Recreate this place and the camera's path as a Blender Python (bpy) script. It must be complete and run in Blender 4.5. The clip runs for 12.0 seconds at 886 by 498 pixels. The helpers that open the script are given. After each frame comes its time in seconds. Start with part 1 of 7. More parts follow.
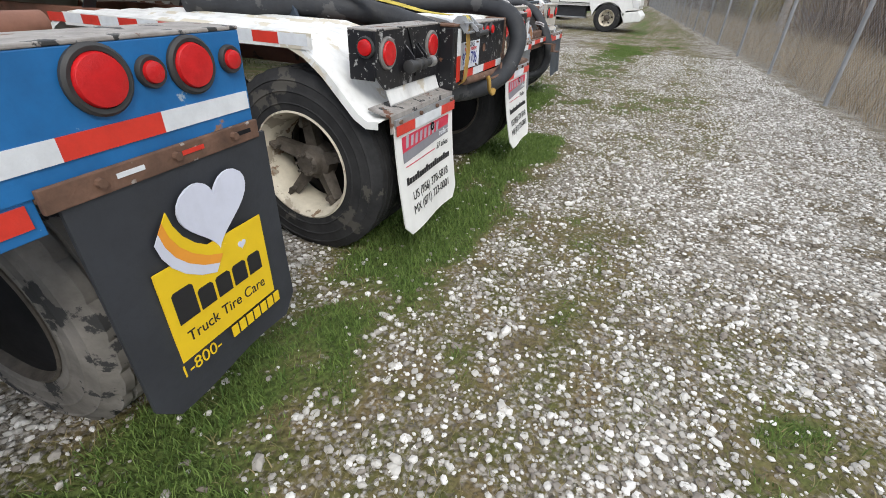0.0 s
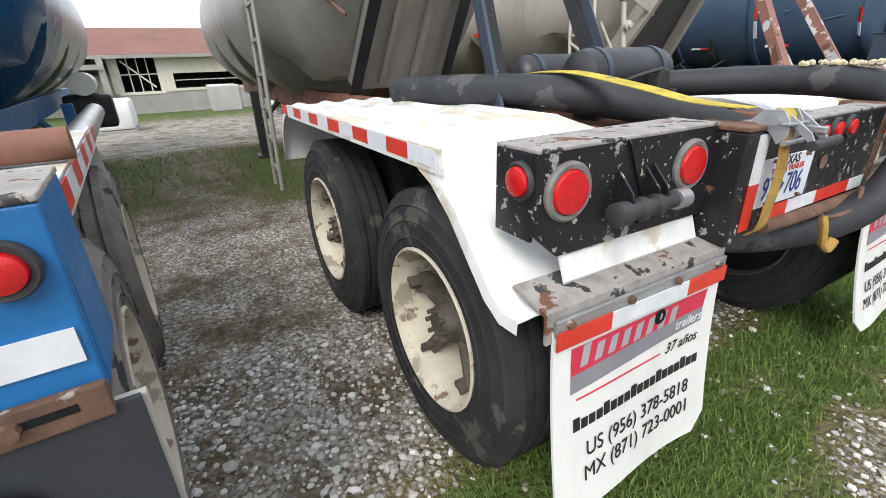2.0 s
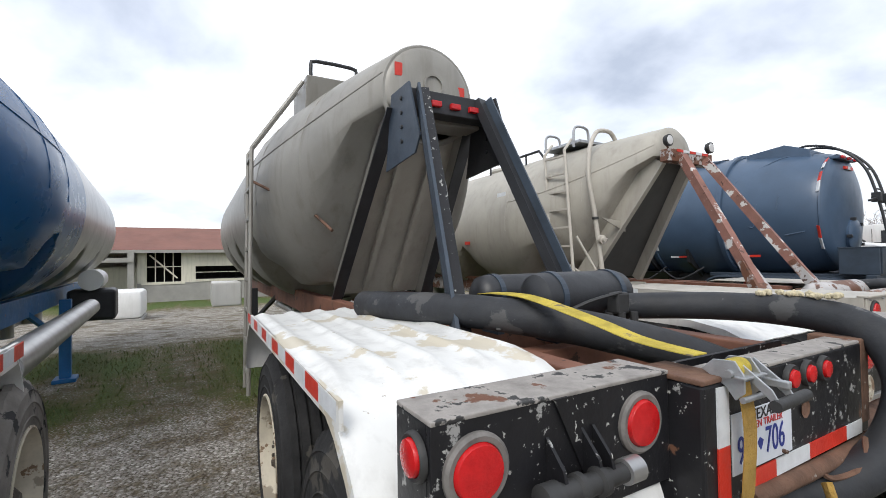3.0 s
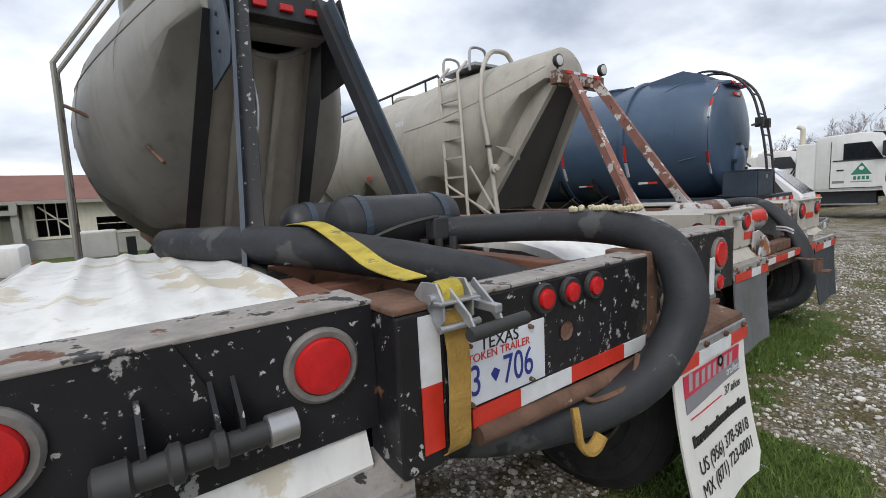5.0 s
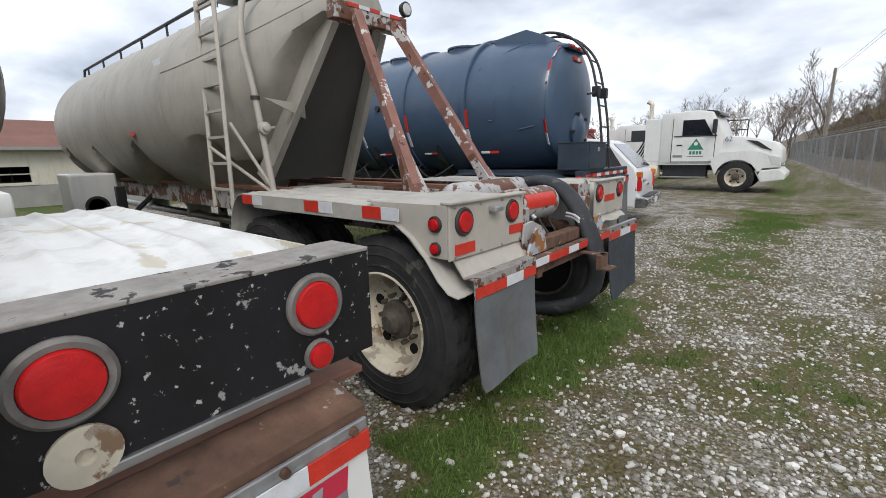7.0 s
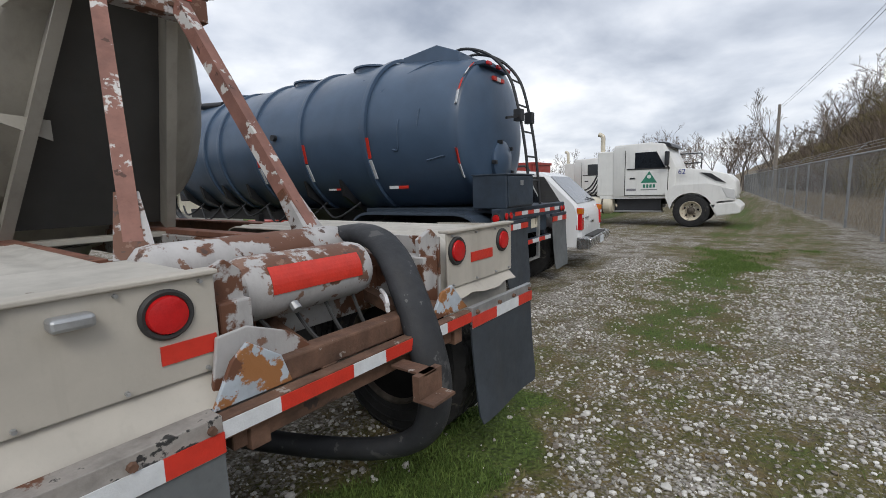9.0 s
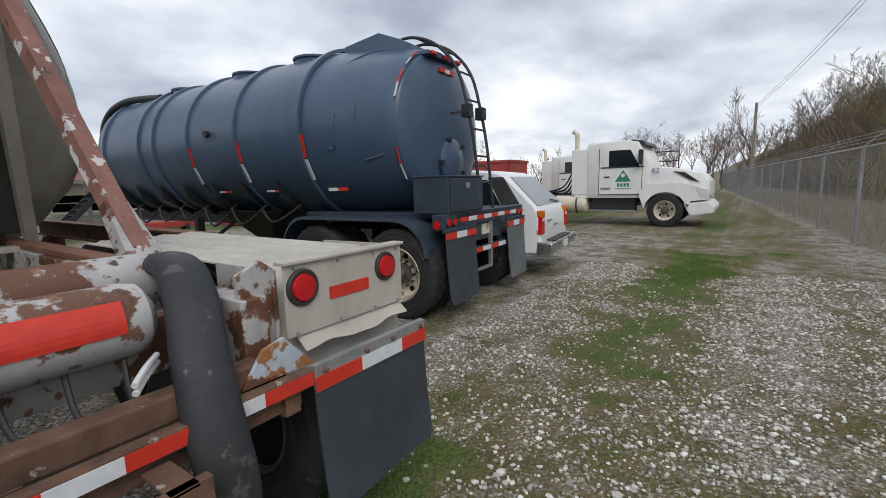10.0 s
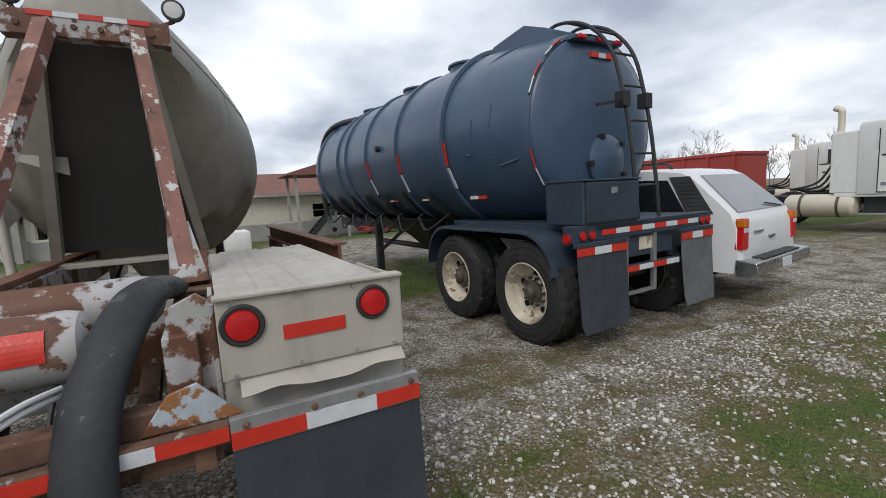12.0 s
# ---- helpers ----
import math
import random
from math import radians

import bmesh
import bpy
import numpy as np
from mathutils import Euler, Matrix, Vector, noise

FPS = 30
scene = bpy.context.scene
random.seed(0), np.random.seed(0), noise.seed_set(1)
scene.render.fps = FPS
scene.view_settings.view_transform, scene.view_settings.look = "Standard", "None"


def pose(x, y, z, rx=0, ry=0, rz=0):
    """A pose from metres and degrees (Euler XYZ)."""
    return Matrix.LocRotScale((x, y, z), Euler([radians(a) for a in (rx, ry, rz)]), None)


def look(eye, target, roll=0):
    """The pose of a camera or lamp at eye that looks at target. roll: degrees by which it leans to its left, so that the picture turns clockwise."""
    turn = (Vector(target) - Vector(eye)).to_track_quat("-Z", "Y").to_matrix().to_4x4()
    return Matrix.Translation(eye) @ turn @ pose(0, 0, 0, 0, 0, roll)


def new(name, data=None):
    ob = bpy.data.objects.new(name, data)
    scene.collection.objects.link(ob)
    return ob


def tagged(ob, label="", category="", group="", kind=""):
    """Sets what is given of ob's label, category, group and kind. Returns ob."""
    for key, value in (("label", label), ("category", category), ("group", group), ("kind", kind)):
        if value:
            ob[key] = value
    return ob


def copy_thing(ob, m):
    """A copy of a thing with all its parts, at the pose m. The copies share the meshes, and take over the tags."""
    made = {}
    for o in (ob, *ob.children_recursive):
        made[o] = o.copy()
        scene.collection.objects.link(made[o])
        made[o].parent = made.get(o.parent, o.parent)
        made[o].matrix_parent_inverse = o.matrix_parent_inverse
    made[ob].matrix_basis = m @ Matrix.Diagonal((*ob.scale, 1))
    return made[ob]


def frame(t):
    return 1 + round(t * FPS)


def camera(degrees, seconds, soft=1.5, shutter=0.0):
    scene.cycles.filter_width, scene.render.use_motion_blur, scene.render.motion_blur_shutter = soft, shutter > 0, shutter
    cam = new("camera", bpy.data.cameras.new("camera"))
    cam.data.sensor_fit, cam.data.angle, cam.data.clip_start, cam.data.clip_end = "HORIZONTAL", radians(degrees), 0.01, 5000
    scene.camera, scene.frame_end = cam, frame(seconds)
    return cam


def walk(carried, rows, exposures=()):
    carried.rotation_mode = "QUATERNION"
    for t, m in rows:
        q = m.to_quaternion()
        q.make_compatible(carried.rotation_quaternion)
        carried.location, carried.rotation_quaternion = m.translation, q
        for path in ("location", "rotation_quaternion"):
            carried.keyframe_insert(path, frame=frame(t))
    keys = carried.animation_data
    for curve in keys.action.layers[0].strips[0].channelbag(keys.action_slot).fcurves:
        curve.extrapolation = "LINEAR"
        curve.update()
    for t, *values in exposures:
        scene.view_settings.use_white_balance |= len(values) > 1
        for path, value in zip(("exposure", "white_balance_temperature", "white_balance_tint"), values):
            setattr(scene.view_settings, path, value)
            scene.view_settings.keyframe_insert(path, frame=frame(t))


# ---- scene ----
cam = camera(90.4, 12.0, soft=0.9)
PATH = [
    (0, (0.422, 1.494, 1.394), (-0.267, 3.068, 0.369), 2.2),
    (0.5, (0.4, 1.941, 1.389), (-0.23, 3.536, 0.36), 0.8),
    (1, (0.371, 2.273, 1.351), (-0.834, 3.56, 0.406), -1.1),
    (1.5, (0.138, 2.506, 1.364), (-1.346, 3.5, 0.465), -0.9),
    (2, (-0.026, 2.679, 1.407), (-1.626, 3.584, 0.619), -1.9),
    (2.5, (-0.041, 2.908, 1.491), (-1.794, 3.842, 1.254), -1.1),
    (2.7, (-0.05, 2.946, 1.515), (-1.815, 3.885, 1.447), -0.9),
    (4.3, (-0.051, 3.15, 1.513), (-1.749, 4.193, 1.687), -1.6),
    (4.5, (0.025, 3.268, 1.488), (-1.684, 4.307, 1.515), -1.6),
    (5, (0.047, 3.606, 1.425), (-1.545, 4.793, 1.183), -2.9),
    (5.5, (0.024, 3.972, 1.413), (-1.3, 5.413, 0.999), -1.2),
    (6, (0.129, 4.388, 1.433), (-1.173, 5.845, 1.006), -1.5),
    (6.5, (0.102, 4.782, 1.404), (-1.171, 6.26, 0.962), -1.2),
    (6.7, (0.115, 4.918, 1.45), (-1.136, 6.414, 1.008), -1.2),
    (8.3, (-0.013, 6.225, 1.434), (-1.384, 7.65, 1.134), -0.6),
    (8.5, (0.028, 6.397, 1.438), (-1.332, 7.835, 1.148), -0.8),
    (9, (0.034, 6.805, 1.427), (-1.149, 8.394, 1.154), -1.6),
    (9.5, (0.088, 7.189, 1.476), (-0.895, 8.906, 1.183), -1.5),
    (10, (0.157, 7.54, 1.487), (-0.973, 9.164, 1.196), -1.5),
    (10.5, (0.155, 7.856, 1.504), (-1.005, 9.46, 1.219), 1.7),
    (11, (0.241, 8.117, 1.511), (-1.01, 9.651, 1.228), 0.9),
    (11.5, (0.352, 8.313, 1.504), (-1.227, 9.511, 1.237), -1.8),
    (12, (0.379, 8.472, 1.512), (-1.37, 9.41, 1.269), -3.2),
]
EXPOSURES = [(0, 0.8), (1.0, 0.9), (1.5, 1.0), (2.0, 1.1), (2.5, 0.9), (2.7, 0.8), (4.3, 0.05), (4.5, 0.1), (5.0, 0.3), (5.5, 0.4), (6.7, 0.4), (8.3, 0.08), (12, 0.08)]
walk(cam, [(t, look(eye, target, roll)) for t, eye, target, roll in PATH], EXPOSURES)

# ---- sky and sun ----
world = bpy.data.worlds.new("overcast_sky")
scene.world = world
world.use_nodes = True
wn, wl = world.node_tree.nodes, world.node_tree.links
wn.clear()
w_out = wn.new("ShaderNodeOutputWorld")
w_bg = wn.new("ShaderNodeBackground")
w_sky = wn.new("ShaderNodeTexSky")
w_sky.sky_type, w_sky.sun_disc = "NISHITA", False
w_sky.sun_elevation, w_sky.sun_rotation = radians(48), radians(250)
w_tc = wn.new("ShaderNodeTexCoord")
w_sep = wn.new("ShaderNodeSeparateXYZ")
w_up = wn.new("ShaderNodeMath")
w_up.operation = "MAXIMUM"
w_up.inputs[1].default_value = 0.0
w_den = wn.new("ShaderNodeMath")
w_den.operation = "ADD"
w_den.inputs[1].default_value = 0.28
w_dx, w_dy = wn.new("ShaderNodeMath"), wn.new("ShaderNodeMath")
w_dx.operation = w_dy.operation = "DIVIDE"
w_com = wn.new("ShaderNodeCombineXYZ")
w_n = wn.new("ShaderNodeTexNoise")
w_n.inputs["Scale"].default_value, w_n.inputs["Detail"].default_value, w_n.inputs["Roughness"].default_value = 1.25, 8, 0.5
w_n.inputs["Distortion"].default_value = 0.15
w_ramp = wn.new("ShaderNodeValToRGB")
w_ramp.color_ramp.elements[0].position, w_ramp.color_ramp.elements[0].color = 0.34, (2.9, 3.25, 3.95, 1)
w_ramp.color_ramp.elements[1].position, w_ramp.color_ramp.elements[1].color = 0.66, (8.8, 8.9, 9.1, 1)
w_e = w_ramp.color_ramp.elements.new(0.49)
w_e.color = (5.3, 5.65, 6.3, 1)
w_mix = wn.new("ShaderNodeMix")
w_mix.data_type = "RGBA"
w_mix.inputs["Factor"].default_value = 0.92
wl.new(w_tc.outputs["Generated"], w_sep.inputs["Vector"])
wl.new(w_sep.outputs["Z"], w_up.inputs[0])
wl.new(w_up.outputs["Value"], w_den.inputs[0])
for w_div, w_ax in ((w_dx, "X"), (w_dy, "Y")):
    wl.new(w_sep.outputs[w_ax], w_div.inputs[0])
    wl.new(w_den.outputs["Value"], w_div.inputs[1])
    wl.new(w_div.outputs["Value"], w_com.inputs[w_ax])
wl.new(w_com.outputs["Vector"], w_n.inputs["Vector"])
wl.new(w_n.outputs["Fac"], w_ramp.inputs["Fac"])
wl.new(w_sky.outputs["Color"], w_mix.inputs["A"])
wl.new(w_ramp.outputs["Color"], w_mix.inputs["B"])
wl.new(w_mix.outputs["Result"], w_bg.inputs["Color"])
wl.new(w_bg.outputs["Background"], w_out.inputs["Surface"])
w_bg.inputs["Strength"].default_value = 0.13
sun = new("sun", bpy.data.lights.new("sun", "SUN"))
sun.data.energy, sun.data.angle, sun.data.color = 1.3, radians(25), (1.0, 0.96, 0.9)
sun.matrix_world = look((10, -4, 14), (0, 6, 0))


# ---- materials ----
def mat(name, col, rough=0.55, metal=0.0, var=0.18, scale=5.0, fine=60.0, bump=0.15, chips=(), spec=0.5, streak=0.0):
    """A painted, worn surface. chips: rows of (colour, noise scale, threshold, roughness)."""
    m = bpy.data.materials.new(name)
    m.use_nodes = True
    n, l = m.node_tree.nodes, m.node_tree.links
    b = n["Principled BSDF"]
    b.inputs["Metallic"].default_value = metal
    b.inputs["Specular IOR Level"].default_value = spec
    tc = n.new("ShaderNodeTexCoord")
    oi = n.new("ShaderNodeObjectInfo")
    add = n.new("ShaderNodeVectorMath")
    add.operation = "ADD"
    l.new(tc.outputs["Object"], add.inputs[0])
    l.new(oi.outputs["Location"], add.inputs[1])
    vec = add.outputs["Vector"]

    def noise_tex(s, detail=5.0, stretch=None):
        t = n.new("ShaderNodeTexNoise")
        t.inputs["Scale"].default_value, t.inputs["Detail"].default_value, t.inputs["Roughness"].default_value = s, detail, 0.6
        if stretch:
            mp = n.new("ShaderNodeMapping")
            mp.inputs["Scale"].default_value = stretch
            l.new(vec, mp.inputs["Vector"])
            l.new(mp.outputs["Vector"], t.inputs["Vector"])
        else:
            l.new(vec, t.inputs["Vector"])
        return t.outputs["Fac"]

    def ramp(fac, a, b_, ca, cb):
        r = n.new("ShaderNodeValToRGB")
        r.color_ramp.elements[0].position, r.color_ramp.elements[1].position = a, b_
        r.color_ramp.elements[0].color, r.color_ramp.elements[1].color = (*ca, 1), (*cb, 1)
        l.new(fac, r.inputs["Fac"])
        return r.outputs["Color"]

    def mix(fac, a, c):
        x = n.new("ShaderNodeMix")
        x.data_type = "RGBA"
        l.new(fac, x.inputs["Factor"])
        l.new(a, x.inputs["A"])
        if isinstance(c, tuple):
            x.inputs["B"].default_value = (*c, 1)
        else:
            l.new(c, x.inputs["B"])
        return x.outputs["Result"]

    lo, hi = [c * (1 - var) for c in col], [min(1, c * (1 + var)) for c in col]
    colour = ramp(noise_tex(scale), 0.3, 0.7, lo, hi)
    grain = noise_tex(fine, 3.0)
    colour = mix(ramp(grain, 0.55, 0.8, (0, 0, 0), (var, var, var)), colour, tuple(c * 0.55 for c in col))
    if streak:
        s = ramp(noise_tex(9.0, 6.0, (1.0, 1.0, 0.12)), 0.5, 0.75, (0, 0, 0), (streak, streak, streak))
        colour = mix(s, colour, (0.09, 0.075, 0.055))
    rgh = None
    for cc, cs, th, cr in chips:
        f = ramp(noise_tex(cs, 7.0), th, th + 0.025, (0, 0, 0), (1, 1, 1))
        colour = mix(f, colour, tuple(cc))
    l.new(colour, b.inputs["Base Color"])
    rr = n.new("ShaderNodeMapRange")
    rr.inputs["To Min"].default_value, rr.inputs["To Max"].default_value = max(0.03, rough - 0.12), min(1, rough + 0.15)
    l.new(noise_tex(scale * 3), rr.inputs["Value"])
    l.new(rr.outputs["Result"], b.inputs["Roughness"])
    if bump:
        bp = n.new("ShaderNodeBump")
        bp.inputs["Strength"].default_value, bp.inputs["Distance"].default_value = bump, 0.01
        l.new(noise_tex(fine * 0.5, 4.0), bp.inputs["Height"])
        l.new(bp.outputs["Normal"], b.inputs["Normal"])
    return m


RUST = (0.13, 0.055, 0.03)
M_black = mat("chipped_black_paint", (0.012, 0.012, 0.014), 0.42, spec=0.35, var=0.3, chips=[((0.4, 0.4, 0.38), 40, 0.63, 0.6), ((0.3, 0.3, 0.29), 14, 0.635, 0.6), ((0.16, 0.08, 0.05), 5, 0.66, 0.8)])
M_black_plain = mat("black_steel", (0.02, 0.021, 0.024), 0.45, var=0.3)
M_gun = mat("dark_slate_steel", (0.032, 0.046, 0.066), 0.45, var=0.25)
M_primer = mat("red_oxide_primer", (0.19, 0.085, 0.055), 0.7, var=0.25, chips=[((0.07, 0.04, 0.03), 8, 0.62, 0.8)])
M_rust = mat("rusted_steel", (0.12, 0.065, 0.042), 0.85, var=0.45, scale=9, bump=0.5, chips=[((0.3, 0.27, 0.24), 13, 0.64, 0.7), ((0.045, 0.03, 0.025), 7, 0.63, 0.9)])
M_ledge = mat("worn_ledge", (0.28, 0.26, 0.24), 0.7, var=0.3, scale=14, bump=0.4, chips=[((0.03, 0.03, 0.03), 14, 0.58, 0.6), (RUST, 9, 0.62, 0.9)])
M_white_rust = mat("rusty_white_paint", (0.4, 0.39, 0.385), 0.55, var=0.15, chips=[(RUST, 4.5, 0.51, 0.85), ((0.2, 0.11, 0.075), 13, 0.585, 0.85), ((0.07, 0.04, 0.03), 9, 0.62, 0.9)], streak=0.35)
M_leg_rust = mat("red_brown_flaking_paint", (0.23, 0.11, 0.085), 0.7, var=0.3, chips=[((0.55, 0.54, 0.52), 8, 0.57, 0.6), ((0.08, 0.04, 0.03), 12, 0.62, 0.85)])
M_white = mat("white_paint", (0.72, 0.72, 0.7), 0.35, var=0.05, scale=3, bump=0.04, streak=0.12)
M_fender_w = mat("white_fibreglass", (0.7, 0.7, 0.68), 0.4, var=0.08, scale=4, bump=0.06, streak=0.3, chips=[((0.55, 0.5, 0.4), 3.5, 0.57, 0.7), ((0.25, 0.2, 0.15), 22, 0.7, 0.7)])
M_beige = mat("weathered_beige_paint", (0.43, 0.4, 0.35), 0.55, var=0.1, scale=4, bump=0.08, streak=0.25)
M_beige_top = mat("weathered_beige_top", (0.42, 0.4, 0.36), 0.6, var=0.15, scale=7, bump=0.1, streak=0.1, chips=[((0.2, 0.17, 0.14), 11, 0.68, 0.7)])
M_tank_b = mat("grey_weathered_tank_paint", (0.26, 0.25, 0.225), 0.42, 0.1, var=0.14, scale=2, bump=0.05, streak=0.35)
M_tank_c = mat("beige_grey_tank_paint", (0.36, 0.34, 0.295), 0.5, 0.05, var=0.12, scale=2, bump=0.05, streak=0.25)
M_tank_a = mat("blue_tank_paint", (0.008, 0.075, 0.2), 0.28, 0.0, var=0.15, scale=2, bump=0.03)
M_alu = mat("bare_aluminium", (0.42, 0.42, 0.42), 0.35, 0.8, var=0.15, scale=3, bump=0.05, streak=0.2)
M_tank_d = mat("slate_blue_tank_paint", (0.055, 0.09, 0.145), 0.32, 0.0, var=0.16, scale=1.6, bump=0.06, spec=0.45, chips=[((0.075, 0.1, 0.14), 3, 0.66, 0.5)])
M_blue = mat("chipped_blue_paint", (0.01, 0.12, 0.32), 0.4, var=0.2, scale=6, chips=[((0.3, 0.36, 0.42), 12, 0.67, 0.6), ((0.26, 0.14, 0.08), 6, 0.66, 0.85)])
M_rubber = mat("tyre_rubber", (0.028, 0.028, 0.029), 0.8, spec=0.25, var=0.35, scale=8, bump=0.3, chips=[((0.075, 0.07, 0.062), 5, 0.62, 0.9)])
M_dusty = mat("dusty_tyre_rubber", (0.17, 0.158, 0.143), 0.9, spec=0.2, var=0.35, scale=6, bump=0.3, chips=[((0.04, 0.04, 0.04), 7, 0.58, 0.9)])
M_hose = mat("black_rubber_hose", (0.03, 0.032, 0.036), 0.6, spec=0.3, var=0.25, scale=7, bump=0.25, streak=0.15, chips=[((0.1, 0.1, 0.1), 14, 0.66, 0.8), ((0.075, 0.075, 0.075), 4, 0.58, 0.6)])
M_flap = mat("dark_rubber_flap", (0.035, 0.043, 0.054), 0.6, var=0.25, scale=5, bump=0.15, streak=0.15)
M_flap_a = mat("black_rubber_flap", (0.026, 0.029, 0.035), 0.55, var=0.2, scale=5, bump=0.15)
M_flap_grey = mat("grey_rubber_flap", (0.12, 0.13, 0.135), 0.65, var=0.25, scale=5, bump=0.15, streak=0.35)
M_flap_w = mat("white_plastic_flap", (0.68, 0.68, 0.65), 0.45, var=0.05, scale=5, bump=0.04, streak=0.12)
M_rim = mat("cream_painted_rim", (0.55, 0.5, 0.4), 0.6, var=0.2, scale=7, bump=0.15, chips=[((0.2, 0.13, 0.08), 9, 0.6, 0.8), ((0.3, 0.26, 0.2), 4, 0.56, 0.8)])
M_hub = mat("greasy_hub", (0.1, 0.085, 0.07), 0.7, 0.3, var=0.4, scale=16, bump=0.4)
M_lens = mat("red_lamp_lens", (0.5, 0.012, 0.014), 0.18, var=0.15, scale=30, bump=0.2, fine=300)
M_amber = mat("amber_lens", (0.55, 0.16, 0.01), 0.2, var=0.1)
M_clear = mat("clear_lens", (0.6, 0.6, 0.6), 0.15, var=0.05)
M_grommet = mat("black_rubber_grommet", (0.03, 0.03, 0.03), 0.6, var=0.2)
M_ring = mat("grey_lamp_ring", (0.16, 0.15, 0.14), 0.6, var=0.3, scale=20)
M_red = mat("red_reflective_tape", (0.56, 0.035, 0.02), 0.35, var=0.12, scale=18, fine=200, chips=[((0.45, 0.4, 0.38), 20, 0.72, 0.7)])
M_silver = mat("silver_reflective_tape", (0.62, 0.64, 0.66), 0.4, var=0.1, scale=18, fine=200, chips=[((0.3, 0.26, 0.22), 20, 0.72, 0.7)])
M_redplain = mat("red_print", (0.5, 0.025, 0.06), 0.45, var=0.1)
M_grey_print = mat("grey_print", (0.2, 0.2, 0.22), 0.5, var=0.1)
M_emblem = mat("grey_emblem_print", (0.33, 0.31, 0.34), 0.45, var=0.1)
M_ink = mat("black_print", (0.012, 0.012, 0.014), 0.5, var=0.1, bump=0)
M_inkblue = mat("navy_print", (0.02, 0.035, 0.22), 0.5, var=0.1, bump=0)
M_inkred = mat("red_letters", (0.5, 0.04, 0.04), 0.5, var=0.1, bump=0)
M_plate = mat("licence_plate_white", (0.62, 0.65, 0.7), 0.35, var=0.06, scale=12, bump=0.04)
M_yellow = mat("yellow_print", (0.7, 0.47, 0.01), 0.5, var=0.08, scale=6, bump=0.05)
M_orange = mat("orange_print", (0.7, 0.28, 0.03), 0.5, var=0.08, bump=0)
M_heart = mat("pale_grey_print", (0.55, 0.57, 0.66), 0.5, var=0.08, scale=6, bump=0.05, streak=0.1)
M_strap = mat("yellow_webbing", (0.46, 0.36, 0.05), 0.85, var=0.3, scale=14, bump=0.5, fine=220, chips=[((0.18, 0.14, 0.08), 7, 0.6, 0.9)])
M_strap_o = mat("ochre_webbing", (0.36, 0.22, 0.05), 0.85, var=0.25, scale=14, bump=0.5, fine=220)
M_zinc = mat("galvanised_steel", (0.4, 0.41, 0.42), 0.42, 0.7, var=0.2, scale=14, bump=0.15)
M_galv = mat("galvanised_fence", (0.3, 0.31, 0.32), 0.55, 0.5, var=0.2, scale=3)
M_glass = mat("dark_window_glass", (0.012, 0.014, 0.017), 0.06, var=0.1, bump=0)
M_carwhite = mat("white_car_paint", (0.7, 0.71, 0.72), 0.22, var=0.03, scale=2, bump=0.0)
M_chrome = mat("dull_chrome", (0.4, 0.4, 0.4), 0.25, 0.9, var=0.15, scale=5)
M_cream_tank = mat("cream_fuel_tank", (0.6, 0.55, 0.44), 0.35, 0.1, var=0.08, scale=3)
M_red_box = mat("red_container_paint", (0.34, 0.045, 0.035), 0.5, var=0.12, scale=1)
M_green = mat("green_print", (0.03, 0.2, 0.13), 0.5, var=0.1, bump=0)
M_wall = mat("cream_render", (0.58, 0.55, 0.46), 0.85, var=0.1, scale=0.6, fine=12, bump=0.1, streak=0.25)
M_base = mat("grey_block_base", (0.3, 0.29, 0.27), 0.9, var=0.15, scale=1.2, fine=14)
M_roof = mat("red_brown_roof", (0.19, 0.085, 0.065), 0.8, var=0.15, scale=0.7, fine=10, streak=0.15)
# Near-black: shade painted into hollows and rooms, plus door joints and mullions.
M_shade_detail = mat("dark_interior", (0.01, 0.01, 0.011), 0.9, var=0.3, spec=0.2)
M_bark = mat("grey_bark", (0.13, 0.11, 0.095), 0.9, var=0.3, scale=3, bump=0.3)
M_twig = mat("brown_twigs", (0.16, 0.125, 0.1), 0.9, var=0.3, scale=0.5, bump=0)
M_bud = mat("budding_twigs", (0.17, 0.14, 0.07), 0.9, var=0.35, scale=0.4, bump=0)
M_pole = mat("weathered_wood_pole", (0.25, 0.22, 0.19), 0.9, var=0.25, scale=6, bump=0.3)
# Trailer C's end sheet: dark grey with the recess's shade put into the colour.
M_shaded_sheet = mat("dark_grey_steel_sheet", (0.06, 0.06, 0.058), 0.6, var=0.15, scale=2, bump=0.05, streak=0.15)
M_foam = mat("dirt_crumbs", (0.5, 0.44, 0.3), 0.9, var=0.3, scale=40, bump=0.6)


# ---- shape helpers ----
def part(name, bm, material, parent=None, label="", smooth=False):
    """Links a bmesh, built in world places, as one mesh object under a thing or a part."""
    at = Vector((0, 0, 0))
    p = parent
    while p is not None:
        at += p.location
        p = p.parent
    me = bpy.data.meshes.new(name)
    bmesh.ops.translate(bm, verts=bm.verts, vec=-at)
    bmesh.ops.recalc_face_normals(bm, faces=bm.faces)
    bm.to_mesh(me)
    bm.free()
    me.materials.append(material)
    if smooth:
        me.shade_smooth()
        me.set_sharp_from_angle(angle=radians(38))
    ob = new(name, me)
    ob.parent = parent
    if label:
        tagged(ob, label)
    return ob


def thing(name, x, y, z, label, category, group="", kind=""):
    ob = new(name)
    ob.location = (x, y, z)
    ob.empty_display_size = 0.1
    return tagged(ob, label, category, group, kind)


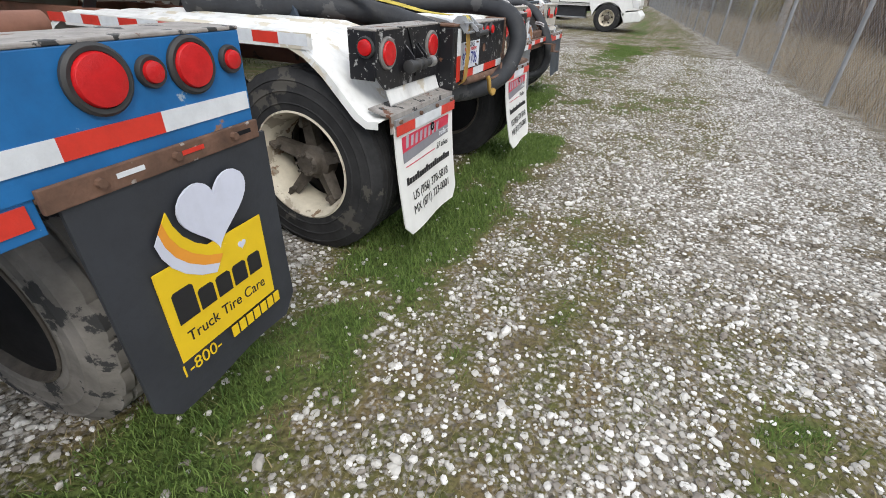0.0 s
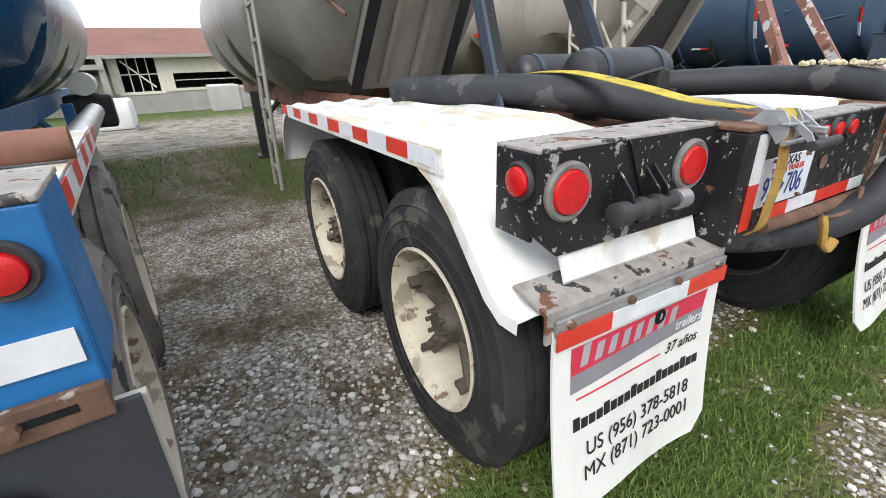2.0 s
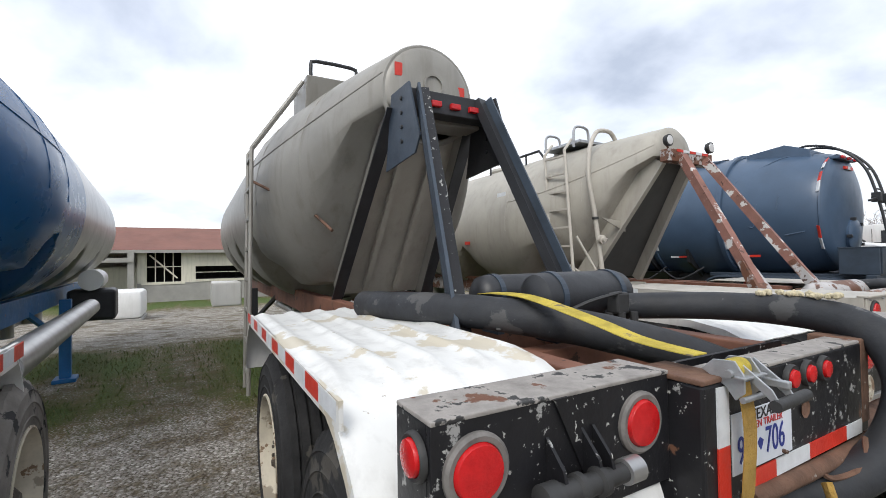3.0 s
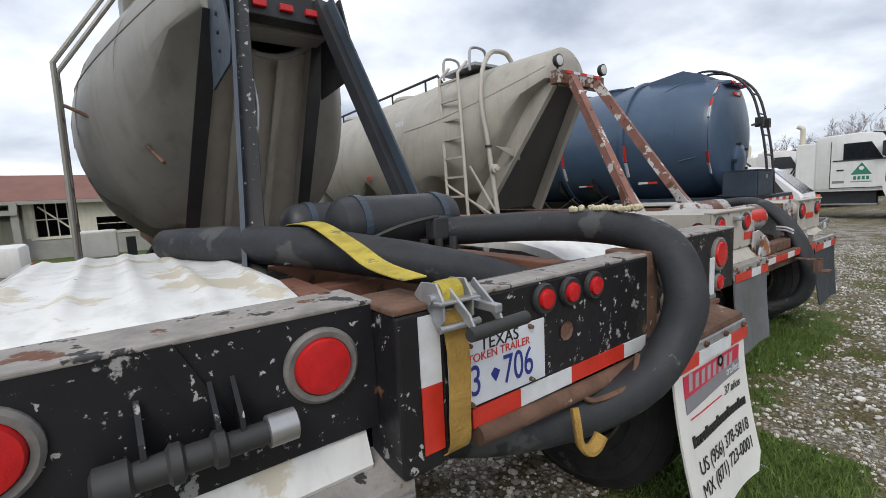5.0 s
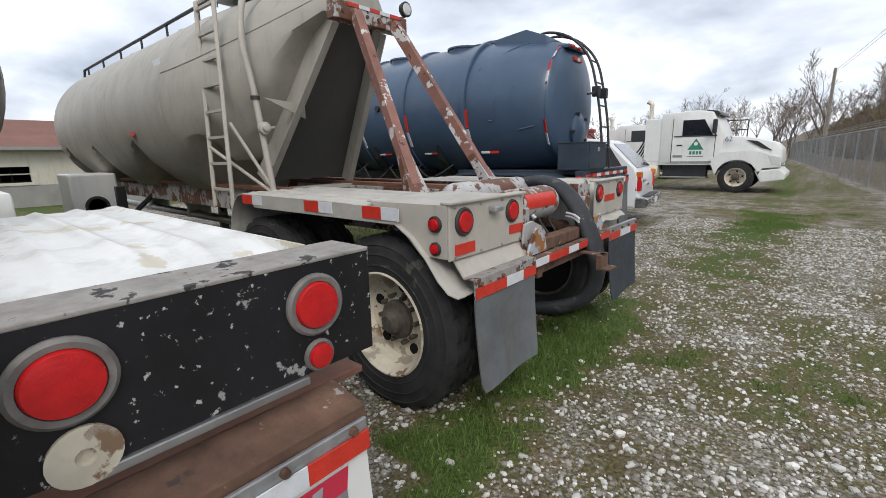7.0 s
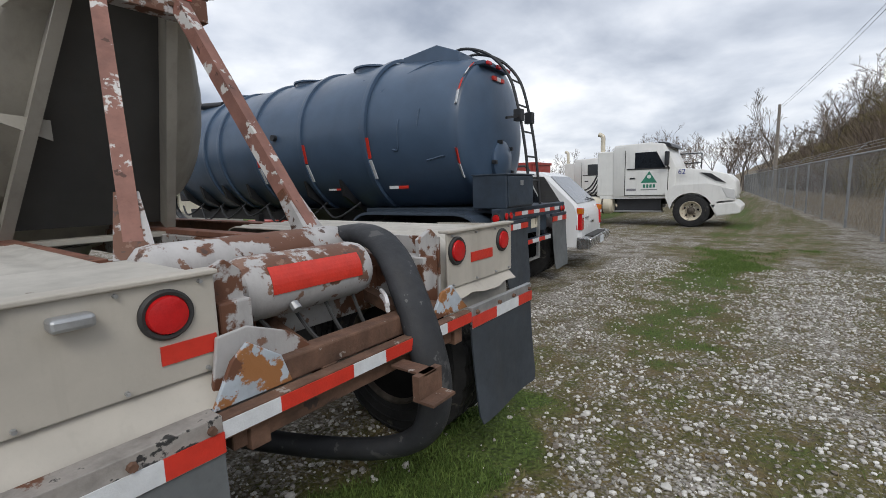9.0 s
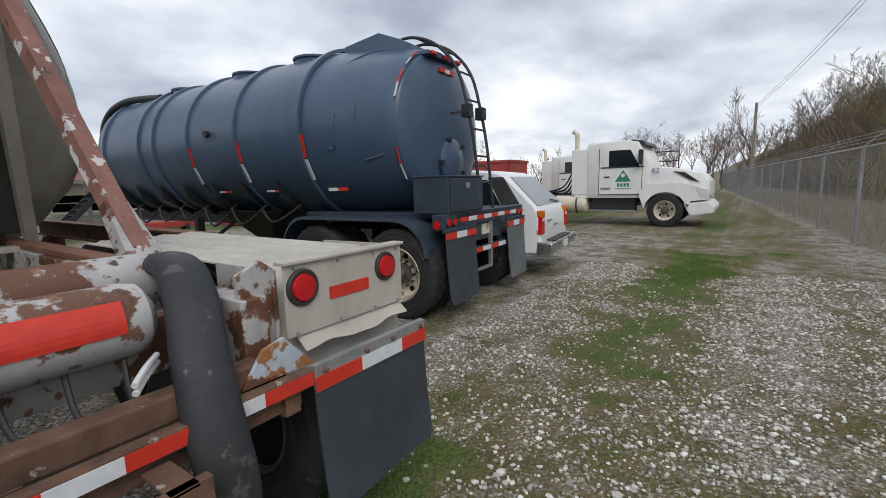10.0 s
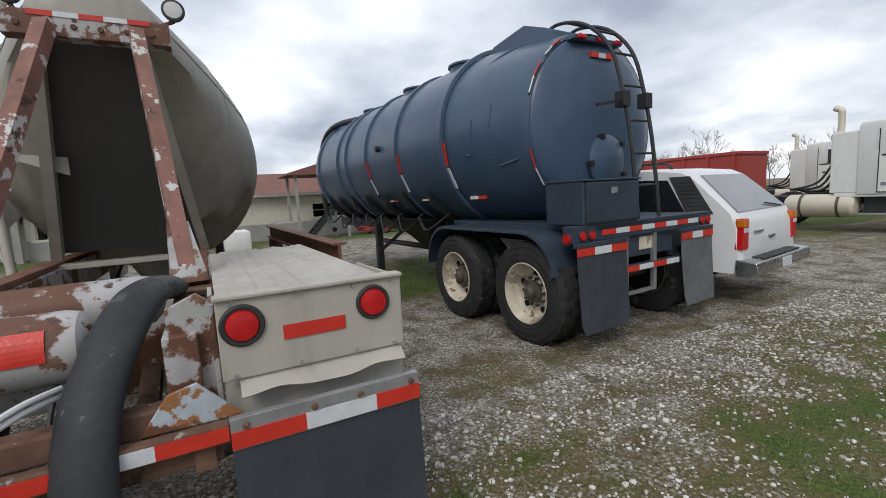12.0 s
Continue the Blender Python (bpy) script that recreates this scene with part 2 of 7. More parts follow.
def solo(name, bm, material, label, category, group="", kind="", smooth=False, at=(0, 0, 0)):
    ob = part(name, bm, material, None, "", smooth)
    if any(at):
        ob.data.transform(Matrix.Translation(-Vector(at)))
        ob.location = at
    return tagged(ob, label, category, group, kind)


def box(bm, x0, x1, y0, y1, z0, z1, bev=0.0, m=None):
    r = bmesh.ops.create_cube(bm, size=1.0)
    vs = r["verts"]
    for v in vs:
        v.co = Vector((x0 + (v.co.x + 0.5) * (x1 - x0), y0 + (v.co.y + 0.5) * (y1 - y0), z0 + (v.co.z + 0.5) * (z1 - z0)))
        if m is not None:
            v.co = m @ v.co
    if bev:
        es = list({e for v in vs for e in v.link_edges})
        bmesh.ops.bevel(bm, geom=es, offset=bev, segments=2, affect="EDGES", profile=0.5)
    return bm


def boxm(*a, **k):
    return box(bmesh.new(), *a, **k)


def ring_frame(d):
    d = d.normalized()
    u = d.cross(Vector((0, 0, 1)))
    if u.length < 1e-3:
        u = Vector((1, 0, 0))
    u.normalize()
    return u, d.cross(u).normalized()


def skin(bm, rings, closed=True, caps=True):
    """Joins rings of equal length into a surface."""
    vv = [[bm.verts.new(p) for p in r] for r in rings]
    k = len(vv[0])
    for a, b in zip(vv, vv[1:]):
        for i in range(k if closed else k - 1):
            j = (i + 1) % k
            bm.faces.new((a[i], a[j], b[j], b[i]))
    if caps and closed:
        bm.faces.new(vv[0])
        bm.faces.new(vv[-1])
    return bm


def cyl(bm, p0, p1, r, r2=None, n=16, caps=True):
    p0, p1 = Vector(p0), Vector(p1)
    u, w = ring_frame(p1 - p0)
    r2 = r if r2 is None else r2
    rings = [[p + (u * math.cos(2 * math.pi * i / n) + w * math.sin(2 * math.pi * i / n)) * q for i in range(n)] for p, q in ((p0, r), (p1, r2))]
    return skin(bm, rings, True, caps)


def cylm(*a, **k):
    return cyl(bmesh.new(), *a, **k)


def curve_points(pts, sub=6):
    """A smooth line through the points."""
    P = [Vector(p) for p in pts]
    if sub <= 1 or len(P) < 3:
        return P
    out = []
    for i in range(len(P) - 1):
        a, b, c, d = P[max(i - 1, 0)], P[i], P[i + 1], P[min(i + 2, len(P) - 1)]
        for s in range(sub):
            t = s / sub
            out.append(0.5 * (2 * b + (c - a) * t + (2 * a - 5 * b + 4 * c - d) * t * t + (3 * b - a - 3 * c + d) * t ** 3))
    out.append(P[-1])
    return out


def tube(bm, pts, r, n=12, sub=6, flat=1.0, wob=0.0):
    P = curve_points(pts, sub)
    rings = []
    u = None
    for i, p in enumerate(P):
        d = (P[min(i + 1, len(P) - 1)] - P[max(i - 1, 0)]).normalized()
        if u is None:
            u, w = ring_frame(d)
        else:
            u = (u - d * u.dot(d)).normalized()
            w = d.cross(u)
        q = r * (1 + wob * noise.noise(p * 9))
        rings.append([p + (u * math.cos(2 * math.pi * k / n) + w * math.sin(2 * math.pi * k / n) * flat) * q for k in range(n)])
    return skin(bm, rings)


def tubem(*a, **k):
    return tube(bmesh.new(), *a, **k)


def prism(bm, pts, axis, a0, a1, bev=0.0):
    """A polygon pulled along an axis. Points are the other two coordinates, in the order x, y, z."""
    def place(p, a):
        return {"x": (a, p[0], p[1]), "y": (p[0], a, p[1]), "z": (p[0], p[1], a)}[axis]
    lo, hi = [bm.verts.new(place(p, a0)) for p in pts], [bm.verts.new(place(p, a1)) for p in pts]
    fs = [bm.faces.new(lo), bm.faces.new(hi)]
    for i in range(len(pts)):
        j = (i + 1) % len(pts)
        fs.append(bm.faces.new((lo[i], lo[j], hi[j], hi[i])))
    if bev:
        bmesh.ops.recalc_face_normals(bm, faces=fs)
        es = list({e for f in fs for e in f.edges})
        bmesh.ops.bevel(bm, geom=es, offset=bev, segments=2, affect="EDGES", profile=0.5)
    return bm


def prismm(*a, **k):
    return prism(bmesh.new(), *a, **k)


def lathe(bm, profile, centre, axis="y", n=32, caps=True):
    """Turns rows of (radius, height) round an axis through the centre."""
    c = Vector(centre)
    rings = []
    for r, h in profile:
        ring = []
        for i in range(n):
            a = 2 * math.pi * i / n
            p, q = r * math.cos(a), r * math.sin(a)
            ring.append(c + Vector({"x": (h, p, q), "y": (p, h, q), "z": (p, q, h)}[axis]))
        rings.append(ring)
    return skin(bm, rings, True, caps)


def lathem(*a, **k):
    return lathe(bmesh.new(), *a, **k)


def beam(bm, p0, p1, w, d, taper=1.0):
    """A straight bar of w by d between two points."""
    p0, p1 = Vector(p0), Vector(p1)
    u, v = ring_frame(p1 - p0)
    rings = []
    for p, s in ((p0, 1.0), (p1, taper)):
        rings.append([p + u * (a * w * s / 2) + v * (b * d * s / 2) for a, b in ((-1, -1), (1, -1), (1, 1), (-1, 1))])
    return skin(bm, rings)


def beamm(*a, **k):
    return beam(bmesh.new(), *a, **k)


def shell(bm, profile, ys, rib, thick=0.006):
    """A bent sheet: a profile of (x, z) swept over the ys, with ribs of height rib(i)."""
    P = [Vector((p[0], 0, p[1])) for p in profile]
    N = []
    for i in range(len(P)):
        d = (P[min(i + 1, len(P) - 1)] - P[max(i - 1, 0)]).normalized()
        N.append(Vector((-d.z, 0, d.x)))
    if sum(v.z for v in N) < 0:
        N = [-v for v in N]
    high = max(p.z for p in P) - 0.03
    top = [[p + nn * rib(j) * (1.0 if p.z > high or rib(j) < 0 else 0.2) + Vector((0, y, 0)) for j, y in enumerate(ys)] for p, nn in zip(P, N)]
    low = [[q - nn * thick for q in row] for row, nn in zip(top, N)]
    rings = [a + list(reversed(b)) for a, b in zip(top, low)]
    return skin(bm, rings)


def text_mesh(body, size, loc, parent, material, name="lettering", face="x", slant=0.0, squeeze=1.0, align="CENTER", tilt=0.0, lean=0.0):
    """Raised letters on a panel that faces +x (or along -y)."""
    cu = bpy.data.curves.new("letters", "FONT")
    cu.body, cu.size, cu.extrude, cu.align_x, cu.align_y, cu.shear = body, size, 0.0006, align, "CENTER", slant
    ob = bpy.data.objects.new("letters", cu)
    me = bpy.data.meshes.new_from_object(ob)
    bpy.data.objects.remove(ob)
    m = pose(0, 0, 0, 90, 0, 90 if face == "x" else 0) if face in ("x", "y") else Matrix.Identity(4)
    m = pose(*loc) @ pose(0, 0, 0, 0, lean, 0) @ m @ pose(0, 0, 0, 0, 0, tilt) @ Matrix.Diagonal((squeeze, 1, 1, 1))
    me.transform(m)
    at = Vector((0, 0, 0))
    p = parent
    while p is not None:
        at += p.location
        p = p.parent
    me.transform(Matrix.Translation(-at))
    me.materials.append(material)
    o = new(name, me)
    o.parent = parent
    return o


def link(name, me, parent, at, m=None):
    """Another object on a mesh built round its own origin, at a world place."""
    o = new(name, me)
    o.parent = parent
    base = Vector((0, 0, 0))
    p = parent
    while p is not None:
        base += p.location
        p = p.parent
    o.matrix_basis = Matrix.Translation(Vector(at) - base) @ (m or Matrix.Identity(4))
    return o


def mesh_of(bm, material, smooth=True, name="piece"):
    me = bpy.data.meshes.new(name)
    bmesh.ops.recalc_face_normals(bm, faces=bm.faces)
    bm.to_mesh(me)
    bm.free()
    me.materials.append(material)
    if smooth:
        me.shade_smooth()
        me.set_sharp_from_angle(angle=radians(35))
    return me


# ---- wheels, shared by the trailers ----
def tyre_mesh(lugs):
    R = 0.515
    prof = [(0.292, 0.03), (0.30, 0.006), (0.34, 0.001), (0.345, -0.004), (0.35, 0.0), (0.40, 0.0), (0.405, -0.004), (0.41, 0.0), (0.43, 0.002), (0.455, 0.006), (0.46, 0.002), (0.465, 0.008), (0.475, 0.012), (0.5, 0.03), (R, 0.036), (R, 0.066), (R - 0.014, 0.069), (R - 0.014, 0.079),
            (R, 0.082), (R, 0.118), (R - 0.014, 0.121), (R - 0.014, 0.131), (R, 0.134), (R, 0.17), (R - 0.014, 0.173), (R - 0.014, 0.183), (R, 0.186), (R, 0.216),
            (0.5, 0.222), (0.475, 0.24), (0.43, 0.25), (0.36, 0.252), (0.30, 0.246), (0.292, 0.22)]
    n = 96
    bm = lathe(bmesh.new(), prof, (0, 0, 0), "y", n, caps=False)
    bm.verts.ensure_lookup_table()
    for k, (r, h) in enumerate(prof):
        edge = h < 0.07 or h > 0.18
        if r < 0.4:
            continue
        if r >= 0.499 and (lugs or edge):
            for i in range(n):
                cut = (i + (2 if h > 0.126 else 0)) % (4 if lugs else 3) == 0
                if cut:
                    v = bm.verts[k * n + i]
                    v.co.x *= 1 - (0.028 if lugs else 0.01)
                    v.co.z *= 1 - (0.028 if lugs else 0.01)
    return mesh_of(bm, M_rubber, True, "tyre")


def rim_mesh():
    prof = [(0.305, 0.012), (0.308, 0.0), (0.298, -0.004), (0.288, 0.012), (0.284, 0.03), (0.272, 0.045), (0.266, 0.06), (0.255, 0.13), (0.25, 0.22), (0.255, 0.225), (0.29, 0.22)]
    return mesh_of(lathe(bmesh.new(), prof, (0, 0, 0), "y", 56, caps=False), M_rim, True, "rim")


def disc_mesh():
    bm = lathe(bmesh.new(), [(0.262, 0.1), (0.235, 0.135), (0.17, 0.155), (0.145, 0.15), (0.12, 0.125), (0.11, 0.125)], (0, 0, 0), "y", 40, caps=False)
    return mesh_of(bm, M_rim, True, "wheel_disc")


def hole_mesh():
    # Dark disc in place of a hand hole, its shade put into the colour.
    return mesh_of(lathe(bmesh.new(), [(0.03, 0), (0.034, 0.004), (0.0335, 0.012), (0.024, 0.018)], (0, 0, 0), "y", 16), M_shade_detail, True, "hand_hole")


def hub_mesh():
    bm = lathe(bmesh.new(), [(0.118, 0.13), (0.115, 0.1), (0.075, 0.085), (0.07, 0.05), (0.045, 0.03), (0.04, 0.025), (0.01, 0.025)], (0, 0, 0), "y", 24)
    for i in range(10):
        a = 2 * math.pi * i / 10
        cyl(bm, (0.14 * math.cos(a), 0.155, 0.14 * math.sin(a)), (0.14 * math.cos(a), 0.1, 0.14 * math.sin(a)), 0.014, n=6)
    return mesh_of(bm, M_hub, True, "hub")


def spoke_mesh():
    bm = lathe(bmesh.new(), [(0.11, 0.2), (0.105, 0.12), (0.08, 0.1), (0.07, 0.06), (0.05, 0.045), (0.02, 0.045)], (0, 0, 0), "y", 24)
    for i in range(5):
        a = 2 * math.pi * i / 5 + 0.3
        d = Vector((math.cos(a), 0, math.sin(a)))
        beam(bm, d * 0.09 + Vector((0, 0.15, 0)), d * 0.255 + Vector((0, 0.11, 0)), 0.075, 0.07, 0.8)
        cyl(bm, d * 0.225 + Vector((0, 0.1, 0)), d * 0.225 + Vector((0, 0.045, 0)), 0.016, n=6)
        beam(bm, d * 0.21 + Vector((0, 0.075, 0)), d * 0.265 + Vector((0, 0.075, 0)), 0.05, 0.02)
    for i in range(8):
        a = 2 * math.pi * i / 8
        cyl(bm, (0.058 * math.cos(a), 0.06, 0.058 * math.sin(a)), (0.058 * math.cos(a), 0.03, 0.058 * math.sin(a)), 0.009, n=6)
    return mesh_of(bm, M_hub, True, "spoked_hub")


# Inner rims take the dark hub material instead of cream.
RIM_IN = rim_mesh()
RIM_IN.materials.clear()
RIM_IN.materials.append(M_hub)
# Drum that closes the inner wheel; near-black colour carries the shade inside.
DRUM = mesh_of(lathe(bmesh.new(), [(0.05, 0.0), (0.2, 0.0), (0.285, 0.03), (0.285, 0.21), (0.2, 0.25), (0.05, 0.25)], (0, 0, 0), "y", 32), M_shade_detail, True, "brake_drum")
TYRE_RIB, TYRE_LUG, RIM, DISC, HOLE, HUB, SPOKE = tyre_mesh(False), tyre_mesh(True), rim_mesh(), disc_mesh(), hole_mesh(), hub_mesh(), spoke_mesh()
TYRE_DUSTY = tyre_mesh(True)
TYRE_DUSTY.materials.clear()
TYRE_DUSTY.materials.append(M_dusty)
FLIP = pose(0, 0, 0, 0, 0, 180)


def wheel(parent, x, y, side, tyre, spoked, turn=0.0):
    """An outer wheel with its outside face at y; side -1 faces -y."""
    m = (FLIP if side > 0 else Matrix.Identity(4)) @ pose(0, 0, 0, 0, turn, 0)
    w = link("wheel", RIM, parent, (x, y, 0.505), m)
    link("tyre", tyre, w, w.matrix_basis.translation, None).matrix_basis = Matrix.Identity(4)
    for me in ((SPOKE,) if spoked else (DISC, HUB)):
        link(me.name, me, w, (0, 0, 0)).matrix_basis = Matrix.Identity(4)
    if not spoked:
        for i in (0, 2, 4, 6, 8):
            a = 2 * math.pi * i / 10 + 0.2
            h = link("hand_hole", HOLE, w, (0, 0, 0))
            h.matrix_basis = Matrix.Translation((0.198 * math.cos(a), 0.138, 0.198 * math.sin(a)))
    return w


def wheels(parent, xs, y0, y1, tyre, spoked):
    """Twin wheels on each axle between the outside faces y0 and y1."""
    for k, x in enumerate(xs):
        part("axle", cylm((x, y0 + 0.3, 0.505), (x, y1 - 0.3, 0.505), 0.065, n=14), M_hub, parent, smooth=True)
        wheel(parent, x, y0, -1, tyre, spoked, 20 * k)
        wheel(parent, x, y1, 1, tyre, spoked, 50 * k)
        for y in (y0 + 0.3, y1 - 0.3 - 0.252):
            w = link("inner_wheel", RIM_IN, parent, (x, y, 0.505))
            link("tyre", tyre, w, (0, 0, 0)).matrix_basis = Matrix.Identity(4)
            link("brake_drum", DRUM, w, (0, 0, 0)).matrix_basis = Matrix.Identity(4)


def lamp(parent, x, y, z, r, axis="x", ring=M_grommet, lens=M_lens, wide=1.35):
    """A round tail lamp that stands out of a panel."""
    s = -1 if axis == "y" else 1
    c = (x, y, z)
    o = part("lamp", lathem([(r * wide, 0), (r * wide, 0.008 * s), (r * (wide - 0.12), 0.014 * s), (r * 1.02, 0.012 * s), (r, 0.004 * s)], c, axis, 32), ring, parent, smooth=True)
    part("lens", lathem([(r, 0.0), (r, 0.012 * s), (r * 0.93, 0.02 * s), (r * 0.6, 0.023 * s), (r * 0.1, 0.024 * s)], c, axis, 32), lens, o, smooth=True)
    return o


def tape(parent, x, y0, y1, z0, z1, cols, dx=0.004, name="reflective_tape", slope=0.0):
    """A run of reflective tape on a face that looks along +x, in lengths of the given colours and shares."""
    total = sum(s for _, s in cols)
    y = y0
    for c, s in cols:
        w = (y1 - y0) * s / total
        part(name, prismm([(y, z0 + slope * (y - y0)), (y + w, z0 + slope * (y + w - y0)), (y + w, z1 + slope * (y + w - y0)), (y, z1 + slope * (y - y0))], "x", x, x + dx), M_red if c == "r" else M_silver, parent)
        y += w


def flap(parent, x, y0, y1, z0, z1, material, kick=0.05, thick=0.008, skew=0.0, round_=0.06):
    """A hanging flap with rounded lower corners and a slight bend; returns the part and its surface function."""
    bm = bmesh.new()
    rows, cols = 10, 10

    def bend(u, v):
        return x + kick * (1 - v) ** 1.6 + 0.012 * math.sin(u * 5.0 + 1.0) * (1 - v)
    rings = []
    for i in range(rows + 1):
        v = i / rows
        z = z0 + (z1 - z0) * v
        inset = 0.0
        if z - z0 < round_:
            inset = round_ - math.sqrt(max(0.0, round_ ** 2 - (round_ - (z - z0)) ** 2))
        front, back = [], []
        for j in range(cols + 1):
            u = j / cols
            y = y0 + inset + (y1 - y0 - 2 * inset) * u + skew * (1 - v)
            px = bend(u, v)
            front.append(Vector((px, y, z)))
            back.append(Vector((px - thick, y, z)))
        rings.append(front + back[::-1])
    skin(bm, rings)
    return part("mud_flap", bm, material, parent, smooth=True), bend


def fender_profile(xr, xf, top, zr, zf, drop=0.34):
    """Rear end xr, front end xf, level top between two bends."""
    pts = []
    for i in range(7):
        a = math.pi / 2 * i / 6
        pts.append((xr - drop * (1 - math.cos(a)) - 0.0, zr + (top - zr) * math.sin(a)))
    pts.append(((xr + xf) / 2, top))
    for i in range(7):
        a = math.pi / 2 * (1 - i / 6)
        pts.append((xf + drop * (1 - math.cos(a)), zf + (top - zf) * math.sin(a)))
    return pts


def tank_loft(bm, stations, yc, n=56):
    """Round sections (x, centre height, radius, squash of width) joined into a shell."""
    rings = []
    for x, cz, r, sq in stations:
        rings.append([Vector((x, yc + r * math.sin(2 * math.pi * i / n), cz + r * math.cos(2 * math.pi * i / n) * (sq if math.cos(2 * math.pi * i / n) < 0 else 1.0))) for i in range(n)])
    return skin(bm, rings)


def notched_ring(x, cz, r, low, yc, n=56):
    """A round section cut off level below the height low."""
    out = []
    cut = None
    if low > cz - r:
        cut = math.acos(max(-1.0, min(1.0, (low - cz) / r)))
    for i in range(n):
        a = 2 * math.pi * i / n
        b = a if a <= math.pi else 2 * math.pi - a
        y, z = r * math.sin(a), cz + r * math.cos(a)
        if cut is not None and b > cut:
            z = low
            y = r * math.sin(cut) * (math.sin(b) / max(0.05, math.sin(cut)) if cut > math.pi / 2 else 1.0 - (b - cut) / (math.pi - cut)) * (1 if a <= math.pi else -1)
        out.append(Vector((x, yc + y, z)))
    return out


def hopper_trailer_tank(t, material, yc, xr, xf, top, R, r0, cz0, cone, notches, apex, second=None, split=-99, sheet=None):
    """A bulk tank: a barrel with a long cone to the small head at the rear, cut by V notches into hoppers below.
    sheet: x, z and steepness of the sloping end sheet under the head."""
    st = [(xr + 0.06, cz0, r0 * 0.55), (xr + 0.045, cz0, r0 * 0.85), (xr, cz0, r0)]
    for k in range(1, 9):
        f = k / 8
        r = r0 + (R - r0) * math.sin(f * math.pi / 2) ** 0.92
        st.append((xr - cone * f, top - r + (cz0 + r0 - top) * (1 - f), r))
    x = xr - cone - 0.07
    while x > xf + 1.3:
        st.append((x, top - R, R))
        x -= 0.07
    for k in range(1, 6):
        f = k / 5
        r = R - (R - 0.42) * (1 - math.cos(f * math.pi / 2))
        st.append((xf + 1.3 - 1.3 * f, top - R + (R - r) * 0.35, r))

    def low(px):
        end = [min(2.66, sheet[1] + sheet[2] * (px - sheet[0]) + 0.48)] if sheet and px > sheet[0] - 0.25 else []
        return max([apex - 1.15 * abs(px - nx_) for nx_ in notches] + [0.0] + end)
    rings = [notched_ring(px, cz, r, low(px), yc) for px, cz, r in st]
    back = [k for k, s_ in enumerate(st) if s_[0] >= split]
    front = [k for k, s_ in enumerate(st) if s_[0] <= st[back[-1]][0]]
    part("tank_shell", skin(bmesh.new(), [rings[k] for k in back]), material, t, smooth=True)
    if len(front) > 1:
        part("front_shell", skin(bmesh.new(), [rings[k] for k in front]), second or material, t, smooth=True)
    for px, cz, r in (st[5], st[8], st[10]):
        part("ring_seam", tubem([(px, yc + (r + 0.001) * math.sin(radians(a)), cz + (r + 0.001) * math.cos(radians(a))) for a in range(-95, 96, 10)], 0.005, n=5, sub=1), material, t)
    for a in (-72, 72):
        part("long_seam", tubem([(px, yc + (r + 0.001) * math.sin(radians(a)), cz + (r + 0.001) * math.cos(radians(a))) for px, cz, r in st[2:11]], 0.006, n=5, sub=1), material, t)
    ends = sorted(notches, reverse=True)
    mids = [(p + q_) / 2 for p, q_ in zip(ends, ends[1:])]
    for hx in mids:
        part("outlet_cone", lathem([(0.3, top - 2 * R + 0.06), (0.17, 0.72), (0.17, 0.55)], (hx, yc, 0), "z", 24), M_alu, t, smooth=True)
    part("discharge_pipe", tubem([(xf + 1, yc - 0.1, 0.6), (-4.2, yc - 0.1, 0.6)], 0.06, sub=1), M_alu, t, smooth=True)


def end_recess(t, q, rail, sheet, inner, depth=0.13, wide=0.07):
    """The sloping end of a hopper: a sunk sheet between two flanged rails. q: corners low left, low right, high right, high left."""
    q = [Vector(p) for p in q]
    run = (q[3] - q[0]).normalized()
    inward = Vector((-run.z, 0, run.x)).normalized()
    bm = bmesh.new()
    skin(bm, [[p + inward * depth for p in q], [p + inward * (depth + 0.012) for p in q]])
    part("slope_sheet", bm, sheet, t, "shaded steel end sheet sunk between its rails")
    for lo_, hi_, side in ((q[0], q[3], -1), (q[1], q[2], 1)):
        bm = bmesh.new()
        out = Vector((0, side * wide, 0))
        skin(bm, [[a, a + out, a + out + inward * 0.012, a + inward * 0.012] for a in (lo_, hi_)])
        r_ = part("bulkhead_rail", bm, rail, t)
        bm = bmesh.new()
        thick = Vector((0, side * 0.012, 0))
        skin(bm, [[a + inward * 0.012, a + inward * (depth + 0.14), a + thick + inward * (depth + 0.14), a + thick + inward * 0.012] for a in (lo_, hi_)])
        part("rail_cheek", bm, inner, r_)


def ladder(parent, pts, gap, material, rungs, r=0.02, axis="x"):
    """Two stiles along a line of points, gap apart along an axis, with rungs."""
    off = Vector((gap, 0, 0)) if axis == "x" else Vector((0, gap, 0))
    L = part("ladder", tubem(pts, r, n=8, sub=1), material, parent, smooth=True)
    part("stile", tubem([Vector(p) + off for p in pts], r, n=8, sub=1), material, L, smooth=True)
    a, b = Vector(pts[0]), Vector(pts[1])
    for k in range(rungs):
        p = a.lerp(b, (k + 0.7) / rungs)
        part("rung", boxm(-0.5, 0.5, -0.015, 0.015, -0.012, 0.012, m=Matrix.Translation(p + off / 2) @ (pose(0, 0, 0) if axis == "x" else pose(0, 0, 0, 0, 0, 90)) @ Matrix.Diagonal((gap, 1, 1, 1))), material, L)
    return L


